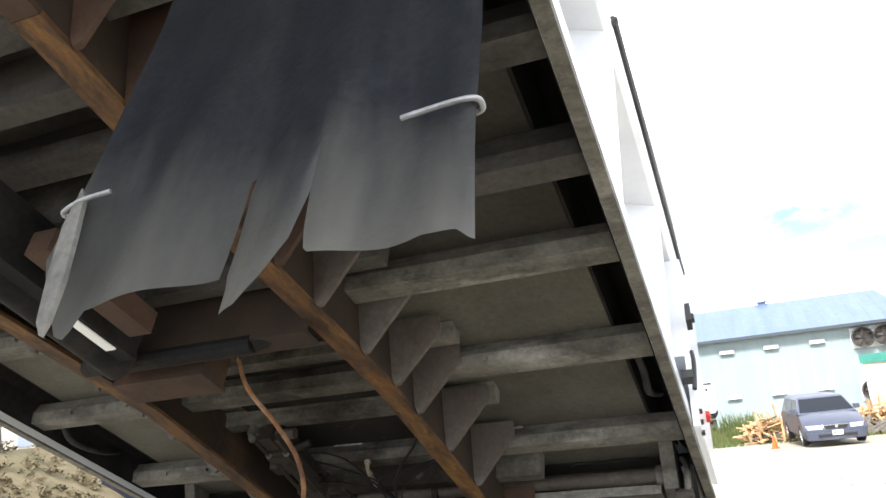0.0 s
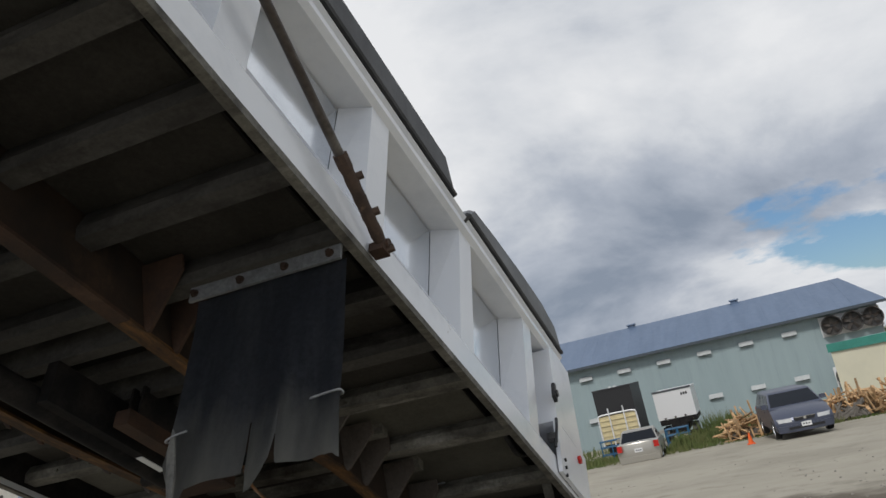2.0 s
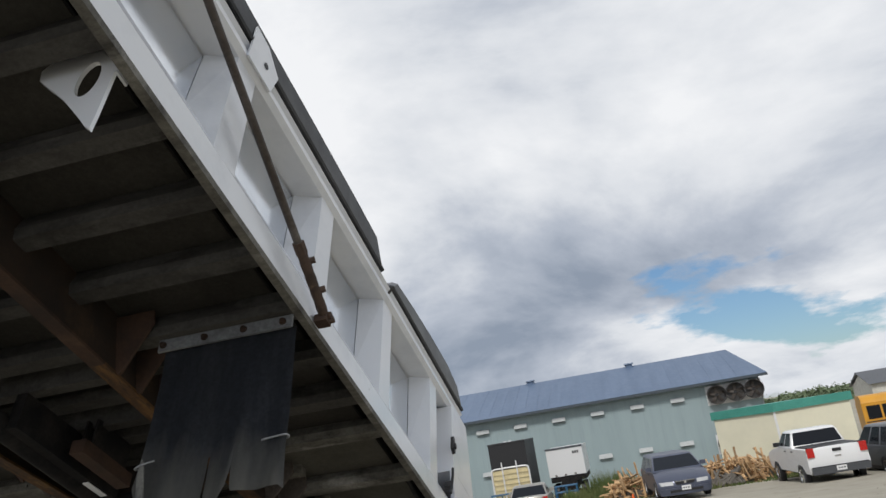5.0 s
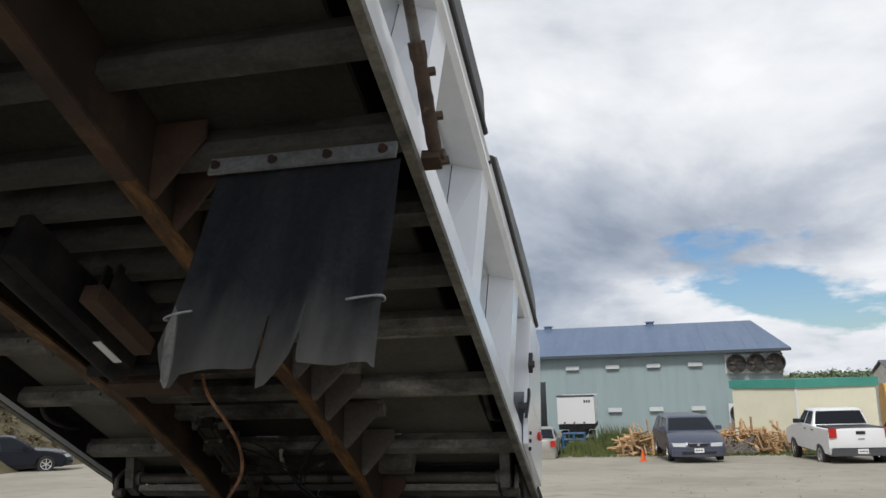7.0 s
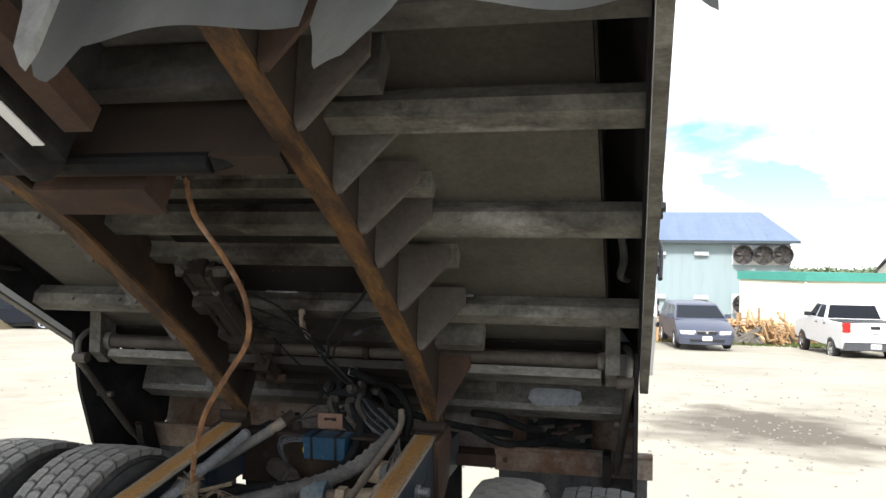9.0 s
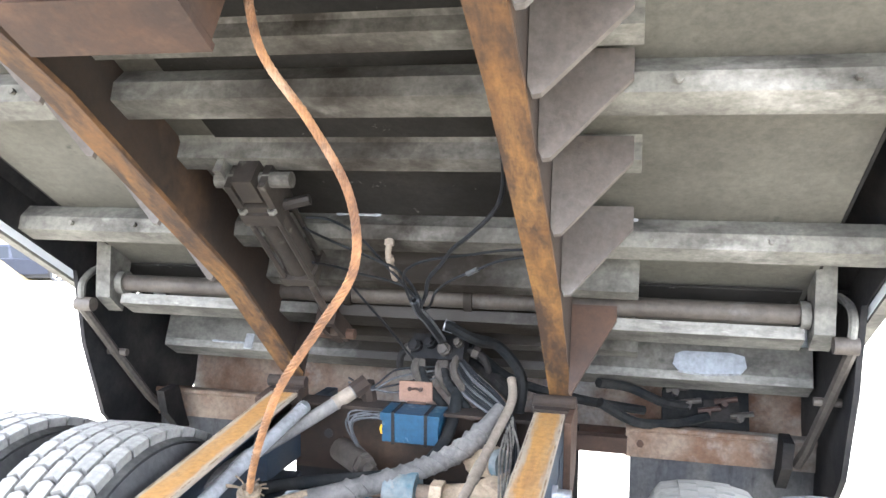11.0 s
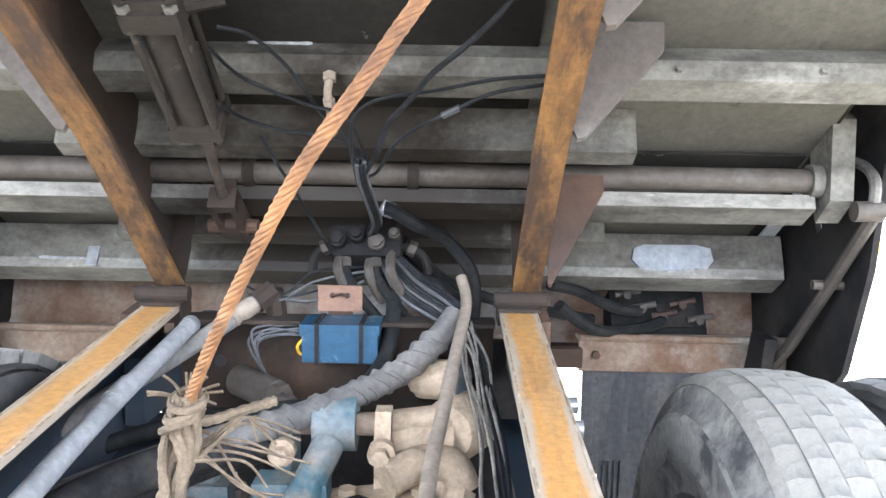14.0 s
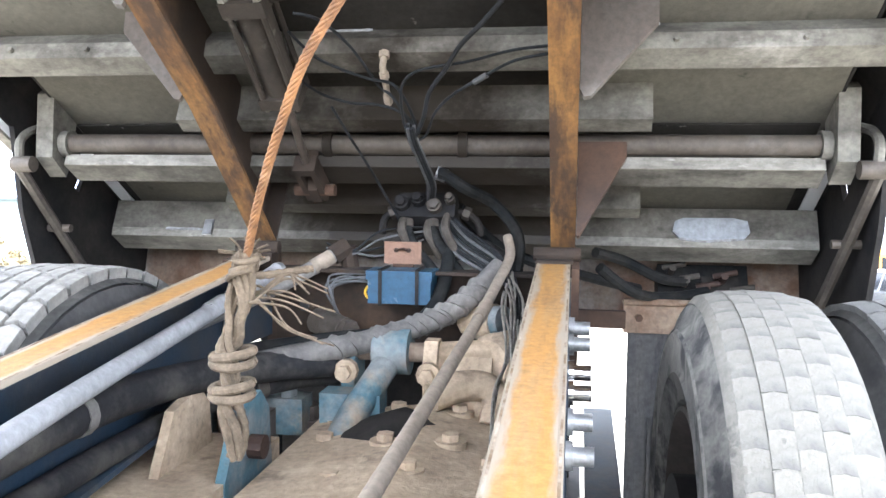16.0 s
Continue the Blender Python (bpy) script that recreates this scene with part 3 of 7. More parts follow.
for a, b in (((0.71, 0.469, 0.334), (0.78, 0.470, 0.325)), ((0.78, 0.470, 0.325), (0.895, 0.469, 0.334))):
    weld(body, a, b, 0.0045)
weld(body, (-0.90, 0.469, 0.332), (-0.74, 0.470, 0.331), 0.004)
weld(body, (-0.18, -0.31, 0.432), (-0.06, -0.31, 0.432), 0.005)
weld(body, (0.47, -0.31, 0.434), (0.58, -0.31, 0.434), 0.005)
weld(body, (0.46, 0.255, 0.42), (0.575, 0.255, 0.42), 0.004)


BEAM = [(FRONT, 0.215), (-1.9, 0.215), (-1.04, 0.258), (-0.61, 0.241), (-0.30, 0.230), (0.20, 0.145)]


def beam_low(y):
    """Height of a beam's lower face, which rises towards the hinge."""
    for (a, za), (b, zb) in zip(BEAM, BEAM[1:]):
        if a <= y <= b:
            return za + (zb - za) * (y - a) / (b - a)
    return BEAM[-1][1]


def skew_box(bm, x0, x1, y0, y1, low0, high0, low1, high1):
    """A bar along y whose lower and upper faces may slope."""
    vs = [bm.verts.new((x, y, z)) for x in (x0, x1) for y, zz in ((y0, (low0, high0)), (y1, (low1, high1))) for z in zz]
    for q in ((0, 1, 3, 2), (4, 6, 7, 5), (0, 4, 5, 1), (2, 3, 7, 6), (0, 2, 6, 4), (1, 5, 7, 3)):
        bm.faces.new([vs[i] for i in q])


def leaning_gusset(mat, outline, y, high, low, label=""):
    """A gusset plate whose upper edge leans towards the front of the body."""
    def build(bm):
        prism(bm, outline, 1, y, y + 0.012)
        for v in bm.verts:
            v.co.y -= 0.07 * (v.co.z - low) / (high - low)
    quick("gusset", mat, body, build, label, bevel=0.002)


GUSSETS = (-2.34, -2.2, -2.03, -1.87, -1.69, -1.5, -1.245, -1.04, -0.87, -0.61, -0.33)
for s in (1, -1):
    xi, xo = (0.348, 0.410) if s > 0 else (-0.405, -0.465)
    low = [(-2.4, 0.215)] + BEAM[1:]
    quick("beam_flange", RUST, body, lambda bm: prism(bm, low + [(y, z + 0.012) for y, z in low[::-1]], 0, xi, xo), "rust-orange bottom flange of a beam", bevel=0.002)
    # the foremost flange is a darker brown to paint the shade there
    quick("front_beam_flange", RUSTDARK, body, lambda bm: box(bm, min(xi, xo), max(xi, xo), FRONT, -2.401, 0.215, 0.227), "bottom flange of a beam in darker brown for shade", bevel=0.002)
    quick("beam_web", RUSTWEB, body, lambda bm: prism(bm, [(y, z + 0.0125) for y, z in BEAM] + [(0.20, FLOOR - 0.003), (FRONT, FLOOR - 0.003)], 0, xo - s * 0.012, xo), "brown rusty beam web")
    quick("beam_end_plate", RUSTWEB, body, lambda bm: box(bm, xi, xo + s * 0.001, 0.201, 0.209, 0.146, FLOOR - 0.003))
    for y in GUSSETS:
        lo = beam_low(y) + 0.012
        # forward gussets get the darker rust to paint shade
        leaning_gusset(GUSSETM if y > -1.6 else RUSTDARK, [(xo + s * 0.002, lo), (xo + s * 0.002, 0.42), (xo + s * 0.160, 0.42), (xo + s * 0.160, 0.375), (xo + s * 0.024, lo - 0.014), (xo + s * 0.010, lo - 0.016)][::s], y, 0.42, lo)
leaning_gusset(RUSTDARK, [(0.412, 0.115), (0.412, 0.34), (0.53, 0.34), (0.53, 0.305), (0.418, 0.11)], 0.065, 0.34, 0.115, "brown rusty gusset plate")

# latch shaft with its bar, end brackets and lever arms
quick("latch_shaft", SHAFTM, body, lambda bm: tube(bm, [(-1.0, 0.035, 0.357), (1.02, 0.035, 0.357)], 0.027, 20), "brownish grey latch shaft", smooth=True)
for x in (-1.0, 1.0, 0.12, -0.24):
    quick("shaft_collar", DIRTY_STEEL, body, lambda bm: tube(bm, [(x - 0.012, 0.035, 0.357), (x + 0.012, 0.035, 0.357)], 0.037, 20), smooth=True)
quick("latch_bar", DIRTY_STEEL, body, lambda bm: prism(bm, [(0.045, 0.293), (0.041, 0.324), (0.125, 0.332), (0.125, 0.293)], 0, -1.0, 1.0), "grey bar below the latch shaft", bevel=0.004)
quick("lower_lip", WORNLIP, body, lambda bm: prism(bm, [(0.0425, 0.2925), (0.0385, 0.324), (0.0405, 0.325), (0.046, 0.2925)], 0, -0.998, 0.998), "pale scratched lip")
for s in (1, -1):
    quick("shaft_bracket", DIRTY_STEEL, body, lambda bm: prism(bm, [(-0.055, 0.48), (-0.07, 0.45), (0.01, 0.295), (0.09, 0.282), (0.09, 0.33), (0.05, 0.45)], 0, s * 1.015, s * 1.065), "folded grey bracket", bevel=0.006)
    arm = quick("lever_arm", DIRTY_STEEL, body, lambda bm: tube(bm, spline([(s * 1.085, 0.03, 0.41), (s * 1.10, -0.005, 0.37), (s * 1.10, -0.025, 0.32), (s * 1.095, 0.0, 0.265)]), 0.012, 8), "curved steel lever arm", smooth=True)
    quick("pin", SHAFTM, arm, lambda bm: tube(bm, [(s * 1.055, 0.0, 0.265), (s * 1.113, 0.0, 0.265)], 0.022, 12), smooth=True)
    quick("latch_rod", OILYROD, body, lambda bm: tube(bm, [(s * 1.10, 0.005, 0.26), (s * 1.08, 0.22, 0.18), (s * 1.06, 0.43, 0.105), (s * 1.05, 0.52, 0.085)], 0.015, 8), "dark steel latch rod", smooth=True)
    quick("rod_eye", SHAFTM, body, lambda bm: tube(bm, [(s * 1.045, 0.22, 0.188), (s * 1.12, 0.22, 0.188)], 0.012, 8))
    quick("latch_jaw", DARK, body, lambda bm: prism(bm, [(0.42, 0.12), (0.48, 0.06), (0.60, 0.03), (0.64, 0.06), (0.56, 0.12), (0.50, 0.17)], 0, s * 1.0, s * 1.03), "dark forged latch jaw")
    # rounded dark rubber skirt plate beside the tail
    quick("tail_skirt", DARK, body, lambda bm: prism(bm, [(-0.05, 0.355), (0.10, 0.17), (0.30, 0.0), (0.50, -0.06), (0.66, -0.05), (0.74, 0.04), (0.80, 0.36), (0.80, 0.52), (0.30, 0.52), (0.29, 0.355)], 0, s * 1.115, s * 1.13), "dark rounded steel skirt plate", bevel=0.004)
quick("latch_tab", GALV, body, lambda bm: box(bm, -0.77, -0.74, 0.463, 0.470, 0.31, 0.365), "small white steel tab")
# the apron under the tail
quick("tail_apron", TANRUST, body, lambda bm: prism(bm, [(0.73, FLOOR - 0.002), (0.805, 0.21), (0.82, 0.21), (0.80, FLOOR - 0.002)], 0, -1.12, 1.12), "grey-brown rusty tail apron")
quick("apron_tube", RUSTDARK, body, lambda bm: tube(bm, [(-1.08, 0.79, 0.205), (1.08, 0.79, 0.205)], 0.02, 12), smooth=True)
quick("tube_collar", TANRUST, body, lambda bm: tube(bm, [(-0.96, 0.79, 0.205), (-0.80, 0.79, 0.205)], 0.028, 12), smooth=True)
# dark valve box with fittings beside a beam
vb = quick("valve_box", RUBBER, body, lambda bm: box(bm, 0.66, 0.93, 0.57, 0.70, 0.12, 0.27), "black oily valve box", bevel=0.01)
for x, z, h in ((0.74, 0.20, 0.05), (0.80, 0.18, 0.04), (0.85, 0.21, 0.06), (0.90, 0.17, 0.04), (0.70, 0.24, 0.05)):
    quick("fitting", COPPER if x in (0.85, 0.80) else OILYROD, vb, lambda bm: (tube(bm, [(x, 0.572, z), (x, 0.565 - h, z - 0.01)], 0.011, 8), tube(bm, [(x - 0.03, 0.565 - h * 0.6, z), (x + 0.04, 0.565 - h * 0.8, z + 0.01)], 0.009, 8)), "coppery brown pipe fitting", smooth=True)
quick("stay_plate", DARK, vb, lambda bm: box(bm, 0.79, 0.90, 0.560, 0.568, 0.155, 0.225), "oily black cover plate", bevel=0.003)
vb.matrix_basis = pose(0.01, 0.10, 0.08)

# ---- side walls ----
def loft(bm, y0, p0, y1, p1):
    """Two outlines of (x, z) joined along y."""
    a, b = [bm.verts.new((x, y0, z)) for x, z in p0], [bm.verts.new((x, y1, z)) for x, z in p1]
    n = len(a)
    for i in range(n):
        bm.faces.new([a[i], a[(i + 1) % n], b[(i + 1) % n], b[i]])
    bm.faces.new(a[::-1])
    bm.faces.new(b)


def top_z(y):
    return 1.14 + 0.055 * y


for s in (1, -1):
    def bottom_rail(bm):
        def p(z):
            return [(s * 1.033, 0.66), (s * 1.155, z + 0.15), (s * 1.16, z), (s * 1.135, z), (s * 1.135, z + 0.14), (s * 1.033, 0.625)]
        loft(bm, FRONT, p(0.265), 0.28, p(0.34))
    quick("bottom_rail", WHITE, body, bottom_rail, "glossy white folded bottom rail", bevel=0.004)
    quick("rail_lip", DIRTY_STEEL, body, lambda bm: skew_box(bm, s * 1.137, s * 1.168, FRONT, 0.29, 0.258, 0.285, 0.332, 0.359), "scuffed grey rail edge")
    # dark lining added inside the white rail to paint the pocket's shade
    quick("pocket_plate", DARK, body, lambda bm: (loft(bm, FRONT, [(s * 1.126, 0.30), (s * 1.133, 0.30), (s * 1.133, 0.40), (s * 1.036, 0.615), (s * 1.030, 0.60), (s * 1.126, 0.39)], 0.28, [(s * 1.126, 0.36), (s * 1.133, 0.36), (s * 1.133, 0.475), (s * 1.036, 0.615), (s * 1.030, 0.60), (s * 1.126, 0.465)]), box(bm, s * 1.022, s * 1.029, FRONT, TAIL - 0.05, FLOOR + 0.001, 0.62), box(bm, s * 1.021, s * 1.134, 0.10, TAIL - 0.01, 0.452, 0.462)), "added dark lining for the shade in the side pocket")
    quick("side_sheet", ALU if s > 0 else WHITE, body, lambda bm: loft(bm, FRONT, [(s * 1.015, 0.46), (s * 1.03, 0.63), (s * 1.03, top_z(FRONT) - 0.01), (s * 1.015, top_z(FRONT) - 0.01)], -0.2, [(s * 1.015, 0.46), (s * 1.03, 0.63), (s * 1.03, top_z(-0.2) - 0.01), (s * 1.015, top_z(-0.2) - 0.01)]), "polished pale side sheet")

    def top_rail(bm):
        def p(z):
            return [(s * 1.015, z), (s * 1.15, z - 0.01), (s * 1.17, z + 0.012), (s * 1.17, z + 0.035), (s * 1.15, z + 0.045), (s * 1.15, z + 0.085), (s * 1.165, z + 0.10), (s * 1.13, z + 0.12), (s * 1.015, z + 0.12)]
        loft(bm, FRONT, p(top_z(FRONT)), 0.12, p(top_z(0.12)))
    quick("top_rail", WHITE, body, top_rail, "white folded top rail", bevel=0.003)
    for y in (-5.2, -4.6, -3.83, -3.05, -2.27, -1.46, -0.62):
        def post(bm):
            z = top_z(y) + 0.004
            lo, hi = [(1.032, y - 0.05, 0.64), (1.145, y + 0.0, 0.46), (1.145, y + 0.14, 0.46), (1.032, y + 0.19, 0.64)], [(1.032, y - 0.02, z), (1.15, y + 0.02, z), (1.15, y + 0.15, z), (1.032, y + 0.19, z)]
            a, b = [bm.verts.new((s * q[0], q[1], q[2])) for q in lo], [bm.verts.new((s * q[0], q[1], q[2])) for q in hi]
            for i in range(4):
                bm.faces.new([a[i], a[(i + 1) % 4], b[(i + 1) % 4], b[i]])
            bm.faces.new(a[::-1])
            bm.faces.new(b)
        quick("side_post", WHITE, body, post, bevel=0.006)
    rear = quick("rear_post", WHITE, body, lambda bm: prism(bm, [(-0.26, 0.67), (-0.25, 1.10), (-0.05, 1.14), (0.12, 1.145), (0.22, 0.67)], 0, s * 1.034, s * 1.185), "white rear corner post", bevel=0.012)
    quick("post_foot", WHITE, rear, lambda bm: box(bm, s * 1.162, s * 1.184, -0.26, 0.27, 0.40, 0.675), bevel=0.008)
    quick("upper_latch", TRIM, rear, lambda bm: (prism(bm, [(-0.32, 0.78), (-0.28, 0.76), (-0.265, 0.80), (-0.28, 0.86), (-0.305, 0.86)], 0, s * 1.186, s * 1.205), tube(bm, [(s * 1.2, -0.295, 0.80), (s * 1.215, -0.295, 0.80)], 0.018, 10)), "black latch on the post")
    quick("latch_handle", TRIM, rear, lambda bm: (tube(bm, spline([(s * 1.19, -0.30, 0.66), (s * 1.195, -0.33, 0.60), (s * 1.19, -0.37, 0.48)]), 0.008, 8), box(bm, s * 1.15, s * 1.19, -0.36, -0.31, 0.53, 0.56)), "black lever handle")
    for z in (0.40, 0.44, 0.48):
        quick("bolt", TRIM, rear, lambda bm: bolt(bm, (s * 1.185, -0.20, z), (s, 0, 0), 0.009, 0.008))
    quick("marker_lamp", REDLENS, rear, lambda bm: tube(bm, [(s * 1.185, 0.10, 0.60), (s * 1.20, 0.10, 0.60)], 0.022, 14), "red side marker lamp")
    quick("tail_side", WHITE, body, lambda bm: prism(bm, [(0.20, 0.45), (0.12, 1.145), (0.20, 1.12), (0.80, 0.44)], 0, s * 1.06, s * 1.10), "white tapering tail side")
quick("tailgate", WHITE, body, lambda bm: prism(bm, [(0.13, 1.12), (0.16, 1.12), (0.78, 0.456), (0.74, 0.456)], 0, -1.05, 1.05), "white sloping tailgate")
quick("headboard", WHITE, body, lambda bm: box(bm, -1.013, 1.013, FRONT, FRONT + 0.03, FLOOR + 0.014, 1.0), "white front wall")
# folded bracket with an oval hole, under the front corner
def front_bracket(bm):
    cx, cz = 1.035, 0.30
    hole = [(cx + 0.034 * math.cos(a), cz + 0.075 * math.sin(a)) for a in (2 * math.pi * i / 20 for i in range(20))]
    edge = [(1.112, 0.30), (1.112, 0.35), (1.112, 0.43), (1.08, 0.43), (1.05, 0.43), (1.02, 0.43), (0.98, 0.43), (0.93, 0.43), (0.88, 0.43), (0.86, 0.40), (0.87, 0.355), (0.91, 0.31), (0.95, 0.268), (0.986, 0.226), (1.02, 0.18), (1.05, 0.14), (1.085, 0.09), (1.104, 0.072), (1.108, 0.15), (1.11, 0.23)]
    a = [bm.verts.new((x, -3.48, z)) for x, z in hole]
    b = [bm.verts.new((x, -3.48, z)) for x, z in edge]
    for i in range(20):
        bm.faces.new([a[i], a[(i + 1) % 20], b[(i + 1) % 20], b[i]])
    r = bmesh.ops.extrude_face_region(bm, geom=bm.faces[:])
    bmesh.ops.translate(bm, vec=(0, 0.012, 0), verts=[v for v in r["geom"] if isinstance(v, bmesh.types.BMVert)])
    box(bm, 1.1125, 1.120, -3.48, -3.43, 0.30, 0.43)


quick("lift_bracket", WHITE, body, front_bracket, "white folded bracket with an oval hole")

# ---- hoist parts between the beams ----
hoist = thing("hoist_bracket", "rusty hoist bracket with dark cylinders below the body", "hoist", BODYM)
for b in ((-0.30, 0.0, -1.35, -1.24, 0.177, 0.19), (-0.30, 0.0, -1.35, -1.34, 0.1905, 0.36), (-0.20, -0.185, -1.3395, -1.25, 0.1905, 0.36), (-0.012, 0.0, -1.3395, -1.25, 0.1905, 0.36)):
    quick("block_plate", RUSTDARK, hoist, lambda bm: box(bm, *b), "brown rusty block plate", bevel=0.003)
quick("hoist_cylinder", DARK, hoist, lambda bm: tube(bm, [(-0.19, -3.4, 0.19), (-0.19, -1.45, 0.18)], 0.05, 16), "sooty black hoist cylinder", smooth=True)
quick("sticker", WHITE, hoist, lambda bm: box(bm, -0.135, -0.105, -1.70, -1.56, 0.148, 0.152), "white paper sticker")
quick("sticker_plate", DARK, hoist, lambda bm: box(bm, -0.145, -0.095, -2.2, -1.5, 0.153, 0.31))
quick("guide_bar", RUSTDARK, hoist, lambda bm: box(bm, -0.03, 0.035, -1.95, -1.60, 0.15, 0.21), "brown rusty guide bar", bevel=0.004)
quick("guide_hanger", DARK, hoist, lambda bm: (box(bm, -0.03, -0.02, -1.9, -1.65, 0.21, 0.33), box(bm, 0.02, 0.03, -1.9, -1.65, 0.21, 0.33)))
quick("crank", DARK, hoist, lambda bm: (tube(bm, [(-0.34, -1.42, 0.2), (0.2, -1.42, 0.2)], 0.025, 10), tube(bm, spline([(0.2, -1.42, 0.2), (0.26, -1.40, 0.24), (0.27, -1.36, 0.34)]), 0.022, 8)))

quick("cross_channel", RUSTWEB, hoist, lambda bm: (box(bm, -0.30, 0.36, -1.44, -1.425, 0.20, 0.43), box(bm, -0.30, 0.36, -1.425, -1.37, 0.20, 0.212)), "dark rusty channel between the beams", bevel=0.002)

# ---- tarpaulin on bows over the body ----
def tarp(name, label, mat, mat2, rows, s_end):
    t = thing(name, label, "tarpaulin", BODYM)

    def sheet(bm):
        rings = []
        for y, z in rows:
            low = top_z(y) + 0.115
            ring = [(-1.168, low), (-1.17, z - 0.02), (-1.14, z)] + [(-1.14 + 2.28 * i / 8, z + 0.03 * math.sin(math.pi * i / 8)) for i in range(1, 8)] + [(1.14, z), (1.17, z - 0.02), (1.168, low)]
            rings.append([bm.verts.new((x, y + (0.04 * (zz - low) if s_end else 0) + 0.012 * noise.noise((x * 3, y * 5, zz * 4)), zz + 0.008 * noise.noise((x * 4, y * 7, 1)))) for x, zz in ring])
        for a, b in zip(rings, rings[1:]):
            for i in range(len(a) - 1):
                bm.faces.new([a[i], a[i + 1], b[i + 1], b[i]])
        for r in (rings[0], rings[-1]):
            bm.faces.new(r)
    quick("sheet", mat, t, sheet, smooth=True)
    y, z = rows[0]
    for s in (1, -1):
        quick("hem", mat2, t, lambda bm: tube(bm, [(s * 1.168, yy, top_z(yy) + 0.125) for yy, _ in rows], 0.012, 6), "black rolled hem")
        quick("end_strap", mat2, t, lambda bm: tube(bm, [(s * 1.17, rows[0][0] - 0.008, top_z(y) + 0.12), (s * 1.158, rows[0][0] - 0.008, z - 0.05), (s * 1.10, rows[0][0] - 0.008, z + 0.012)], 0.016, 6), "black strap at the end")
    return t


tarp("front_tarp", "black vinyl tarp section over the body front", TARPBLACK, TARPBLACK, [(FRONT, 1.10), (-4.6, 1.14), (-3.8, 1.19), (-3.0, 1.25), (-2.4, 1.295), (-1.9, 1.33), (-1.62, 1.34), (-1.52, 1.20)], 0)
tarp("rear_tarp", "grey vinyl tarp section with a black front end", TARPGREY, TARPBLACK, [(-1.36, 1.21), (-1.28, 1.30), (-1.0, 1.345), (-0.6, 1.40), (-0.25, 1.43), (0.0, 1.41), (0.10, 1.30)], 1)
tb = thing("tarp_bracket", "white steel tarp bracket with a round hole", "bracket", BODYM)
for s in (1,):
    quick("plate", WHITE, tb, lambda bm: prism(bm, [(-3.02, 0.98), (-2.84, 0.99), (-2.80, 1.12), (-2.9, 1.19), (-3.0, 1.19)], 0, 1.171, 1.18), bevel=0.003)
    quick("bolt_hole", TRIM, tb, lambda bm: tube(bm, [(1.18, -2.90, 1.07), (1.184, -2.90, 1.07)], 0.014, 10), "dark round hole")

# ---- tarp-arm strut on the side ----
strut = thing("tarp_strut", "brown tarp-arm rod with a rusty sleeve foot", "strut", BODYM)
quick("rod", STRUTROD, strut, lambda bm: tube(bm, [(1.20, -3.9, 1.12), (1.20, -3.16, 0.784), (1.20, -2.47, 0.475)], 0.0155, 12), smooth=True)


def sleeve_tube(bm):
    a, b = Vector((1.20, -2.50, 0.49)), Vector((1.20, -2.235, 0.362))
    n = 14
    tube(bm, [a.lerp(b, i / n) for i in range(n + 1)], 0.0205, 10, wobble=lambda k: 1.0 + 0.06 * math.sin(k * 2.3))


quick("sleeve", STRUTRUST, strut, sleeve_tube, "rusty pitted sleeve", smooth=True)
quick("collar", STRUTRUST, strut, lambda bm: tube(bm, [(1.20, -2.52, 0.5), (1.20, -2.48, 0.48)], 0.024, 8), smooth=True)
quick("foot", RUSTDARK, strut, lambda bm: (box(bm, 1.165, 1.215, -2.26, -2.21, 0.335, 0.365), tube(bm, [(1.165, -2.235, 0.366), (1.225, -2.235, 0.366)], 0.017, 10)), "rusty pivot foot", bevel=0.004)
for y, z in ((-2.33, 0.42), (-2.44, 0.473), (-2.225, 0.352)):
    quick("bolt", STRUTRUST, strut, lambda bm: bolt(bm, (1.215, y, z), (1, 0.2, 0.3), 0.013, 0.02))

# ---- mud flap with its strip and hooks ----
flap = thing("mud_flap", "torn black rubber mud flap bolted below the body", "mud flap", BODYM)
FLAP_X = (0.614, 1.14)


def flap_low(x):
    """The torn lower edge."""
    pts = [(0.60, -0.25), (0.630, -0.33), (0.655, -0.385), (0.668, -0.388), (0.682, -0.353), (0.75, -0.350), (0.848, -0.342), (0.8545, -0.342), (0.860, -0.335), (0.872, -0.362), (0.886, -0.408), (0.912, -0.408), (0.932, -0.372), (0.948, -0.315), (0.951, -0.250), (0.957, -0.31), (0.964, -0.342), (1.05, -0.346), (1.122, -0.343), (1.136, -0.355), (1.15, -0.358)]
    for (a, za), (b, zb) in zip(pts, pts[1:]):
        if a <= x <= b:
            return za + (zb - za) * (x - a) / (b - a)
    return pts[0][1] if x < 0.61 else pts[-1][1]


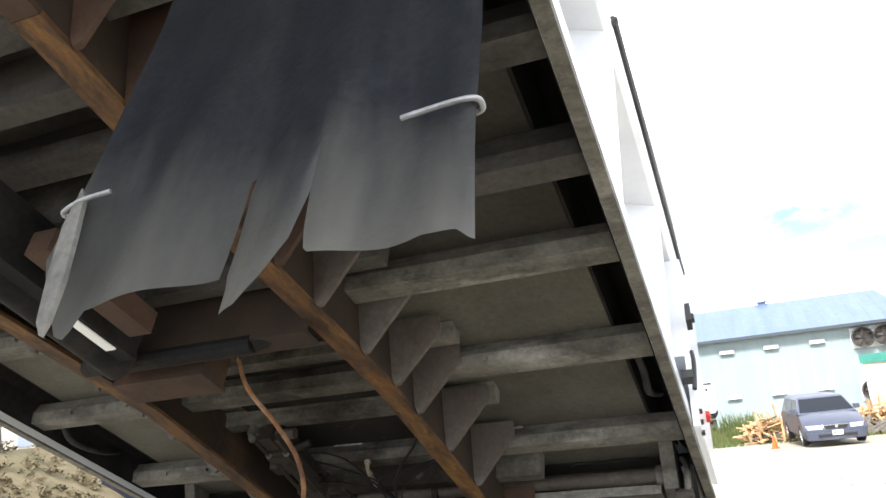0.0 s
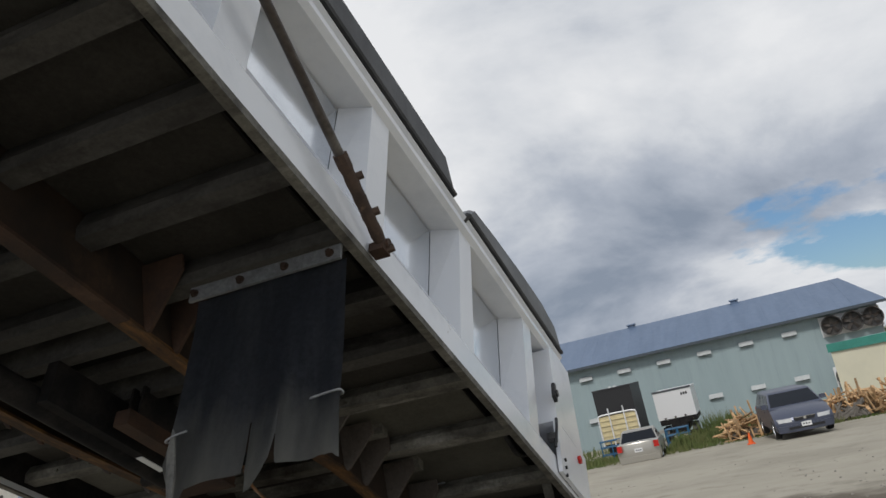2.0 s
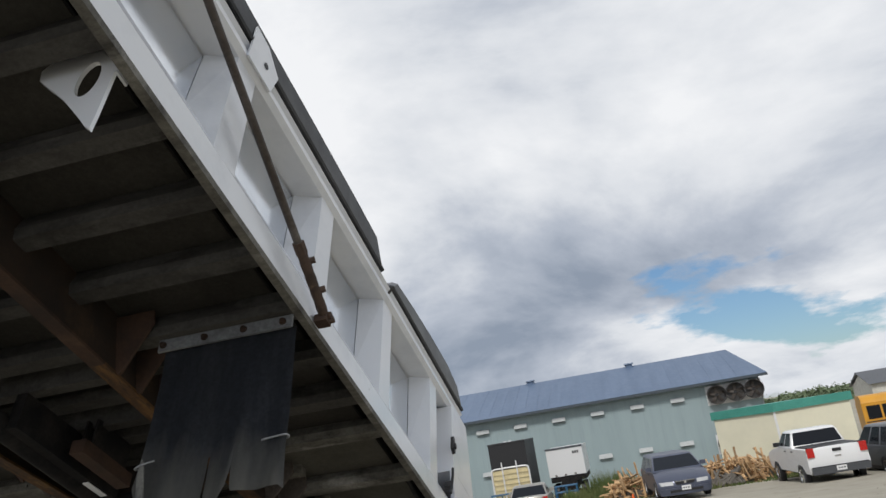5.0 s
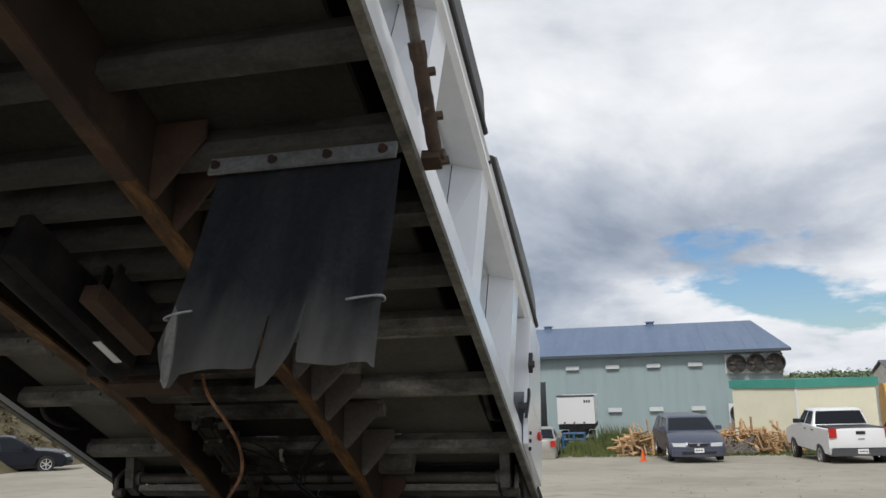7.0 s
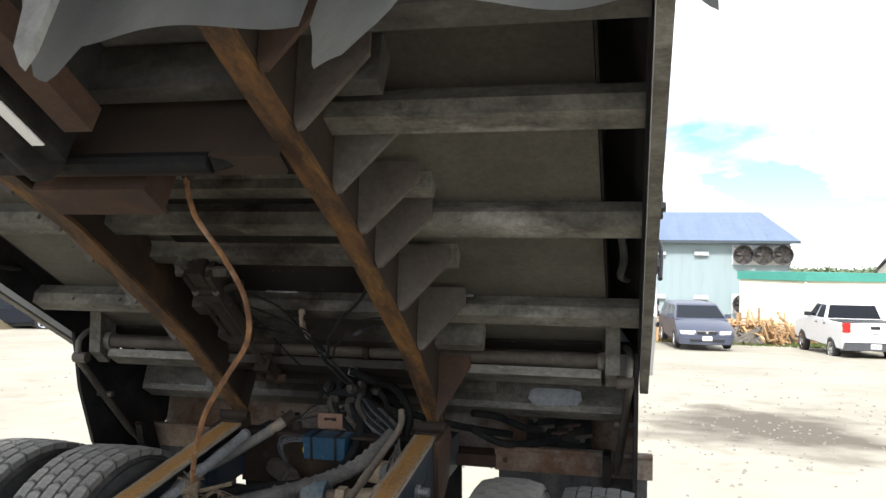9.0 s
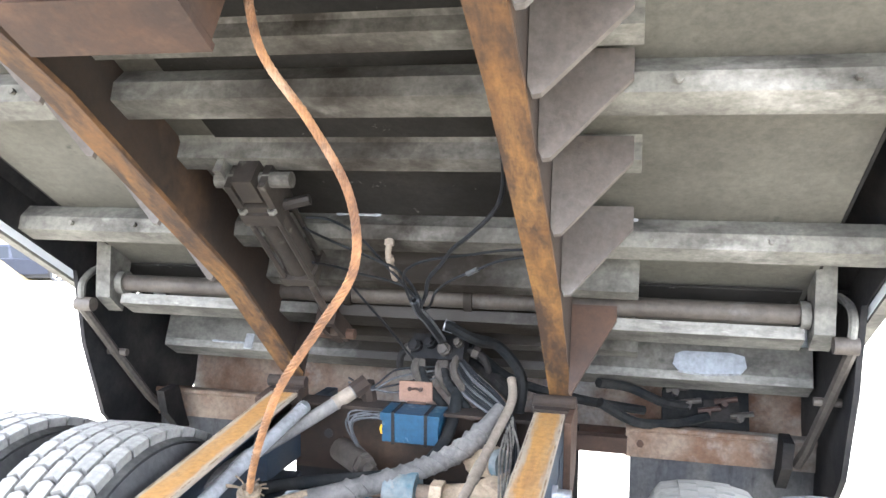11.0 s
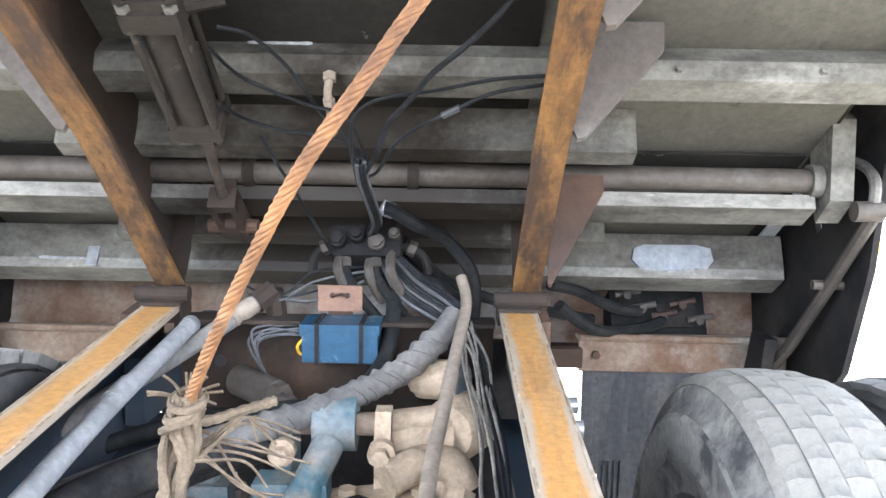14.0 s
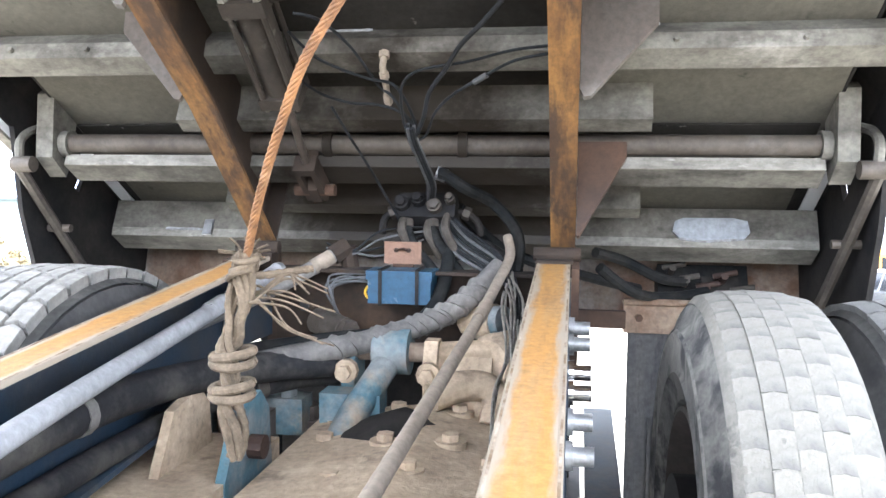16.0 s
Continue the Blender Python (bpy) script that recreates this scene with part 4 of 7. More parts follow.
def flap_sheet(bm):
    n, rows = 92, 26
    front = []
    for i in range(n + 1):
        u = i / n
        x = FLAP_X[0] + (FLAP_X[1] - FLAP_X[0]) * u
        low, col = flap_low(x), []
        for j in range(rows + 1):
            z = 0.262 + (low - 0.262) * j / rows
            down = (0.262 - z) / 0.62
            xx = x + 0.022 * (1 - u) * math.sin(math.pi * min(1, down)) * 0.8 + 0.012 * u * down
            y = -2.342 + 0.010 * math.sin(u * 17) * down - 0.012 * math.exp(-((u) / 0.05) ** 2) * down + 0.018 * noise.noise((x * 3, 0, z * 3))
            if u > 0.9 and down > 0.75:
                y += 0.03 * (u - 0.9) * 10 * (down - 0.75) * 3
            if 0.856 < x < 0.95 and z < -0.19:
                y -= 0.55 * (-0.19 - z) ** 2 * math.sin(math.pi * min(1, (x - 0.856) / 0.09)) ** 0.5 + 0.006 * min(1, (-0.19 - z) * 30)
            y += 0.012 * math.copysign(1, x - 0.856) * max(0, -z - 0.18) * 4 * math.exp(-abs(x - 0.856) * 22)
            col.append(bm.verts.new((xx, y, z)))
        front.append(col)
    crack = int(n * (0.856 - FLAP_X[0]) / (FLAP_X[1] - FLAP_X[0]))
    for i in range(n):
        for j in range(rows):
            if i == crack and front[i][j].co.z < -0.19:
                continue
            bm.faces.new([front[i][j], front[i + 1][j], front[i + 1][j + 1], front[i][j + 1]])
    bmesh.ops.solidify(bm, geom=bm.faces[:], thickness=0.009)


quick("rubber_sheet", FLAPRUBBER, flap, flap_sheet, smooth=True)


def curl(bm, outline, y, lean):
    """A torn tongue of the sheet, bent slightly forward."""
    prism(bm, outline, 1, y, y + 0.007)
    z0 = max(p[1] for p in outline)
    for v in bm.verts:
        v.co.y += lean * (z0 - v.co.z) ** 2


quick("curled_edge", FLAPPALE, flap, lambda bm: curl(bm, [(0.638, -0.185), (0.634, -0.245), (0.648, -0.319), (0.668, -0.389), (0.682, -0.408), (0.684, -0.389), (0.677, -0.331), (0.661, -0.258), (0.648, -0.20)], -2.366, -0.15), "pale scuffed curled edge", bevel=0.002)
strip = quick("clamp_strip", GALV, flap, lambda bm: box(bm, 0.598, 1.132, -2.366, -2.356, 0.250, 0.302), "bare steel clamp strip", bevel=0.003)
for x in (0.617, 0.785, 0.942, 1.096):
    quick("bolt", RUSTDARK, strip, lambda bm: (tube(bm, [(x, -2.366, 0.276), (x, -2.369, 0.276)], 0.014, 12), bolt(bm, (x, -2.369, 0.276), (0, -1, 0), 0.010, 0.010)))
quick("hook", GALV, flap, lambda bm: tube(bm, spline([(1.065, -2.353, -0.184), (1.12, -2.354, -0.179), (1.146, -2.351, -0.177), (1.153, -2.343, -0.178), (1.148, -2.334, -0.18), (1.12, -2.332, -0.181)]), 0.0036, 8), "bent steel hook", smooth=True)
quick("hook", GALV, flap, lambda bm: tube(bm, spline([(0.685, -2.362, -0.199), (0.65, -2.366, -0.207), (0.622, -2.362, -0.213), (0.614, -2.356, -0.215), (0.62, -2.349, -0.214), (0.64, -2.340, -0.212)]), 0.0034, 8), "bent steel hook", smooth=True)

# ---- air cylinder that works the latch shaft ----
air = thing("air_cylinder", "grimy square air cylinder with tie rods and clevis", "air cylinder", BODYM)


def along(a, b):
    """A pose whose y runs from a to b."""
    a, b = Vector(a), Vector(b)
    y = (b - a).normalized()
    x = y.cross(Vector((0, 0, 1))).normalized()
    z = x.cross(y)
    return Matrix((( x.x, y.x, z.x, a.x), (x.y, y.y, z.y, a.y), (x.z, y.z, z.z, a.z), (0, 0, 0, 1)))


AIRM = along((-0.272, -0.50, 0.342), (-0.265, -0.25, 0.300)) @ Matrix.Diagonal((1.25, 0.9, 1.25, 1))
L = 0.272
quick("barrel", CYLGRIME, air, lambda bm: tube(bm, [AIRM @ Vector((0, 0, 0)), AIRM @ Vector((0, L, 0))], 0.039, 16), "brown grimy barrel", smooth=True)
for y0, y1 in ((-0.03, 0.012), (L - 0.012, L + 0.02)):
    quick("end_plate", CYLGRIME, air, lambda bm: box(bm, -0.038, 0.038, y0, y1, -0.038, 0.038, AIRM), "square brown end plate", bevel=0.004)
for x in (-0.030, 0.030):
    for z in (-0.030, 0.030):
        quick("tie_rod", CYLGRIME, air, lambda bm: tube(bm, [AIRM @ Vector((x, -0.045, z)), AIRM @ Vector((x, L + 0.03, z))], 0.0072, 8))
        quick("nut", DIRTY_STEEL, air, lambda bm: tube(bm, [AIRM @ Vector((x, -0.045, z)), AIRM @ Vector((x, -0.032, z))], 0.012, 6))
quick("rear_clevis", CYLGRIME, air, lambda bm: (box(bm, -0.04, -0.026, -0.13, -0.03, -0.03, 0.03, AIRM), box(bm, -0.0262, 0.0262, -0.05, -0.03, -0.03, 0.03, AIRM), box(bm, 0.026, 0.04, -0.13, -0.03, -0.03, 0.03, AIRM)), bevel=0.004)
quick("clevis_block", CYLGRIME, air, lambda bm: box(bm, -0.02, 0.02, -0.15, -0.07, -0.03, 0.03, AIRM), "bright bare clevis block", bevel=0.006)
quick("hanger", DIRTY_STEEL, air, lambda bm: (box(bm, -0.06, -0.045, -0.16, -0.11, -0.01, 0.06, AIRM), tube(bm, [AIRM @ Vector((-0.07, -0.11, 0)), AIRM @ Vector((0.08, -0.11, 0))], 0.019, 10)), bevel=0.003)
quick("port_fitting", CYLGRIME, air, lambda bm: tube(bm, [AIRM @ Vector((0.036, -0.01, 0.0)), AIRM @ Vector((0.085, -0.01, 0.015))], 0.014, 8))
quick("rod", STRUTROD, air, lambda bm: tube(bm, [AIRM @ Vector((0, L, 0)), (-0.278, 0.0, 0.268)], 0.0105, 10), "dark oily piston rod", smooth=True)
quick("rod_clevis", RUSTWEB, air, lambda bm: (box(bm, -0.308, -0.294, 0.0, 0.13, 0.24, 0.288), box(bm, -0.264, -0.250, 0.0, 0.13, 0.24, 0.288), box(bm, -0.308, -0.250, -0.015, 0.01, 0.24, 0.288)), "brown rod clevis", bevel=0.004)
quick("crank_arm", RUSTWEB, air, lambda bm: prism(bm, [(0.075, 0.238), (0.13, 0.235), (0.075, 0.345), (0.06, 0.395), (0.01, 0.395), (0.025, 0.33)], 0, -0.292, -0.266), bevel=0.004)
quick("clevis_pin", RUSTDARK, air, lambda bm: tube(bm, [(-0.335, 0.10, 0.255), (-0.225, 0.10, 0.255)], 0.016, 10))

# ---- hoses and wires under the body ----
def line(name, label, cat, mat, m, pts, r, n=8, seg=8, group="", extra=None):
    t = thing(name, label, cat, m, group)
    quick("sheath", mat, t, lambda bm: tube(bm, spline(pts, n), r, seg), smooth=True)
    return t


BUNDLE = (0.028, -0.137, 0.246)
for j, pts in enumerate((((-0.092, -0.66, 0.25), (-0.067, -0.589, 0.28), (-0.043, -0.482, 0.30), (-0.03, -0.399, 0.30), (-0.013, -0.312, 0.29), (0.011, -0.285, 0.27), (0.032, -0.191, 0.255)),
            ((-0.118, -0.605, 0.25), (-0.117, -0.464, 0.29), (-0.087, -0.39, 0.30), (-0.028, -0.345, 0.29), (0.027, -0.326, 0.27), (0.046, -0.203, 0.255)),
            ((-0.117, -0.514, 0.20), (-0.119, -0.364, 0.26), (-0.072, -0.299, 0.27), (-0.016, -0.283, 0.265), (0.027, -0.246, 0.26), (0.046, -0.18, 0.255)),
            ((0.359, -0.376, 0.30), (0.274, -0.364, 0.29), (0.202, -0.322, 0.28), (0.138, -0.281, 0.27), (0.091, -0.229, 0.26), (0.059, -0.153, 0.252)),
            ((0.363, -0.388, 0.31), (0.274, -0.375, 0.31), (0.171, -0.34, 0.31), (0.099, -0.336, 0.30), (0.054, -0.339, 0.28), (0.023, -0.296, 0.27), (0.014, -0.191, 0.255)))):
    if j < 3:
        pts = [Vector(p) + Vector((-0.093, 0.19, 0.085)) * (1 - i / len(pts)) ** 1.4 for i, p in enumerate(pts)]
    line("air_line", "thin black air line below the body", "air line", BLACKWIRE, BODYM, list(pts) + [BUNDLE], 0.0035, group="thin air lines")
sleeve = quick("sleeve", WIRE, bpy.data.objects["air_line.003"], lambda bm: tube(bm, [(0.215, -0.330, 0.282), (0.185, -0.311, 0.277)], 0.0065, 8), "grey tape sleeve", smooth=True)
line("control_hose", "black control hose along the body underside", "hose", BLACKWIRE, BODYM, [(0.345, -1.2, 0.335), (0.335, -0.95, 0.33), (0.325, -0.72, 0.325), (0.303, -0.601, 0.32), (0.271, -0.538, 0.31), (0.216, -0.468, 0.30), (0.166, -0.413, 0.29), (0.127, -0.35, 0.28), (0.085, -0.287, 0.27), (0.062, -0.215, 0.255), BUNDLE], 0.0054)
line("pull_wire", "thin dark wire hanging beside the air cylinder", "wire", BLACKWIRE, BODYM, [(-0.165, -0.20, 0.30), (-0.14, -0.11, 0.28), (-0.11, 0.0, 0.26), (-0.08, 0.12, 0.235), (-0.05, 0.23, 0.21)], 0.0035)
hf = thing("hose_fitting", "dusty tan hose fitting on the crossmember", "hose fitting", BODYM @ pose(-0.041, 0.09, 0.034))
quick("elbow", TANPIPE, hf, lambda bm: tube(bm, spline([(0.022, -0.415, 0.325), (0.020, -0.408, 0.305), (0.017, -0.396, 0.293), (0.018, -0.37, 0.282), (0.017, -0.335, 0.274), (0.014, -0.295, 0.268)]), 0.0075, 10), smooth=True)
for a, b, r in (((0.021, -0.413, 0.322), (0.021, -0.41, 0.308), 0.0125), ((0.018, -0.385, 0.287), (0.018, -0.372, 0.283), 0.0115), ((0.0165, -0.325, 0.273), (0.015, -0.30, 0.269), 0.0105)):
    quick("nut", TANPIPE, hf, lambda bm: tube(bm, [a, b], r, 6))
WB = BODYM.inverted()
NEAR = pose(-0.062, 0.286, -0.155, 1.31) @ Matrix.Scale(1.12, 4)
WC = WB @ NEAR
for i in range(9):
    a = i * 0.7
    o = Vector((math.cos(a), 0, math.sin(a))) * 0.012
    fan = (i - 4) * 0.014
    o *= 0.8
    pts = [Vector((0.027, -0.19, 0.252)) + o, Vector(BUNDLE) + o, Vector((0.033, -0.065, 0.25)) + o, Vector((0.042, 0.05, 0.248)) + o, WC @ (Vector((0.075, 0.03, 1.214)) + o * 0.8), WC @ Vector((0.115 + fan * 0.25, 0.02, 1.161 + fan * 0.3)), WC @ Vector((0.158 + fan * 0.3, 0.0, 1.114 + fan * 0.45)), WC @ Vector((0.234 + fan * 0.1, -0.03, 1.069 + fan * 0.5)), WC @ Vector((0.285, -0.06, 1.03 + fan * 0.3)), WC @ Vector((0.305 + fan * 0.2, -0.2, 0.96 + fan * 0.2)), WC @ Vector((0.32 + fan * 0.2, -0.42, 0.90 + fan * 0.3)), WC @ Vector((0.325, -0.7, 0.84 + fan * 0.3))]
    if i % 3 != 1:
        pts = pts[:9]
    line("wire", "thin wire in a loose grey and black bundle", "wire", BLACKWIRE if i % 3 else WIRE, BODYM, pts, 0.0036 if i % 2 else 0.0044, 7, 6, "wires of the bundle")
line("return_hose", "black rubber hose from the valve to the rail", "hose", RUBBER, BODYM, [(0.06, 0.05, 0.279), (0.076, 0.055, 0.276), (0.125, 0.10, 0.265), WC @ Vector((0.22, 0.04, 1.214)), WC @ Vector((0.272, 0.045, 1.16)), WC @ Vector((0.29, 0.04, 1.11)), WC @ Vector((0.287, 0.0, 1.045))], 0.016)
line("rear_hose", "dusty ribbed hose behind the crossmember", "hose", HOSEM, BODYM, [(0.02, 0.25, 0.20), WC @ Vector((0.10, 0.18, 1.15)), WC @ Vector((0.2, 0.14, 1.10)), WC @ Vector((0.27, 0.08, 1.06))], 0.022)
valve = thing("air_valve", "black oily air valve block with fittings", "valve", BODYM @ pose(-0.01, 0.065, 0.022))
quick("valve_body", DARK, valve, lambda bm: (box(bm, -0.06, 0.10, 0.11, 0.20, 0.20, 0.275), box(bm, -0.03, 0.06, 0.20, 0.26, 0.20, 0.26)), bevel=0.008)
for x, y in ((-0.04, 0.13), (0.03, 0.14), (0.08, 0.12)):
    quick("fitting", OILYROD, valve, lambda bm: tube(bm, spline([(x, y, 0.21), (x, y - 0.01, 0.16), (x + 0.03, y + 0.05, 0.12)]), 0.012, 8), smooth=True)
for x, y, z, dx in ((-0.075, 0.16, 0.245, -0.05), (0.115, 0.17, 0.25, 0.06), (-0.02, 0.27, 0.23, -0.03), (0.05, 0.27, 0.225, 0.05)):
    quick("elbow_pipe", DARK, valve, lambda bm: (tube(bm, spline([(x - dx * 0.6, y, z), (x, y, z), (x + dx * 0.6, y + 0.01, z - 0.02), (x + dx * 0.8, y + 0.04, z - 0.05)]), 0.0105, 8),), "oily black elbow pipe", smooth=True)
    quick("elbow_nut", OILYROD, valve, lambda bm: tube(bm, [(x, y, z), (x + dx * 0.3, y + 0.003, z - 0.006)], 0.019, 6))
for x, y, z, r, h in ((-0.045, 0.10, 0.235, 0.02, 0.03), (0.0, 0.098, 0.245, 0.017, 0.035), (0.045, 0.10, 0.228, 0.02, 0.028), (0.085, 0.098, 0.25, 0.014, 0.03)):
    quick("port_cap", DARK if x < 0.04 else OILYROD, valve, lambda bm: (tube(bm, [(x, y + 0.015, z), (x, y - h * 0.5, z - 0.004)], r, 12), tube(bm, [(x, y - h * 0.5, z - 0.004), (x, y - h, z - 0.008)], r * 0.7, 6)), "oily port cap")
for x in (-0.03, 0.04):
    quick("drop_pipe", RUBBER, valve, lambda bm: tube(bm, spline([(x, 0.13, 0.205), (x + 0.005, 0.135, 0.165), (x + 0.035, 0.16, 0.12), (x + 0.085, 0.20, 0.07), (x + 0.10, 0.23, 0.04)]), 0.0125, 10, wobble=lambda i: 1 + 0.10 * (i % 2)), "ribbed black pipe")
    quick("pipe_nut", OILYROD, valve, lambda bm: tube(bm, [(x, 0.13, 0.20), (x + 0.002, 0.132, 0.178)], 0.017, 6))
quick("hose_end", GALV, valve, lambda bm: tube(bm, [(0.062, -0.014, 0.26), (0.088, -0.004, 0.255)], 0.018, 8), "bright hose end")
for i, pts in enumerate((((0.08, 0.15, 0.22), (0.2, 0.30, 0.17), (0.40, 0.42, 0.16), (0.60, 0.56, 0.18)), ((0.47, 0.30, 0.12), (0.58, 0.42, 0.10), (0.70, 0.50, 0.13), (0.80, 0.54, 0.17)), ((0.46, 0.36, 0.20), (0.55, 0.45, 0.22), (0.66, 0.52, 0.20), (0.74, 0.54, 0.20)))):
    line("valve_hose", "black hose looped to the valve box", "hose", RUBBER, BODYM @ pose(0.01, 0.09, 0.07), pts, 0.016, group="valve box hoses")
for s in (1, -1):
    line("side_cable", "dark cable hanging in the side pocket", "cable", HOSEM, BODYM, [(s * 1.06, -0.86, 0.43), (s * 1.08, -0.74, 0.36), (s * 1.07, -0.6, 0.37), (s * 1.09, -0.48, 0.42)], 0.011)

# ---- chassis ----
CHASM = NEAR @ pose(0, 0, 1.05, 2.5)
RAILT = CHASM.inverted() @ pose(-0.039, 0.18, 1.045, 8.8)
FLAPT = CHASM.inverted() @ pose(-0.028, 0.03, 1.078, 2.5)
chassis = thing("truck_chassis", "truck chassis with ochre rails and dusty blue running gear", "truck chassis", CHASM)
for s in (1, -1):
    rail = [quick("rail_flange", OCHRE, chassis, lambda bm: box(bm, s * 0.354, s * 0.439, -4.4, 0.0, -0.010, 0.0), "worn ochre rail top flange", bevel=0.002)]
    for x, w in ((0.354, 0.0065), (0.4305, 0.0065)):
        rail.append(quick("flange_edge", EDGEPALE, chassis, lambda bm: box(bm, s * (x + 0.003), s * (x + w), -4.4, 0.0, -0.0005, 0.0012), "pale worn flange edge"))
    rail.append(quick("rail_web", RAILBLUE, chassis, lambda bm: box(bm, s * 0.429, s * 0.439, -4.4, 0.0, -0.25, -0.0105), "dark blue rail web"))
    rail.append(quick("rail_foot", RAILBLUE, chassis, lambda bm: box(bm, s * 0.354, s * 0.439, -4.4, 0.0, -0.262, -0.2505)))
    rail.append(quick("hinge_plate", RUSTDARK, chassis, lambda bm: prism(bm, [(-0.06, 0.0), (0.12, 0.0), (0.16, -0.06), (0.10, -0.20), (-0.02, -0.26), (-0.08, -0.2)], 0, s * 0.442, s * 0.461), "brown rusty hinge plate", bevel=0.003))
    rail.append(quick("hinge_block", RUSTWEB, chassis, lambda bm: (box(bm, s * 0.351, s * 0.446, 0.002, 0.075, -0.03, 0.008), tube(bm, [(s * 0.344, 0.045, 0.018), (s * 0.464, 0.045, 0.018)], 0.018, 14)), "rusty hinge block", bevel=0.003))
    for y, z in ((-0.30, -0.085), (-0.37, -0.10), (-0.50, -0.12), (-0.56, -0.14), (-0.68, -0.15), (-0.80, -0.16)):
        k = 1.0 if y > -0.3 else 1.25
        rail.append(quick("rail_bolt", CHROME if -0.6 < y < -0.45 else GALV, chassis, lambda bm: (tube(bm, [(s * 0.439, y, z), (s * 0.451, y, z)], 0.019 * k, 14), tube(bm, [(s * 0.451, y, z), (s * 0.484, y, z)], 0.0125 * k, 12)), "steel rail bolt", smooth=True))
    rail.append(quick("rail_bracket", RAILBLUE, chassis, lambda bm: prism(bm, [(-0.05, -0.10), (-0.05, -0.30), (-0.30, -0.48), (-0.75, -0.48), (-0.8, -0.1)], 0, s * 0.4395, s * 0.4415)))
    for r in rail:
        r.matrix_basis = RAILT
quick("rear_crossmember", RUSTWEB, chassis, lambda bm: (box(bm, -0.33, 0.33, 0.0, 0.012, -0.20, 0.0), box(bm, -0.33, 0.33, -0.06, 0.0, -0.008, 0.0)), "brown rusty rear crossmember", bevel=0.002)
quick("hole", TRIM, chassis, lambda bm: tube(bm, [(-0.235, -0.001, -0.10), (-0.235, -0.003, -0.10)], 0.013, 10), "dark bolt hole")
quick("bushing", SHAFTM, chassis, lambda bm: (tube(bm, [(-0.19, -0.03, -0.13), (-0.10, -0.10, -0.14)], 0.032, 14), tube(bm, [(-0.10, -0.10, -0.14), (-0.085, -0.112, -0.142)], 0.03, 6), tube(bm, [(-0.085, -0.112, -0.142), (-0.06, -0.13, -0.145)], 0.014, 8)), "dusty bushing with a nut", smooth=True)
quick("tag_plate", TAGRUST, chassis, lambda bm: box(bm, -0.03, 0.06, -0.012, -0.006, 0.012, 0.065), "small tan rusty plate", bevel=0.003)
quick("tag_screw", COPPER, chassis, lambda bm: (bolt(bm, (0.0, -0.012, 0.045), (0, -1, 0), 0.006, 0.006), bolt(bm, (0.03, -0.012, 0.045), (0, -1, 0), 0.006, 0.006), tube(bm, [(0.0, -0.02, 0.045), (0.02, -0.024, 0.05), (0.03, -0.02, 0.045)], 0.003, 6)))
quick("tag_stem", RUSTDARK, chassis, lambda bm: box(bm, -0.01, 0.04, -0.005, 0.0, -0.05, 0.03))

# torque rod and axle head
quick("torque_rod", BLUEPAINT, chassis, lambda bm: tube(bm, [(0.022, -0.22, -0.19), (-0.02, -0.33, -0.27), (-0.075, -0.50, -0.41), (-0.11, -0.60, -0.50)], 0.030, 16), "scuffed blue torque rod", smooth=True)
quick("rod_eye", BLUEPAINT, chassis, lambda bm: tube(bm, [(-0.008, -0.18, -0.165), (0.0, -0.18, -0.165), (0.062, -0.18, -0.165), (0.070, -0.18, -0.165)], 0.050, 20), "worn blue rod eye", smooth=True)
quick("eye_pin", TANRUST, chassis, lambda bm: tube(bm, [(-0.075, -0.18, -0.165), (0.13, -0.18, -0.165)], 0.022, 12), smooth=True)
for x in (-0.075, 0.105):
    quick("yoke_ear", BLUEPAINT if x < 0 else DUSTTAN, chassis, lambda bm: prism(bm, [(-0.22, -0.34), (-0.225, -0.18), (-0.20, -0.135), (-0.16, -0.135), (-0.135, -0.18), (-0.13, -0.34)], 0, x, x + 0.03), "dusty yoke ear", bevel=0.008)
    quick("yoke_bolt", DUSTTAN, chassis, lambda bm: (tube(bm, [(x + 0.015, -0.225, -0.20), (x + 0.015, -0.245, -0.20)], 0.026, 10), tube(bm, [(x + 0.015, -0.245, -0.20), (x + 0.015, -0.265, -0.20)], 0.016, 6)))
quick("link_arm", DUSTTAN, chassis, lambda bm: tube(bm, [(0.12, -0.17, -0.165), (0.20, -0.15, -0.165), (0.29, -0.13, -0.165)], 0.022, 12, r2=0.03), "dust-caked link arm", smooth=True)
quick("link_boss", DUSTTAN, chassis, lambda bm: revolve(bm, [(0.0, -0.05), (0.05, -0.05), (0.062, -0.035), (0.062, 0.035), (0.05, 0.05), (0.0, 0.05)], pose(0.265, -0.12, -0.185, 0, 0, 60), 20), "dust-caked boss", smooth=True)
quick("knuckle_arm", DUSTTAN, chassis, lambda bm: tube(bm, spline([(0.13, -0.26, -0.24), (0.19, -0.22, -0.225), (0.245, -0.20, -0.235), (0.27, -0.21, -0.28)]), 0.034, 12), smooth=True)
quick("grease_nut", DUSTTAN, chassis, lambda bm: (tube(bm, [(0.262, -0.235, -0.27), (0.255, -0.26, -0.30)], 0.03, 6), tube(bm, [(0.255, -0.26, -0.30), (0.25, -0.27, -0.33)], 0.018, 10)))
quick("blue_stub", BLUEPAINT, chassis, lambda bm: tube(bm, [(0.255, -0.265, -0.325), (0.25, -0.275, -0.37)], 0.014, 8))
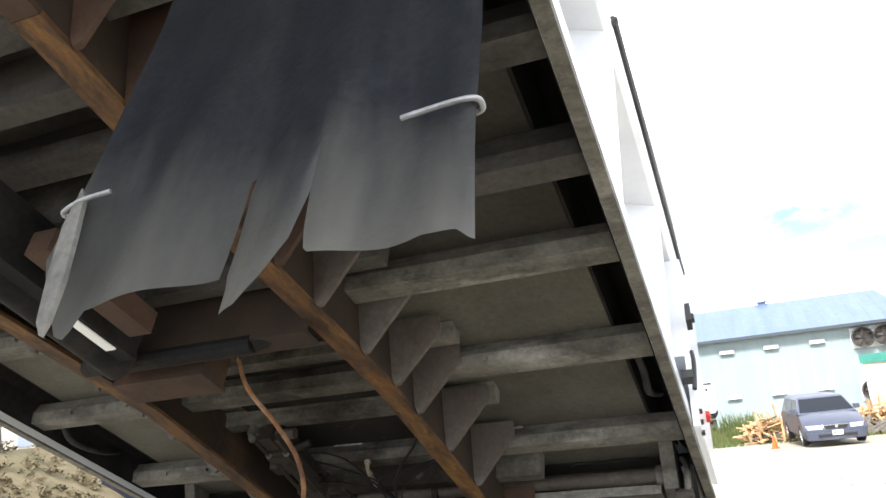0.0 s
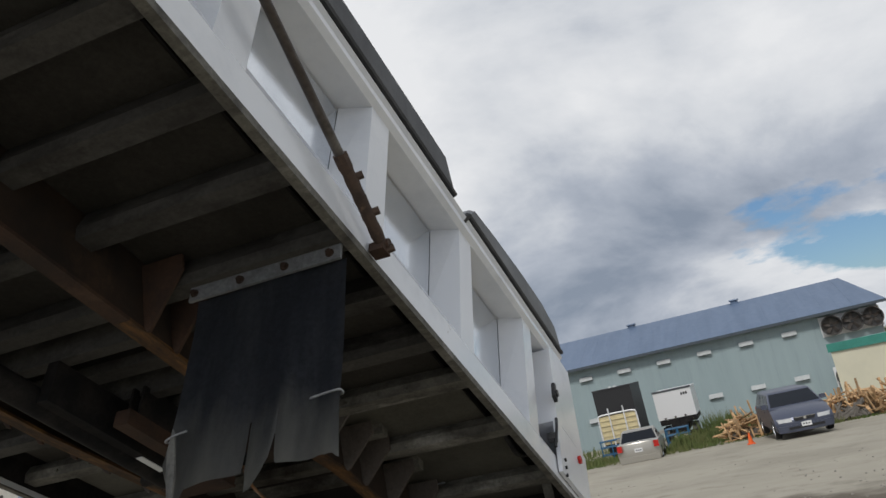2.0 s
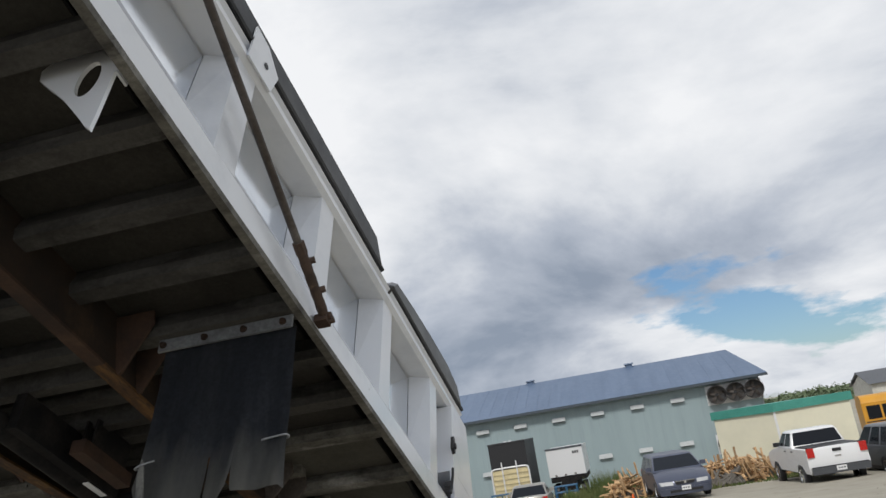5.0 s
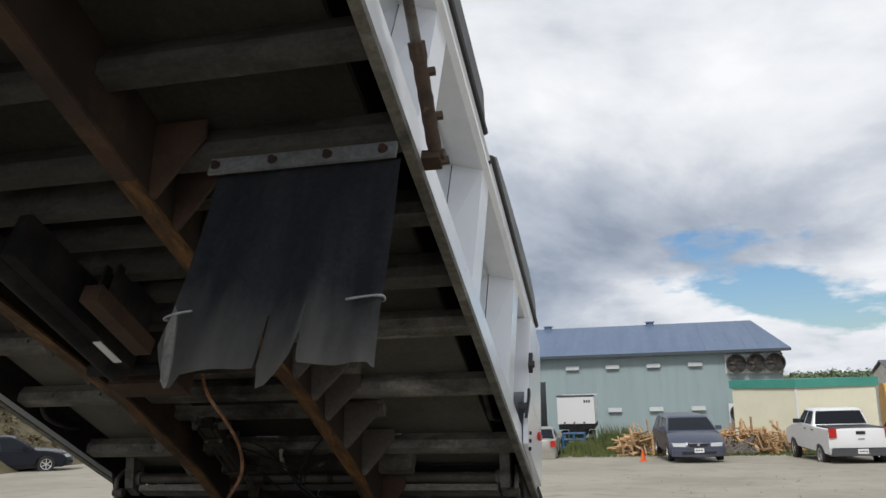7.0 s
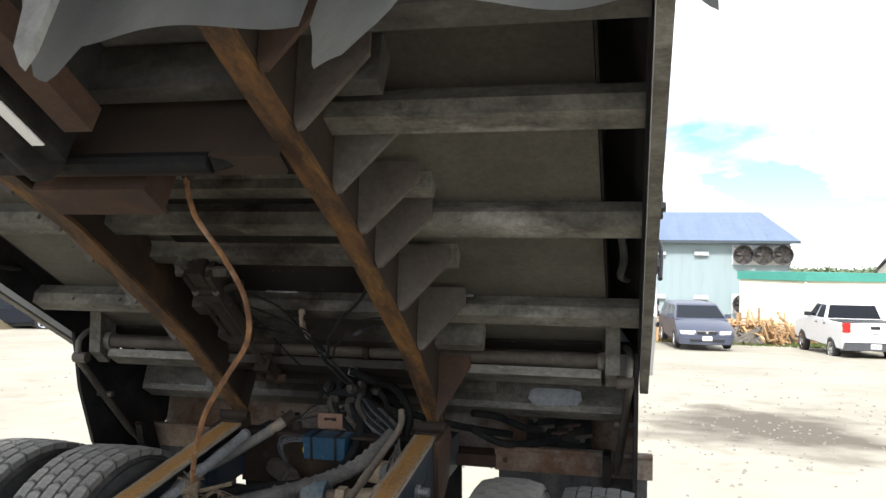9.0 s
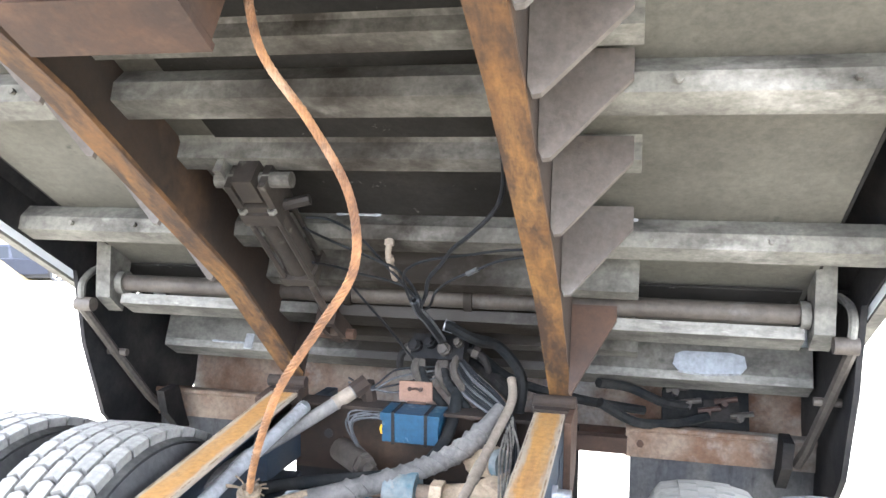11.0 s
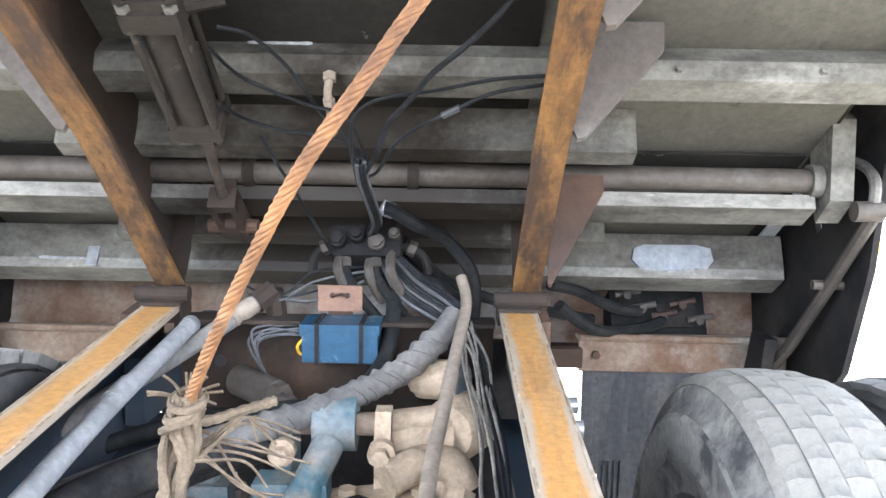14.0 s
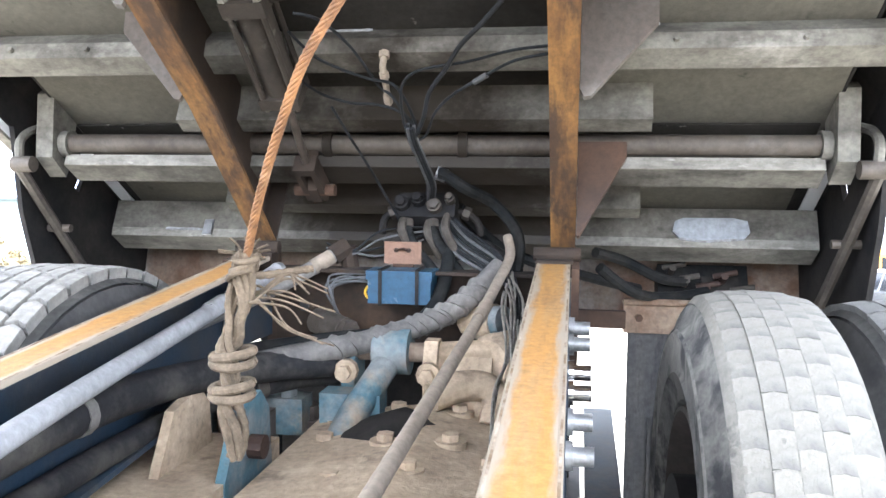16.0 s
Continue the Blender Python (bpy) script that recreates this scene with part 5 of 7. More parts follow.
quick("side_bush", DUSTTAN, chassis, lambda bm: (tube(bm, [(0.185, -0.05, -0.115), (0.25, -0.09, -0.105)], 0.04, 14), tube(bm, [(0.165, -0.04, -0.12), (0.19, -0.05, -0.115)], 0.026, 6)), smooth=True)
quick("bush_cap", BLUEPAINT, chassis, lambda bm: tube(bm, [(0.25, -0.09, -0.105), (0.268, -0.10, -0.103)], 0.036, 14), "teal painted cap")


def axle_head(bm):
    prism(bm, [(-0.11, -0.30), (0.14, -0.27), (0.30, -0.30), (0.335, -0.36), (0.335, -0.75), (-0.15, -0.75), (-0.15, -0.36)], 1, -0.75, -0.20)


quick("axle_head", DUSTTAN, chassis, axle_head, "dust-caked axle head casting", bevel=0.02)
quick("head_neck", DUSTTAN, chassis, lambda bm: prism(bm, [(-0.24, -0.30), (-0.18, -0.17), (-0.12, -0.19), (-0.10, -0.30)], 0, 0.135, 0.25), bevel=0.015)
quick("cover_lip", DUSTTAN, chassis, lambda bm: prism(bm, [(-0.115, -0.315), (0.14, -0.285), (0.31, -0.315), (0.31, -0.33), (0.14, -0.30), (-0.115, -0.33)], 1, -0.76, -0.19), bevel=0.004)
for x, y in ((-0.06, -0.28), (0.06, -0.25), (0.19, -0.24), (0.28, -0.30), (-0.05, -0.42), (0.08, -0.46), (0.20, -0.44), (0.28, -0.50), (0.02, -0.62), (0.15, -0.60), (0.27, -0.68)):
    z = -0.292 + (0.02 if 0.05 < x < 0.25 else 0.0)
    quick("cover_bolt", DUSTTAN, chassis, lambda bm: (tube(bm, [(x, y, z - 0.02), (x, y, z - 0.001)], 0.03, 14), tube(bm, [(x, y, z - 0.001), (x, y, z + 0.012)], 0.017, 6)), "dusty cover bolt")
quick("blue_cover", BLUEPAINT, chassis, lambda bm: box(bm, -0.10, 0.03, -0.30, -0.235, -0.33, -0.235), "scuffed blue cover", bevel=0.012)
# left hand bracket bar and uprights
quick("bracket_bar", DUSTTAN, chassis, lambda bm: skew_box(bm, -0.56, -0.15, -0.75, -0.40, -0.40, -0.30, -0.40, -0.30), "dust-caked bracket bar", bevel=0.015)
quick("bar_plate", DUSTTAN, chassis, lambda bm: prism(bm, [(-0.62, -0.80), (-0.56, -0.30), (-0.44, -0.30), (-0.40, -0.42), (-0.44, -0.80)], 2, -0.30, -0.262), "dusty bolted plate", bevel=0.006)
for x, y in ((-0.50, -0.36), (-0.47, -0.60), (-0.52, -0.70)):
    quick("cover_bolt", DUSTTAN, chassis, lambda bm: (tube(bm, [(x, y, -0.262), (x, y, -0.255)], 0.032, 14), tube(bm, [(x, y, -0.255), (x, y, -0.238)], 0.019, 6)), "dusty cover bolt")
for x, mat in ((-0.285, DUSTTAN), (-0.165, BLUEPAINT)):
    quick("upright_plate", mat, chassis, lambda bm: prism(bm, [(-0.66, -0.40), (-0.66, -0.30), (-0.60, -0.20), (-0.50, -0.18), (-0.46, -0.22), (-0.44, -0.40)], 0, x, x + 0.018), "upright bracket plate", bevel=0.004)
quick("upright_pin", COPPER, chassis, lambda bm: tube(bm, [(-0.147, -0.55, -0.27), (-0.12, -0.55, -0.27)], 0.022, 12))
for i, (x, y, z, w) in enumerate(((-0.40, -0.28, -0.28, 0.05), (-0.33, -0.22, -0.26, 0.045), (-0.27, -0.26, -0.29, 0.05), (-0.21, -0.20, -0.27, 0.05), (-0.37, -0.16, -0.33, 0.06), (-0.17, -0.16, -0.33, 0.05))):
    quick("valve_lump", (BLUEPAINT, DUSTTAN, GUSSETM)[i % 3], chassis, lambda bm: (box(bm, x - w, x + w, y - w * 0.7, y + w * 0.7, z - 0.08, z, None), tube(bm, [(x, y, z), (x, y, z + 0.03)], w * 0.55, 8)), bevel=0.01)
quick("coil_hose", RUBBER, chassis, lambda bm: tube(bm, [Vector((-0.47 + 0.18 * i / 160, -0.33 - 0.012 * math.cos(i * 0.8), -0.235 + 0.012 * math.sin(i * 0.8))) for i in range(161)], 0.006, 5), "black coiled air hose", smooth=True)
quick("coil_end", COPPER, chassis, lambda bm: tube(bm, [(-0.29, -0.33, -0.235), (-0.25, -0.33, -0.235)], 0.017, 8))
quick("axle_beam", DARK, chassis, lambda bm: tube(bm, [(-0.95, -0.42, -0.47), (0.95, -0.42, -0.47)], 0.075, 14), "dark axle tube", smooth=True)
quick("drive_shaft", DARK, chassis, lambda bm: tube(bm, [(0.05, -6.0, -0.30), (0.08, -0.75, -0.52)], 0.05, 14), "dark drive shaft", smooth=True)
# angle bar with rubber flap behind the wheels
for s in (1, -1):
    flap_bar = quick("flap_bar", TANRUST, chassis, lambda bm: (box(bm, s * 0.585, s * 1.22, 0.53, 0.54, -0.265, -0.175), box(bm, s * 0.585, s * 1.22, 0.54, 0.60, -0.183, -0.175), tube(bm, [(s * 0.585, 0.525, -0.172), (s * 1.22, 0.525, -0.172)], 0.010, 8)), "tan rusty angle bar", bevel=0.002)
    wf = quick("wheel_flap", FLAPDUST, chassis, lambda bm: box(bm, s * 0.60, s * 1.20, 0.547, 0.559, -0.86, -0.262), "dusty black rubber flap", bevel=0.003)
    for x in (0.665, 0.68, 0.695, 0.71):
        quick("flap_rib", FLAPDUST, wf, lambda bm: box(bm, s * x, s * (x + 0.006), 0.542, 0.5475, -0.84, -0.52))
    flap_arm = quick("flap_arm", RUSTDARK, chassis, lambda bm: box(bm, s * 0.40, s * 0.59, 0.50, 0.54, -0.25, -0.20))
    rail_tail = quick("rail_tail", RAILBLUE, chassis, lambda bm: box(bm, s * 0.39, s * 0.43, 0.0, 0.54, -0.26, -0.12))
    bar_bolt = quick("bar_bolt", RUSTDARK, chassis, lambda bm: bolt(bm, (s * 0.63, 0.53, -0.22), (0, -1, 0), 0.012, 0.01))
    for o in (flap_bar, flap_arm, rail_tail, bar_bolt, wf):
        o.matrix_basis = FLAPT

quick("differential", DARK, chassis, lambda bm: revolve(bm, [(0.0, -0.22), (0.14, -0.20), (0.24, -0.10), (0.27, 0.0), (0.24, 0.10), (0.14, 0.20), (0.0, 0.22)], pose(0.08, -0.35, -0.52), 24), "dark axle differential", smooth=True)
for s in (1, -1):
    quick("brake_drum", DARK, chassis, lambda bm: tube(bm, [(s * 0.60, -0.49, -0.47), (s * 0.67, -0.49, -0.47)], 0.17, 24), "dark brake drum", smooth=True)
    quick("spring_leaf", RAILBLUE, chassis, lambda bm: [prism(bm, [(-1.2 + 0.1 * i, -0.42 - 0.018 * i), (-0.42, -0.47 - 0.018 * i), (0.30 - 0.1 * i, -0.40 - 0.018 * i), (0.30 - 0.1 * i, -0.416 - 0.018 * i), (-0.42, -0.486 - 0.018 * i), (-1.2 + 0.1 * i, -0.436 - 0.018 * i)], 0, s * 0.455, s * 0.53) for i in range(4)], "stacked spring leaves")
# unseen dark masses, added to cut the light bounced up under the body
for s in (1, -1):
    quick("fuel_tank", DARK, chassis, lambda bm: tube(bm, [(s * 0.76, -4.6, -0.42), (s * 0.76, -2.3, -0.42)], 0.29, 20), "unseen dark tank added under the frame rail to cut bounced light", smooth=True)
# added for the same purpose, out of view between the rails
quick("gearbox", DARK, chassis, lambda bm: box(bm, -0.33, 0.33, -5.8, -1.5, -0.50, -0.22), "unseen dark box added between the rails to cut bounced light", bevel=0.05)
# two dark sheets added to hide the bright ground behind and below
quick("rear_shield", DARK, chassis, lambda bm: box(bm, -0.47, 0.42, 0.30, 0.315, -0.62, -0.12), "added dark sheet hiding bright ground behind the crossmember")
quick("belly_plate", DARK, chassis, lambda bm: box(bm, -0.56, 0.45, -1.3, 0.50, -0.62, -0.60), "added dark sheet hiding bright ground under the frame")

# ---- electrical box with straps ----
eb = thing("junction_box", "bright blue junction box strapped to the crossmember", "junction box", CHASM)
quick("case", BOXBLUE, eb, lambda bm: box(bm, -0.048, 0.099, -0.10, -0.012, -0.072, -0.016), bevel=0.006)
quick("lid", BOXBLUE, eb, lambda bm: box(bm, -0.052, 0.103, -0.104, -0.012, -0.016, 0.004), bevel=0.005)
for x in (-0.022, 0.064):
    quick("strap", DARK, eb, lambda bm: (box(bm, x, x + 0.008, -0.1065, -0.104, -0.076, 0.008), box(bm, x, x + 0.008, -0.1065, -0.012, 0.0045, 0.008)), "dark strap")
line("yellow_wire", "yellow wire loop beside the blue box", "wire", YELLOWWIRE, CHASM, [(-0.036, -0.06, -0.03), (-0.052, -0.07, -0.035), (-0.062, -0.07, -0.05), (-0.054, -0.07, -0.064), (-0.036, -0.06, -0.06)], 0.003)
for i in range(6):
    o = 0.008 * i
    line("tangled_wire", "thin grey wire tangled beside the box", "wire", WIRE, CHASM, [(-0.035 - o, -0.05, -0.03 + o * 0.6), (-0.12 - o, -0.06, -0.03 + 0.012 * math.sin(i * 2)), (-0.15 + o * 0.5, -0.05 - o * 0.5, -0.06 - o), (-0.13 - 0.01 * math.sin(i), -0.03, -0.13), (-0.125 + o * 0.3, -0.01, -0.20)], 0.0024, group="tangled wires by the box")
for i in range(4):
    line("upper_wire", "thin dark wire above the crossmember", "wire", BLACKWIRE if i % 2 else WIRE, CHASM, [(-0.18, 0.01, 0.02 + 0.012 * i), (-0.11, -0.01, 0.035 + 0.012 * math.sin(i * 3)), (-0.04, 0.0, 0.03 + 0.02 * i), (0.06, 0.02, 0.07 + 0.01 * i)], 0.0026, group="wires above the crossmember")

# ---- pipes and hoses along the chassis ----
line("pale_conduit", "pale grey conduit lying along the chassis", "conduit", PALEPIPE, NEAR, [(-0.262, -0.106, 1.045), (-0.285, -0.50, 0.965), (-0.262, -0.85, 0.922), (-0.225, -1.15, 0.892), (-0.16, -1.6, 0.84), (-0.1, -2.4, 0.80)], 0.0165, 8, 12)
quick("coupling", PALEPIPE, bpy.data.objects["pale_conduit"], lambda bm: tube(bm, [(-0.283, -0.36, 0.993), (-0.285, -0.42, 0.981)], 0.0178, 12), "threaded coupling", smooth=True)
quick("end_bush", GALV, bpy.data.objects["pale_conduit"], lambda bm: tube(bm, [(-0.261, -0.10, 1.046), (-0.263, -0.118, 1.043)], 0.0182, 12), "steel end bush", smooth=True)
line("grey_conduit", "grey conduit with a band of pale tape", "conduit", TAPED, NEAR, [(-0.145, -0.015, 1.085), (-0.20, -0.06, 1.045), (-0.275, -0.15, 0.995), (-0.34, -0.28, 0.955), (-0.40, -0.5, 0.915)], 0.018, 8, 12)
quick("tape_band", TANPIPE, bpy.data.objects["grey_conduit"], lambda bm: tube(bm, [(-0.158, -0.026, 1.075), (-0.195, -0.056, 1.049)], 0.0195, 12), "faded pale tape", smooth=True)
quick("elbow_nut", RUSTWEB, bpy.data.objects["grey_conduit"], lambda bm: (tube(bm, [(-0.155, -0.022, 1.077), (-0.125, 0.0, 1.10)], 0.024, 8), tube(bm, [(-0.125, 0.0, 1.10), (-0.118, 0.01, 1.04)], 0.022, 8)), "rusty end fitting")
line("tan_conduit", "dust-coated tan conduit beside the rail", "conduit", TANPIPE, NEAR, [(0.262, 0.03, 1.13), (0.272, -0.02, 1.085), (0.255, -0.16, 1.03), (0.232, -0.35, 0.965), (0.212, -0.55, 0.915), (0.198, -0.95, 0.862), (0.18, -1.6, 0.79), (0.16, -2.4, 0.74)], 0.0118, 8, 12)
quick("coupling", TANPIPE, bpy.data.objects["tan_conduit"], lambda bm: (tube(bm, [(0.243, -0.26, 0.995), (0.235, -0.32, 0.974)], 0.0138, 12),), smooth=True)
wrapped = line("wrapped_hose", "grey hose wrapped in loose tape", "hose", TAPED, NEAR, [(0.25, -0.03, 1.06), (0.215, -0.075, 1.02), (0.16, -0.10, 0.97), (0.09, -0.13, 0.935), (0.0, -0.18, 0.905), (-0.10, -0.24, 0.885), (-0.20, -0.30, 0.868), (-0.34, -0.42, 0.84), (-0.5, -0.55, 0.80)], 0.025, 8, 12)


pts = spline([(0.215, -0.075, 1.02), (0.16, -0.10, 0.97), (0.09, -0.13, 0.935), (0.0, -0.18, 0.905), (-0.10, -0.24, 0.885)], 10)
for i in (1, 2, 5, 8, 9, 13, 14, 17, 20, 22, 26, 29, 30, 34, 37):
    quick("tape_turn", TAPED, wrapped, lambda bm: tube(bm, [pts[i] + Vector((0, 0.004, 0.006)), pts[i + 1] - Vector((0, 0.004, 0.004))], 0.0275 + 0.002 * (i % 4 == 1), 10), "loose grey tape turn", smooth=True)
for r, pts in ((0.016, [(0.11, 0.06, 1.14), (0.122, 0.02, 1.10), (0.122, -0.05, 1.02), (0.10, -0.11, 0.96), (0.04, -0.16, 0.92), (-0.12, -0.20, 0.90), (-0.30, -0.22, 0.87), (-0.45, -0.3, 0.83)]),
               (0.032, [(-0.10, -0.22, 0.855), (-0.22, -0.34, 0.858), (-0.29, -0.55, 0.868), (-0.315, -0.80, 0.865), (-0.315, -1.05, 0.845), (-0.30, -1.5, 0.80), (-0.27, -2.3, 0.74)]),
               (0.022, [(-0.06, -0.12, 0.81), (-0.16, -0.20, 0.815), (-0.27, -0.34, 0.80), (-0.31, -0.5, 0.79), (-0.32, -0.9, 0.77), (-0.31, -1.6, 0.72)]),
               (0.016, [(-0.055, -0.20, 0.85), (-0.10, -0.22, 0.852), (-0.20, -0.26, 0.845), (-0.32, -0.30, 0.82), (-0.42, -0.4, 0.80)])):
    line("chassis_hose", "thick dusty black hose along the chassis", "hose", HOSEM if r > 0.02 else RUBBER, NEAR, pts, r, 8, 12, "chassis hoses")
hb_ = bpy.data.objects["chassis_hose.001"]
quick("hose_band", TAPED, hb_, lambda bm: tube(bm, [(-0.3142, -0.79, 0.8654), (-0.315, -0.80, 0.865), (-0.3155, -0.812, 0.8645)], 0.0345, 12), "grey hose band", smooth=True)
for hose, a, b, r in (("chassis_hose.002", (-0.3065, -0.485, 0.7915), (-0.311, -0.508, 0.7895), 0.0242), ("chassis_hose.002", (-0.225, -0.277, 0.807), (-0.241, -0.298, 0.8045), 0.0242), ("chassis_hose.003", (-0.195, -0.258, 0.8457), (-0.209, -0.2635, 0.8437), 0.0182)):
    quick("hose_clamp", SHAFTM, bpy.data.objects[hose], lambda bm: tube(bm, [a, b], r, 14), "dull steel hose clamp", smooth=True)
quick("band_screw", RUSTDARK, hb_, lambda bm: tube(bm, [(-0.325, -0.80, 0.90), (-0.30, -0.80, 0.904)], 0.010, 8))
for i in range(6):
    o, k = (i - 2.5) * 0.009, 0.012 * math.sin(i * 2.1)
    line("loom_wire", "grey dusty wire of the rail loom", "wire", LOOMWIRE, NEAR, [(0.272 + o * 0.4, -0.06, 1.03 + o), (0.29 + o + k, -0.16, 0.98 + k), (0.303 + o * 0.5, -0.32, 0.92 + o * 0.6 - k), (0.31 + o * 0.9 - k, -0.52, 0.86 + k), (0.315 + o * 0.6, -0.8, 0.80 + o), (0.31, -1.3, 0.78)], 0.0028, 6, 6, "rail loom wires")

# ---- wire rope hanging from the body, tied off with hemp ----
rope = thing("wire_rope", "rust-orange twisted wire rope hanging from the body", "wire rope")
ROPE = spline([(0.045, -1.0, 1.9), (0.066, -0.99, 1.8), (0.14, -0.985, 1.7), (0.198, -0.98, 1.6), (0.204, -0.972, 1.5), (0.149, -0.965, 1.41), (0.08, -0.935, 1.32), (0.020, -0.87, 1.232), (-0.038, -0.79, 1.142), (-0.086, -0.71, 1.063)], 17)


def strand(bm, k, r=0.0036, lay=0.0045, turn=0.56):
    pts = []
    for i, p in enumerate(ROPE):
        d = (ROPE[min(i + 1, len(ROPE) - 1)] - ROPE[max(i - 1, 0)]).normalized()
        u = d.cross(Vector((0, 1, 0))).normalized()
        v = d.cross(u)
        a = k * math.pi / 3 + i * turn * 1.25
        pts.append(p + lay * (math.cos(a) * u + math.sin(a) * v))
    tube(bm, pts, r * 0.72, 7)


quick("core", RUSTDARK, rope, lambda bm: tube(bm, ROPE, 0.0034, 8), "rusty rope core", smooth=True)
for k in range(6):
    quick("strand", ROPEWIRE, rope, lambda bm: strand(bm, k), smooth=True)
quick("rope_eye", RUSTDARK, rope, lambda bm: tube(bm, spline([(0.04, -0.995, 1.885), (0.08, -0.985, 1.92), (0.075, -0.96, 1.99), (0.02, -0.96, 1.99), (0.02, -0.99, 1.91)]), 0.012, 8), "rusty eye at the body", smooth=True)

hemp = thing("hemp_rope", "frayed grey-tan hemp rope knotted round a bracket", "rope", pose(0.006, 0, 0.042))


def cord(bm, pts, r=0.009, n=10, twist=True):
    pts = spline(pts, n)
    tube(bm, pts, r, 8, wobble=(lambda i: 1 + 0.12 * math.sin(i * 1.7)) if twist else None)


HR = random.Random(8)
HEMPLINE = spline([(-0.088, -0.72, 1.035), (-0.10, -0.706, 1.0), (-0.108, -0.707, 0.95), (-0.11, -0.708, 0.90), (-0.112, -0.706, 0.872), (-0.116, -0.70, 0.82), (-0.12, -0.69, 0.77), (-0.125, -0.68, 0.71)], 8)
for i in range(8):
    ph, turn, wide = i * math.pi / 4, HR.uniform(0.10, 0.22), HR.uniform(0.012, 0.021)
    pts = [p + Vector((math.cos(ph + turn * j), 0.6 * math.sin(ph + turn * j), 0)) * wide * (0.55 + 0.6 * abs(math.sin(j * 0.16))) for j, p in enumerate(HEMPLINE)]
    quick("rope_strand", HEMP, hemp, lambda bm: tube(bm, pts, 0.0056, 8, wobble=lambda k: 1 + 0.14 * math.sin(k * 2.4 + i)), smooth=True)
for z, x, y in ((0.866, -0.112, -0.706), (0.815, -0.116, -0.699)):
    for k in range(2):
        quick("knot", HEMP, hemp, lambda bm: tube(bm, [Vector((x + 0.031 * math.cos(a), y + 0.024 * math.sin(a), z + 0.013 * k + 0.006 * math.sin(a + k))) for a in (2 * math.pi * j / 20 for j in range(21))], 0.0075, 8), smooth=True)
for k in range(3):
    quick("knot", HEMP, hemp, lambda bm: tube(bm, [Vector((-0.090 + 0.018 * math.cos(a) - 0.005 * k, -0.714 + 0.017 * math.sin(a), 1.028 - 0.014 * k + 0.008 * math.sin(a * 1 + k))) for a in (2 * math.pi * j / 18 for j in range(19))], 0.0048, 8), smooth=True)
quick("loose_end", HEMP, hemp, lambda bm: cord(bm, [(-0.095, -0.705, 1.0), (-0.07, -0.69, 1.0), (-0.04, -0.665, 1.005), (-0.01, -0.64, 1.01)], 0.0062), smooth=True)
for i in range(12):
    a = HR.uniform(-1, 1)
    e = Vector((0.0 + HR.uniform(-0.02, 0.045), -0.68 + a * 0.03, 0.935 + HR.uniform(-0.045, 0.05)))
    quick("frayed_strand", HEMP, hemp, lambda bm: tube(bm, spline([(-0.11, -0.70, 0.965 + 0.01 * a), (-0.08, -0.69 + a * 0.02, 0.97 + 0.012 * a), (-0.035, -0.685, e.z + 0.022), e]), 0.0026, 5, r2=0.0015))
for i in range(14):
    a = HR.uniform(0, 6.28)
    quick("frayed_strand", HEMP, hemp, lambda bm: tube(bm, spline([(-0.092, -0.712, 1.025), (-0.092 + 0.022 * math.cos(a), -0.714, 1.035 + 0.012 * math.sin(a)), (-0.092 + 0.042 * math.cos(a), -0.719, 1.038 + 0.022 * math.sin(a))]), 0.0018, 4))

# ---- dual wheels ----
WR = random.Random(6)


def block_mesh(name, w, length, h, taper, point=0.35, mat=None):
    """One tread block: a six-sided lug with chamfered edges, its root at z 0."""
    bm = bmesh.new()
    d = length * point
    ring = [(-w, -length), (0, -length + d), (w, -length), (w, length), (0, length + d), (-w, length)]
    a = [bm.verts.new((x, y, -0.012)) for x, y in ring]
    b = [bm.verts.new((x, y, h - 0.004)) for x, y in ring]
    c = [bm.verts.new((x * taper, y * taper, h)) for x, y in ring]
    for p, q in ((a, b), (b, c)):
        for i in range(6):
            bm.faces.new([p[i], p[(i + 1) % 6], q[(i + 1) % 6], q[i]])
    bm.faces.new(c)
    bmesh.ops.recalc_face_normals(bm, faces=bm.faces)
    me = bpy.data.meshes.new(name)
    bm.to_mesh(me)
    bm.free()
    me.materials.append(mat or TREAD)
    return me


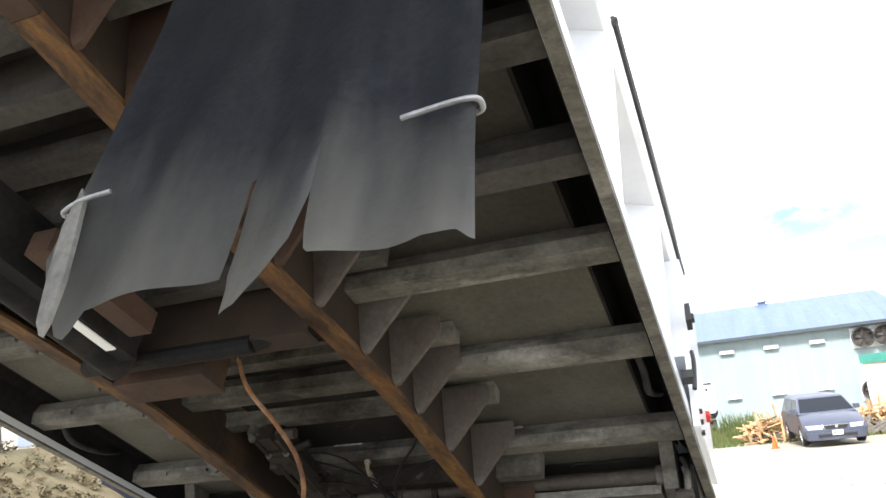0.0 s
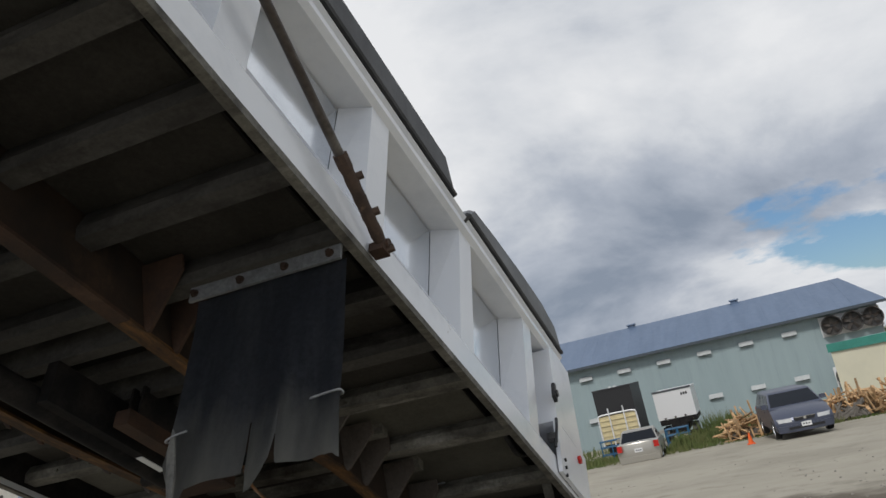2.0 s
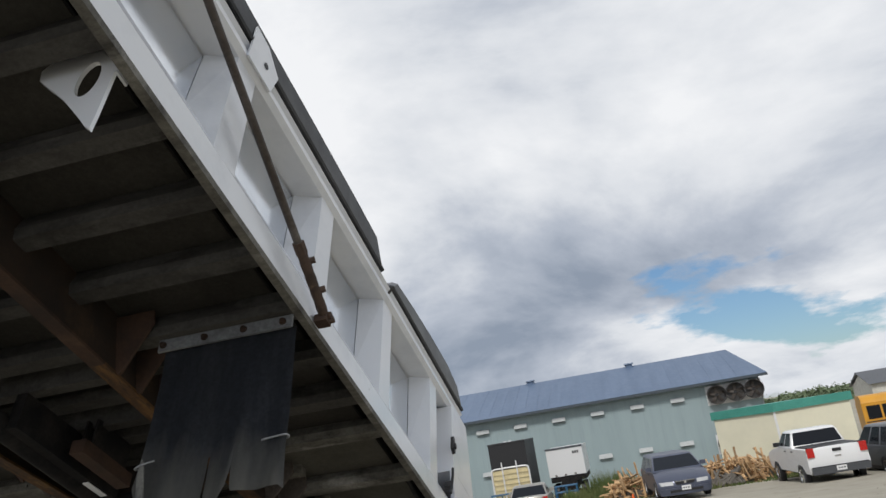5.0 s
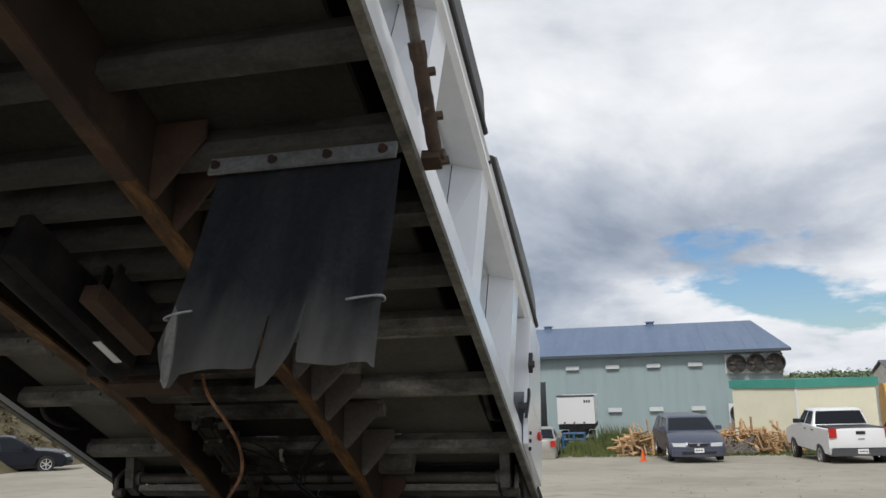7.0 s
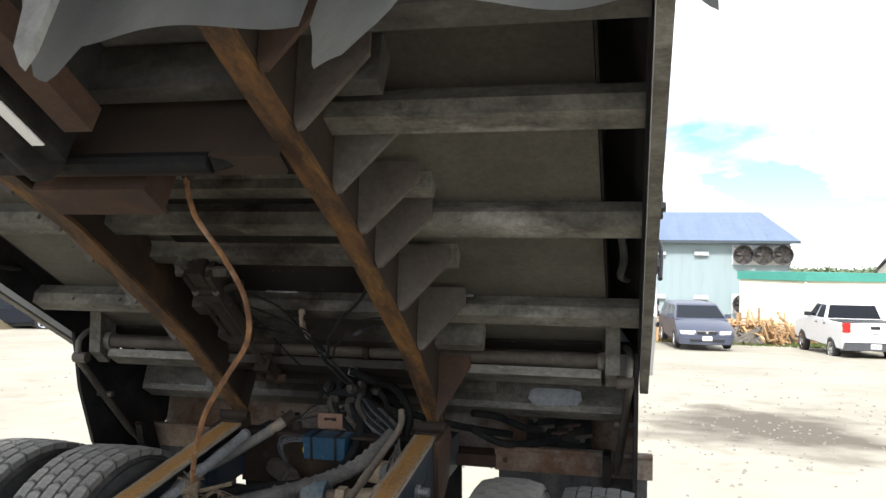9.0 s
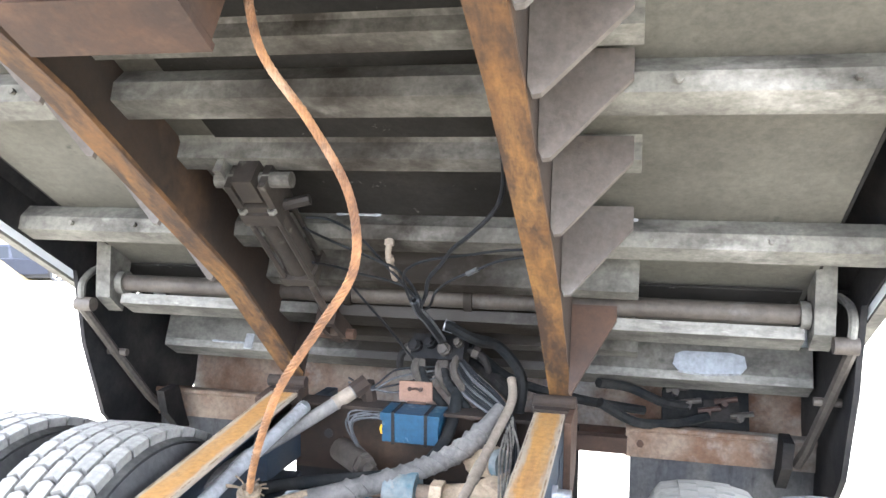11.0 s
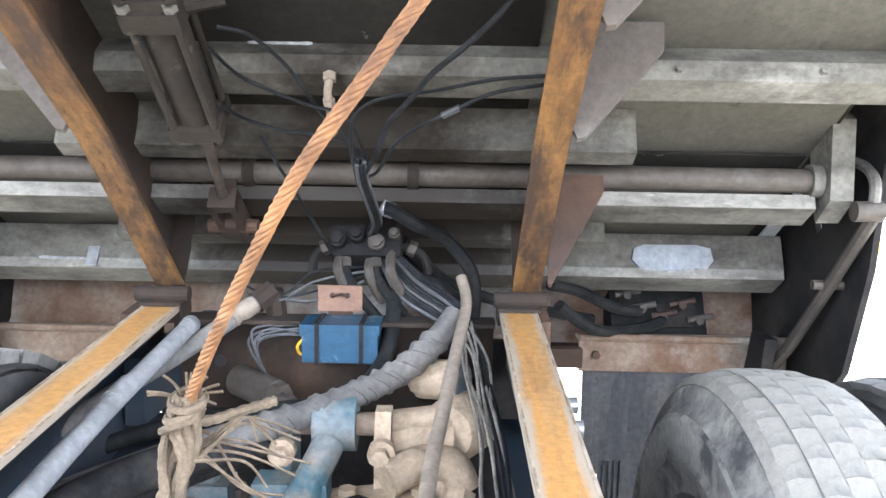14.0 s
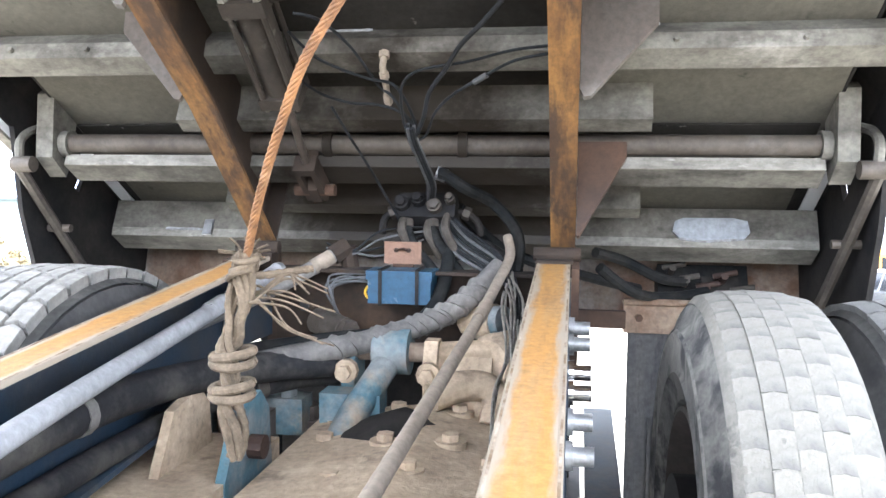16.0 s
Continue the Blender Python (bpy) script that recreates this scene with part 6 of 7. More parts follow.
def wheel(x, s, h, label, r=0.52, fill=0.475, rows=5, count=46, w=0.27, groove=TREADLOW, dome=0.016, side=TYRE, point=0.35, top=None, jit=1.0):
    """A truck wheel at x; s is the way its inner side faces, h the depth of its tread."""
    t = thing("truck_wheel_set", label, "truck wheel", pose(x, -0.29, r - 0.012), "dual rear wheels")
    half = w / 2
    quick("casing", side, t, lambda bm: revolve(bm, [(0.285, -half + 0.02), (0.30, -half - 0.005), (0.345, -half - 0.018), (0.352, -half - 0.024), (0.36, -half - 0.02), (0.42, -half - 0.022), (0.428, -half - 0.026), (0.436, -half - 0.02), (r - 0.062, -half - 0.006), (r - h - dome - 0.012, -half + 0.002), (r - h - 0.014, -half + 0.05), (r - h - 0.014, half - 0.05), (r - h - dome - 0.012, half - 0.002), (r - 0.062, half + 0.006), (0.42, half + 0.022), (0.345, half + 0.018), (0.30, half + 0.005), (0.285, half - 0.02)], Matrix(), 72), "dusty black tyre casing", smooth=True)
    if side is TYREPALE:
        quick("scuffed_shoulder", TYRESCUFF, t, lambda bm: revolve(bm, [(0.437, -half - 0.0225), (r - 0.062, -half - 0.0095), (r - h - dome - 0.013, -half - 0.0015), (r - h - dome - 0.006, -half + 0.004)], Matrix(), 72), "dark scraped tyre shoulder", smooth=True)
    rim = quick("rim", GUSSETM, t, lambda bm: revolve(bm, [(0.285, -half + 0.015), (0.27, -half + 0.0), (0.262, -half + 0.02), (0.255, -0.02), (0.24, 0.02), (0.18, 0.05 * s), (0.10, 0.05 * s), (0.09, -0.02 * s), (0.0, -0.02 * s)], Matrix.Diagonal((-s, 1, 1, 1)), 40), "dusty steel wheel rim", smooth=True)
    quick("rim_lip", GUSSETM, t, lambda bm: revolve(bm, [(0.293, -half + 0.016), (0.288, -half - 0.006), (0.278, -half - 0.008), (0.270, -half + 0.004), (0.258, -half + 0.05), (0.25, 0.0), (0.235, 0.02)], Matrix.Diagonal((s, 1, 1, 1)), 48), "dusty steel rim lip", smooth=True)
    quick("hub", RUSTDARK, t, lambda bm: (revolve(bm, [(0.0, -0.13), (0.075, -0.13), (0.085, -0.11), (0.09, 0.03), (0.0, 0.03)], Matrix.Diagonal((s, 1, 1, 1)), 24),), "brown hub", smooth=True)
    for i in range(8):
        a = i * math.pi / 4
        quick("wheel_nut", GALV, rim, lambda bm: tube(bm, [(-s * 0.05, 0.14 * math.cos(a), 0.14 * math.sin(a)), (-s * 0.085, 0.14 * math.cos(a), 0.14 * math.sin(a))], 0.014, 6))
    step = 2 * math.pi / count
    bw = (w - 0.034) / rows
    me = block_mesh("tread_block", bw * fill, r * step * fill, h, 0.95 if top is None else 0.99, point, top)
    if top is TREADWORN:
        band = [(r - dome - 0.006, half - 0.004), (r - 0.0122, half - 0.017), (r - 0.0086, half - 0.0354), (r - 0.0017, half - 0.0722), (r - 0.0007, 0)]
    else:
        band = [(r - h - dome - 0.006, half - 0.004), (r - h - dome * 0.55, half - 0.022), (r - h - 0.003, half - 0.065), (r - h - 0.0015, 0)]
    quick("tread_band", groove, t, lambda bm: revolve(bm, [(q, -x) for q, x in band] + band[-2::-1], Matrix(), 72), "dusty groove floor", smooth=True)
    for j in range(rows):
        for i in range(count):
            a = (i + 0.5 * (j % 2)) * step
            o = new("tread_block", me)
            o.parent = t
            edge = (j - (rows - 1) / 2) / ((rows - 1) / 2)
            lift = r - h - dome * abs(edge) ** 3 * 0.36
            o.matrix_basis = pose(0, 0, 0, math.degrees(a)) @ pose(-w / 2 + 0.017 + bw * (j + 0.5), WR.uniform(-0.002, 0.002), lift - WR.uniform(0, 0.0012), jit * WR.uniform(-0.4, 0.4), 16 * dome / 0.03 * edge * abs(edge) + jit * WR.uniform(-0.6, 0.6), jit * WR.uniform(-2, 2))
    return t


wheel(0.738, 1, 0.0018, "pale dusty worn truck wheel beside the frame rail", 0.515, 0.4985, w=0.218, side=TYREPALE, point=0.10, jit=0.3, top=TREADWORN, groove=TREADWORN, count=52, dome=0.022)
wheel(1.012, 1, 0.010, "dusty outer truck wheel with worn tread", 0.51, 0.465, w=0.245, groove=TREADDARK, top=TREADGREY)
wheel(-0.665, -1, 0.022, "dusty truck wheel with deep chunky tread", 0.522, 0.43, groove=TREADDARK, dome=0.008)
wheel(-1.01, -1, 0.022, "outer truck wheel with deep chunky tread", 0.522, 0.43, groove=TREADDARK, dome=0.008)
# ---- vehicles in the yard ----
def car(name, label, m, length, width, height, paint, style, group="", lit=False):
    """A parked car: its front faces -y, its wheels stand on z 0."""
    c = thing(name, label, "pickup" if style == "pickup" else "car", m, group)
    L2, hw = length, width / 2
    belt = {"van": 1.02, "suv": 1.0, "sedan": 0.90, "pickup": 1.36}[style]
    hood = {"van": 0.90, "suv": 0.98, "sedan": 0.84, "pickup": 1.26}[style]
    lip = {"van": 0.72, "suv": 0.84, "sedan": 0.70, "pickup": 1.12}[style]
    nose = {"van": 1.05, "suv": 1.15, "sedan": 1.25, "pickup": 1.45}[style]
    tail = {"van": 0.05, "suv": 0.05, "sedan": 0.95, "pickup": 1.95}[style]
    wr = 0.40 if style == "pickup" else 0.32
    low = 0.52 if style == "pickup" else 0.24
    rear_belt = {"sedan": 0.98}.get(style, belt)

    def arch(cy):
        return [(cy + (wr + 0.07) * math.cos(a), wr + (wr + 0.07) * math.sin(a)) for a in (math.pi * k / 8 for k in range(9))]
    fa, ra = length * 0.19, length * 0.79
    bottom = [(0.10, low)] + [(y, max(z, low)) for y, z in arch(fa)[::-1]] + [(y, max(z, low)) for y, z in arch(ra)[::-1]] + [(L2 - 0.08, low)]
    outline = bottom + [(L2 - 0.02, low + 0.1), (L2, low + 0.25), (L2 - 0.02, rear_belt - 0.08), (L2 - 0.05, rear_belt - 0.02), (L2 - 0.12, rear_belt), (nose + 0.05, belt), (nose * 0.72, (belt + 2 * hood) / 3 + 0.02), (nose * 0.42, (hood + lip) / 2 + 0.05), (0.14, lip + 0.02), (0.05, lip - 0.04), (0.02, lip - 0.16), (0.0, low + 0.2), (0.04, low + 0.06)]

    def front_in(u):
        """How far the nose draws back towards the sides."""
        return (0.10 if style == "pickup" else 0.26) * abs(u) ** 3

    def side_x(u, z):
        """Sides that bulge gently at mid height."""
        return u * hw * (1 - 0.05 * ((z - (low + belt) / 2) / 0.45) ** 2 * abs(u))

    def shell(bm):
        rows = []
        for u in (-1, -0.96, -0.84, -0.55, 0, 0.55, 0.84, 0.96, 1):
            ring = []
            for y, z in outline:
                k = max(0.0, 1 - y / 1.2)
                e = max(0.0, 1 - (L2 - y) / 0.6)
                yy = y + front_in(u) * k - (0.05 if style == "pickup" else 0.16) * abs(u) ** 3 * e
                crown = 0.05 * abs(u) ** 4 if z > low + 0.3 else 0.0
                ring.append(bm.verts.new((side_x(u, z), yy, z - crown)))
            rows.append(ring)
        n = len(outline)
        for a, b in zip(rows, rows[1:]):
            for q in range(n):
                bm.faces.new([a[q], a[(q + 1) % n], b[(q + 1) % n], b[q]])
        bm.faces.new(rows[0][::-1])
        bm.faces.new(rows[-1])
    quick("body", paint, c, shell, smooth=True)
    # greenhouse
    roof0, roof1 = nose + {"van": 1.05, "suv": 0.85, "sedan": 0.95, "pickup": 0.85}[style], L2 - tail - {"van": 0.25, "suv": 0.30, "sedan": 0.75, "pickup": 0.25}[style]
    g0, g1 = nose + (0.0 if style != "pickup" else 0.1), L2 - tail

    def cabin(bm):
        rings = []
        for k, inset in ((0.0, 0.0), (0.45, 0.0), (0.90, 0.0), (0.97, 0.035), (1.0, 0.12)):
            wx = hw * (0.95 - 0.19 * k) - inset
            y0, y1 = g0 + (roof0 - g0) * k + inset * 1.4, g1 + (roof1 - g1) * k - inset
            z = belt - 0.03 + (height - belt + 0.03) * k
            ring = []
            for sx, cy, sy in ((-1, y0, 1), (1, y0, 1), (1, y1, -1), (-1, y1, -1)):
                arc = [(0.0, 0.07), (0.02, 0.02), (0.07, 0.0)]
                for ax, ay in (arc if sx * sy < 0 else arc[::-1]):
                    ring.append(bm.verts.new((sx * (wx - ax), cy + sy * ay, z)))
            rings.append(ring)
        for a, b in zip(rings, rings[1:]):
            for q in range(12):
                bm.faces.new([a[q], a[(q + 1) % 12], b[(q + 1) % 12], b[q]])
        bm.faces.new(rings[-1])
    quick("cabin", paint, c, cabin, smooth=True)

    def pane(pname, a, b, cc, d, inset=0.0):
        quad = [Vector(q) for q in (a, b, cc, d)]
        nrm = (quad[1] - quad[0]).cross(quad[3] - quad[0]).normalized()
        def build(bm):
            v = [bm.verts.new(q + nrm * 0.008) for q in quad] + [bm.verts.new(q - nrm * 0.02) for q in quad]
            bm.faces.new(v[:4])
            for i in range(4):
                bm.faces.new([v[i], v[4 + i], v[4 + (i + 1) % 4], v[(i + 1) % 4]])
        quick(pname, GLASS, c, build, "dark tinted glass")
    zz0, zz1 = belt + 0.03, height - 0.09

    def at(side, y, z):
        k = (z - belt + 0.03) / (height - belt + 0.03)
        return (side * hw * (0.95 - 0.19 * k), y, z)

    def ends(y0, y1, z):
        k = (z - belt + 0.03) / (height - belt + 0.03)
        return y0 + (y1 - y0) * k
    f0, f1 = ends(g0, roof0, zz0), ends(g0, roof0, zz1)
    r0, r1 = ends(g1, roof1, zz0), ends(g1, roof1, zz1)
    q = 0.93
    pane("windscreen", (-hw * 0.94 * q, f0, zz0), (hw * 0.94 * q, f0, zz0), (hw * 0.78 * q, f1, zz1), (-hw * 0.78 * q, f1, zz1))
    pane("rear_window", (hw * 0.92 * q, r0, zz0), (-hw * 0.92 * q, r0, zz0), (-hw * 0.78 * q, r1, zz1), (hw * 0.78 * q, r1, zz1))
    n_win = 3 if style in ("van", "suv") else 2
    for side in (-1, 1):
        for i in range(n_win):
            u0, u1 = i / n_win + 0.03, (i + 1) / n_win - 0.03
            pts = [at(side, (f0 + 0.08) + (r0 - f0 - 0.16) * u0, zz0), at(side, (f0 + 0.08) + (r0 - f0 - 0.16) * u1, zz0), at(side, (f1 + 0.05) + (r1 - f1 - 0.10) * u1, zz1), at(side, (f1 + 0.05) + (r1 - f1 - 0.10) * u0, zz1)]
            pane("side_window", *(pts[::-1] if side > 0 else pts)[::-1] if False else (pts if side > 0 else pts[::-1]))
        quick("mirror", TRIM if style == "pickup" else paint, c, lambda bm: box(bm, side * (hw - 0.05), side * (hw + 0.15), g0 + 0.38, g0 + 0.47, belt + 0.01, belt + 0.16), bevel=0.03)
        quick("headlight", LAMPLENS, c, lambda bm: prism(bm, [(side * hw * u, v + front_in(u)) for u, v in ((0.44, -0.002), (0.66, 0.0), (0.86, 0.012), (0.93, 0.07), (0.90, 0.14), (0.44, 0.10))], 2, lip - 0.17, lip - 0.045), "clear headlight", bevel=0.015)
        for y in (g0 + 1.15, g0 + 2.05):
            quick("door_handle", TRIM if style == "pickup" else paint, c, lambda bm: box(bm, side * (hw * 0.965), side * (hw * 0.965 + 0.03), y, y + 0.16, belt - 0.16, belt - 0.12), bevel=0.008)
        quick("tail_light", REDLENS, c, lambda bm: box(bm, side * hw * 0.74, side * hw * 0.965, L2 - 0.10, L2 + 0.006, rear_belt - 0.30, rear_belt - (0.06 if style != "pickup" else 0.0)), "red tail light", bevel=0.015)
        for cy in (fa, ra):
            wh = quick("wheel", TRIM, c, lambda bm: revolve(bm, [(wr * 0.62, -0.10), (wr * 0.92, -0.11), (wr, -0.08), (wr, 0.08), (wr * 0.92, 0.11), (wr * 0.62, 0.10)], pose(side * (hw - 0.10), cy, wr), 28), "black tyre", smooth=True)

            def spokes(bm):
                mm = pose(side * (hw - 0.10), cy, wr)
                revolve(bm, [(0.0, side * 0.085), (wr * 0.16, side * 0.09), (wr * 0.18, side * 0.06), (0.0, side * 0.05)], mm, 16)
                revolve(bm, [(wr * 0.64, side * 0.06), (wr * 0.64, side * 0.105), (wr * 0.56, side * 0.10), (wr * 0.54, side * 0.03)], mm, 28)
                for k in range(6):
                    box(bm, side * 0.05, side * 0.085, -wr * 0.075, wr * 0.075, wr * 0.1, wr * 0.58, mm @ pose(0, 0, 0, 60 * k))
            quick("rim", CHROME, wh, spokes, "silver alloy rim")
    quick("grille", TRIM, c, lambda bm: prism(bm, [(-hw * 0.38, lip - 0.045), (hw * 0.38, lip - 0.045), (hw * 0.32, lip - 0.16), (-hw * 0.32, lip - 0.16)], 1, -0.006, 0.08), "dark grille", bevel=0.01)
    quick("grille_bar", CHROME, c, lambda bm: box(bm, -hw * 0.36, hw * 0.36, -0.014, 0.02, lip - 0.062, lip - 0.048), "thin bright bar")
    quick("badge", CHROME, c, lambda bm: tube(bm, [(0, -0.02, lip - 0.10), (0, 0.02, lip - 0.10)], 0.045, 14))
    quick("bumper", CHROME if style == "pickup" else paint, c, lambda bm: prism(bm, [(hw * u, -0.05 + front_in(u)) for u in (-0.93, -0.8, -0.5, 0, 0.5, 0.8, 0.93)] + [(hw * 0.93, 0.34), (-hw * 0.93, 0.34)], 2, low - 0.02, low + 0.20), bevel=0.03, smooth=True)
    quick("air_intake", TRIM, c, lambda bm: box(bm, -hw * 0.6, hw * 0.6, -0.058, 0.03, low + 0.07, low + 0.15), "dark air intake")
    quick("rear_bumper", GREYPAINT if style == "pickup" else paint, c, lambda bm: box(bm, -hw * 0.93, hw * 0.93, L2 - 0.16, L2 + 0.07, low - 0.02, low + 0.20), bevel=0.04, smooth=True)
    for y, zc in ((-0.066, low + 0.19), (L2 + 0.075, low + 0.12) if style == "pickup" else (L2 + 0.012, low + 0.42)):
        pl = quick("number_plate", WHITEPAINT, c, lambda bm: box(bm, -0.16, 0.16, y - 0.008, y + 0.008, zc - 0.075, zc + 0.075), "white plate with plain bars")
        quick("plate_bar", GREYPAINT, pl, lambda bm: [box(bm, -0.12 + 0.085 * k, -0.06 + 0.085 * k, y - 0.011, y + 0.011, zc - 0.02, zc + 0.02) for k in range(3)])
    quick("underbody", TRIM, c, lambda bm: box(bm, -hw * 0.85, hw * 0.85, 0.3, L2 - 0.3, low - 0.06, low + 0.25), "dark underbody")
    if style == "pickup":
        quick("bed_liner", TRIM, c, lambda bm: box(bm, -hw * 0.84, hw * 0.84, L2 - tail + 0.06, L2 - 0.14, belt - 0.02, belt + 0.012), "dark open truck bed")
        quick("tailgate_emblem", CHROME, c, lambda bm: box(bm, -0.10, 0.10, L2 - 0.03, L2 + 0.008, 1.0, 1.05), "small emblem bar")
        quick("tailgate_handle", TRIM, c, lambda bm: box(bm, -0.14, 0.14, L2 - 0.04, L2 + 0.006, 1.17, 1.27), "black tailgate handle", bevel=0.01)
        quick("rear_step", TRIM, c, lambda bm: box(bm, -hw * 0.9, hw * 0.9, L2 - 0.06, L2 + 0.06, low + 0.201, low + 0.225), "black bumper step")
    return c


def on_ground(x, y, rz=0.0, dz=0.0):
    return pose(x, y, ground_z(x, y) + dz, 0, 0, rz)


car("minivan", "slate-blue minivan parked facing the truck", on_ground(3.64, 26.0, 6), 4.9, 1.90, 1.54, VANPAINT, "van")
car("pickup_truck", "white crew-cab pickup truck parked tail outward", on_ground(8.2, 30.6, 184), 5.6, 1.98, 1.92, WHITEPAINT, "pickup")
car("sedan", "champagne silver sedan seen from behind", on_ground(-2.72, 34.1, 183), 4.5, 1.72, 1.38, SILVERPAINT, "sedan")
car("suv", "dark grey suv parked tail outward", on_ground(10.75, 29.7, 186), 4.5, 1.82, 1.70, GREYPAINT, "suv")
car("dark_sedan", "near-black sedan with silver alloy wheels", on_ground(-20.7, 25.3, 127), 4.7, 1.8, 1.44, NAVYPAINT, "sedan")

# ---- traffic cone ----
cone = thing("traffic_cone", "small orange plastic cone on the gravel", "traffic cone", on_ground(1.75, 27.6))
quick("cone_body", CONE, cone, lambda bm: tube(bm, [(0, 0, 0.03), (0, 0, 0.40)], 0.10, 16, r2=0.025), smooth=True)
quick("cone_base", CONE, cone, lambda bm: box(bm, -0.14, 0.14, -0.14, 0.14, 0, 0.03), bevel=0.01)

# ---- the long barn ----
barn = thing("barn", "long grey-green metal barn with a blue-grey roof", "barn")
BZ = -2.07
quick("wall", GREENWALL, barn, lambda bm: box(bm, -46, 10.4, 49.5, 63, BZ, 3.25), "grey-green metal siding")
quick("wall_rib", GREENWALL, barn, lambda bm: [box(bm, -30 + 0.61 * i - 0.015, -30 + 0.61 * i + 0.015, 49.488, 49.5, BZ, 3.2) for i in range(66)], "raised siding ribs")
def roof_face(bm, *corners):
    """A roof slope of some thickness."""
    top = [bm.verts.new(Vector(c) + Vector((0, 0, 0.10))) for c in corners]
    low = [bm.verts.new(c) for c in corners]
    bm.faces.new(top)
    bm.faces.new(low[::-1])
    for i in range(len(top)):
        bm.faces.new([top[i - 1], low[i - 1], low[i], top[i]])


EAVE = [(-46.5, 48.95, 3.22), (10.95, 48.95, 3.22), (10.95, 63.6, 3.22), (-46.5, 63.6, 3.22)]
RIDGE = [(-46.5, 56.3, 5.42), (9.75, 56.3, 5.42)]
for corners in ((EAVE[0], EAVE[1], RIDGE[1], RIDGE[0]), (EAVE[1], EAVE[2], RIDGE[1]), (EAVE[2], EAVE[3], RIDGE[0], RIDGE[1])):
    quick("roof", BLUEROOF, barn, lambda bm: roof_face(bm, *corners), "blue-grey metal roof slope")
quick("roof_rib", BLUEROOF, barn, lambda bm: [prism(bm, [(48.95, 3.32), (56.3, 5.52), (56.3, 5.53), (48.95, 3.332)], 0, -30 + 0.8 * i, -30 + 0.8 * i + 0.03) for i in range(50)], "standing roof seams")
quick("gutter", material("dark_eave_trim", (0.06, 0.075, 0.09), 0.5), barn, lambda bm: box(bm, -46.5, 10.95, 48.86, 48.95, 3.14, 3.30), "dark eave trim")
quick("corner_trim", material("grey_corner_trim", (0.30, 0.33, 0.34), 0.5), barn, lambda bm: box(bm, 10.38, 10.45, 49.44, 49.58, BZ, 3.2))
for x in (-11.8, -4.4, 2.9):
    quick("ridge_vent", BLUEROOF, barn, lambda bm: (box(bm, x - 0.25, x + 0.25, 56.0, 56.6, 5.4, 5.66), prism(bm, [(55.9, 5.66), (56.3, 5.76), (56.7, 5.66)], 0, x - 0.32, x + 0.32)), "small ridge vent")
for z, xs in ((2.5, [0.26 + 2.54 * i for i in range(-9, 3)]), (-0.2, [0.26 + 2.54 * i for i in range(-9, 3)] + [7.88])):
    for x in xs:
        v = quick("wall_vent", VENTGREY, barn, lambda bm: prism(bm, [(49.46, z - 0.12), (49.30, z - 0.12), (49.40, z + 0.14), (49.46, z + 0.14)], 0, x - 0.42, x + 0.42), "white hooded wall vent", bevel=0.01)
        quick("vent_slot", TRIM, v, lambda bm: box(bm, x - 0.38, x + 0.38, 49.31, 49.45, z - 0.15, z - 0.121))
FANM = material("dark_fan_housing", (0.06, 0.06, 0.062), 0.6, 0.2, (0.10, 0.09, 0.08), 2)
for x, z in ((7.75, 2.45), (8.9, 2.45), (10.0, 2.45), (7.75, -0.55)):
    f = quick("fan_housing", FANM, barn, lambda bm: revolve(bm, [(0.52, 0.0), (0.55, -0.45), (0.60, -0.45), (0.58, 0.0)], pose(x, 49.46, z, 0, 0, 90), 28), "dark round fan housing", smooth=True)
    quick("fan_frame", WHITEPAINT, f, lambda bm: box(bm, x - 0.62, x + 0.52, 49.44, 49.49, z - 0.6, z + 0.6), "white square fan frame")
    quick("fan_back", FANM, f, lambda bm: tube(bm, [(x, 49.40, z), (x, 49.46, z)], 0.54, 24), "brown fan back")
    quick("fan_blade", GUSSETM, f, lambda bm: [box(bm, -0.10, 0.10, -0.01, 0.01, 0.08, 0.48, pose(x, 49.32, z, 0, 0, 0) @ pose(0, 0, 0, 0, 72 * k) @ pose(0, 0, 0, 0, 0, 25)) for k in range(5)])
    quick("fan_hub", TRIM, f, lambda bm: tube(bm, [(x, 49.26, z), (x, 49.36, z)], 0.10, 12))
    quick("fan_guard", FANM, f, lambda bm: [box(bm, x - 0.55, x + 0.55, 49.05, 49.06, z - 0.009 + dz, z + 0.009 + dz) for dz in (-0.25, 0.0, 0.25)])

# ---- cream building with a teal roof ----
cream = thing("cream_building", "cream box building with a teal metal roof", "building", on_ground(8.75, 36.3, 0))
quick("wall", CREAM, cream, lambda bm: prism(bm, [(-2.5, 2.4), (0, 0), (3.6, 1.0), (1.1, 3.4)], 2, -0.1, 2.75), "cream painted metal wall")
quick("roof", TEALROOF, cream, lambda bm: prism(bm, [(-2.62, 2.42), (-0.02, -0.12), (3.74, 0.95), (1.12, 3.52)], 2, 2.752, 3.15), "teal green roof band")
quick("corner_trim", WHITEPAINT, cream, lambda bm: box(bm, -0.05, 0.05, -0.05, 0.03, -0.05, 2.75))

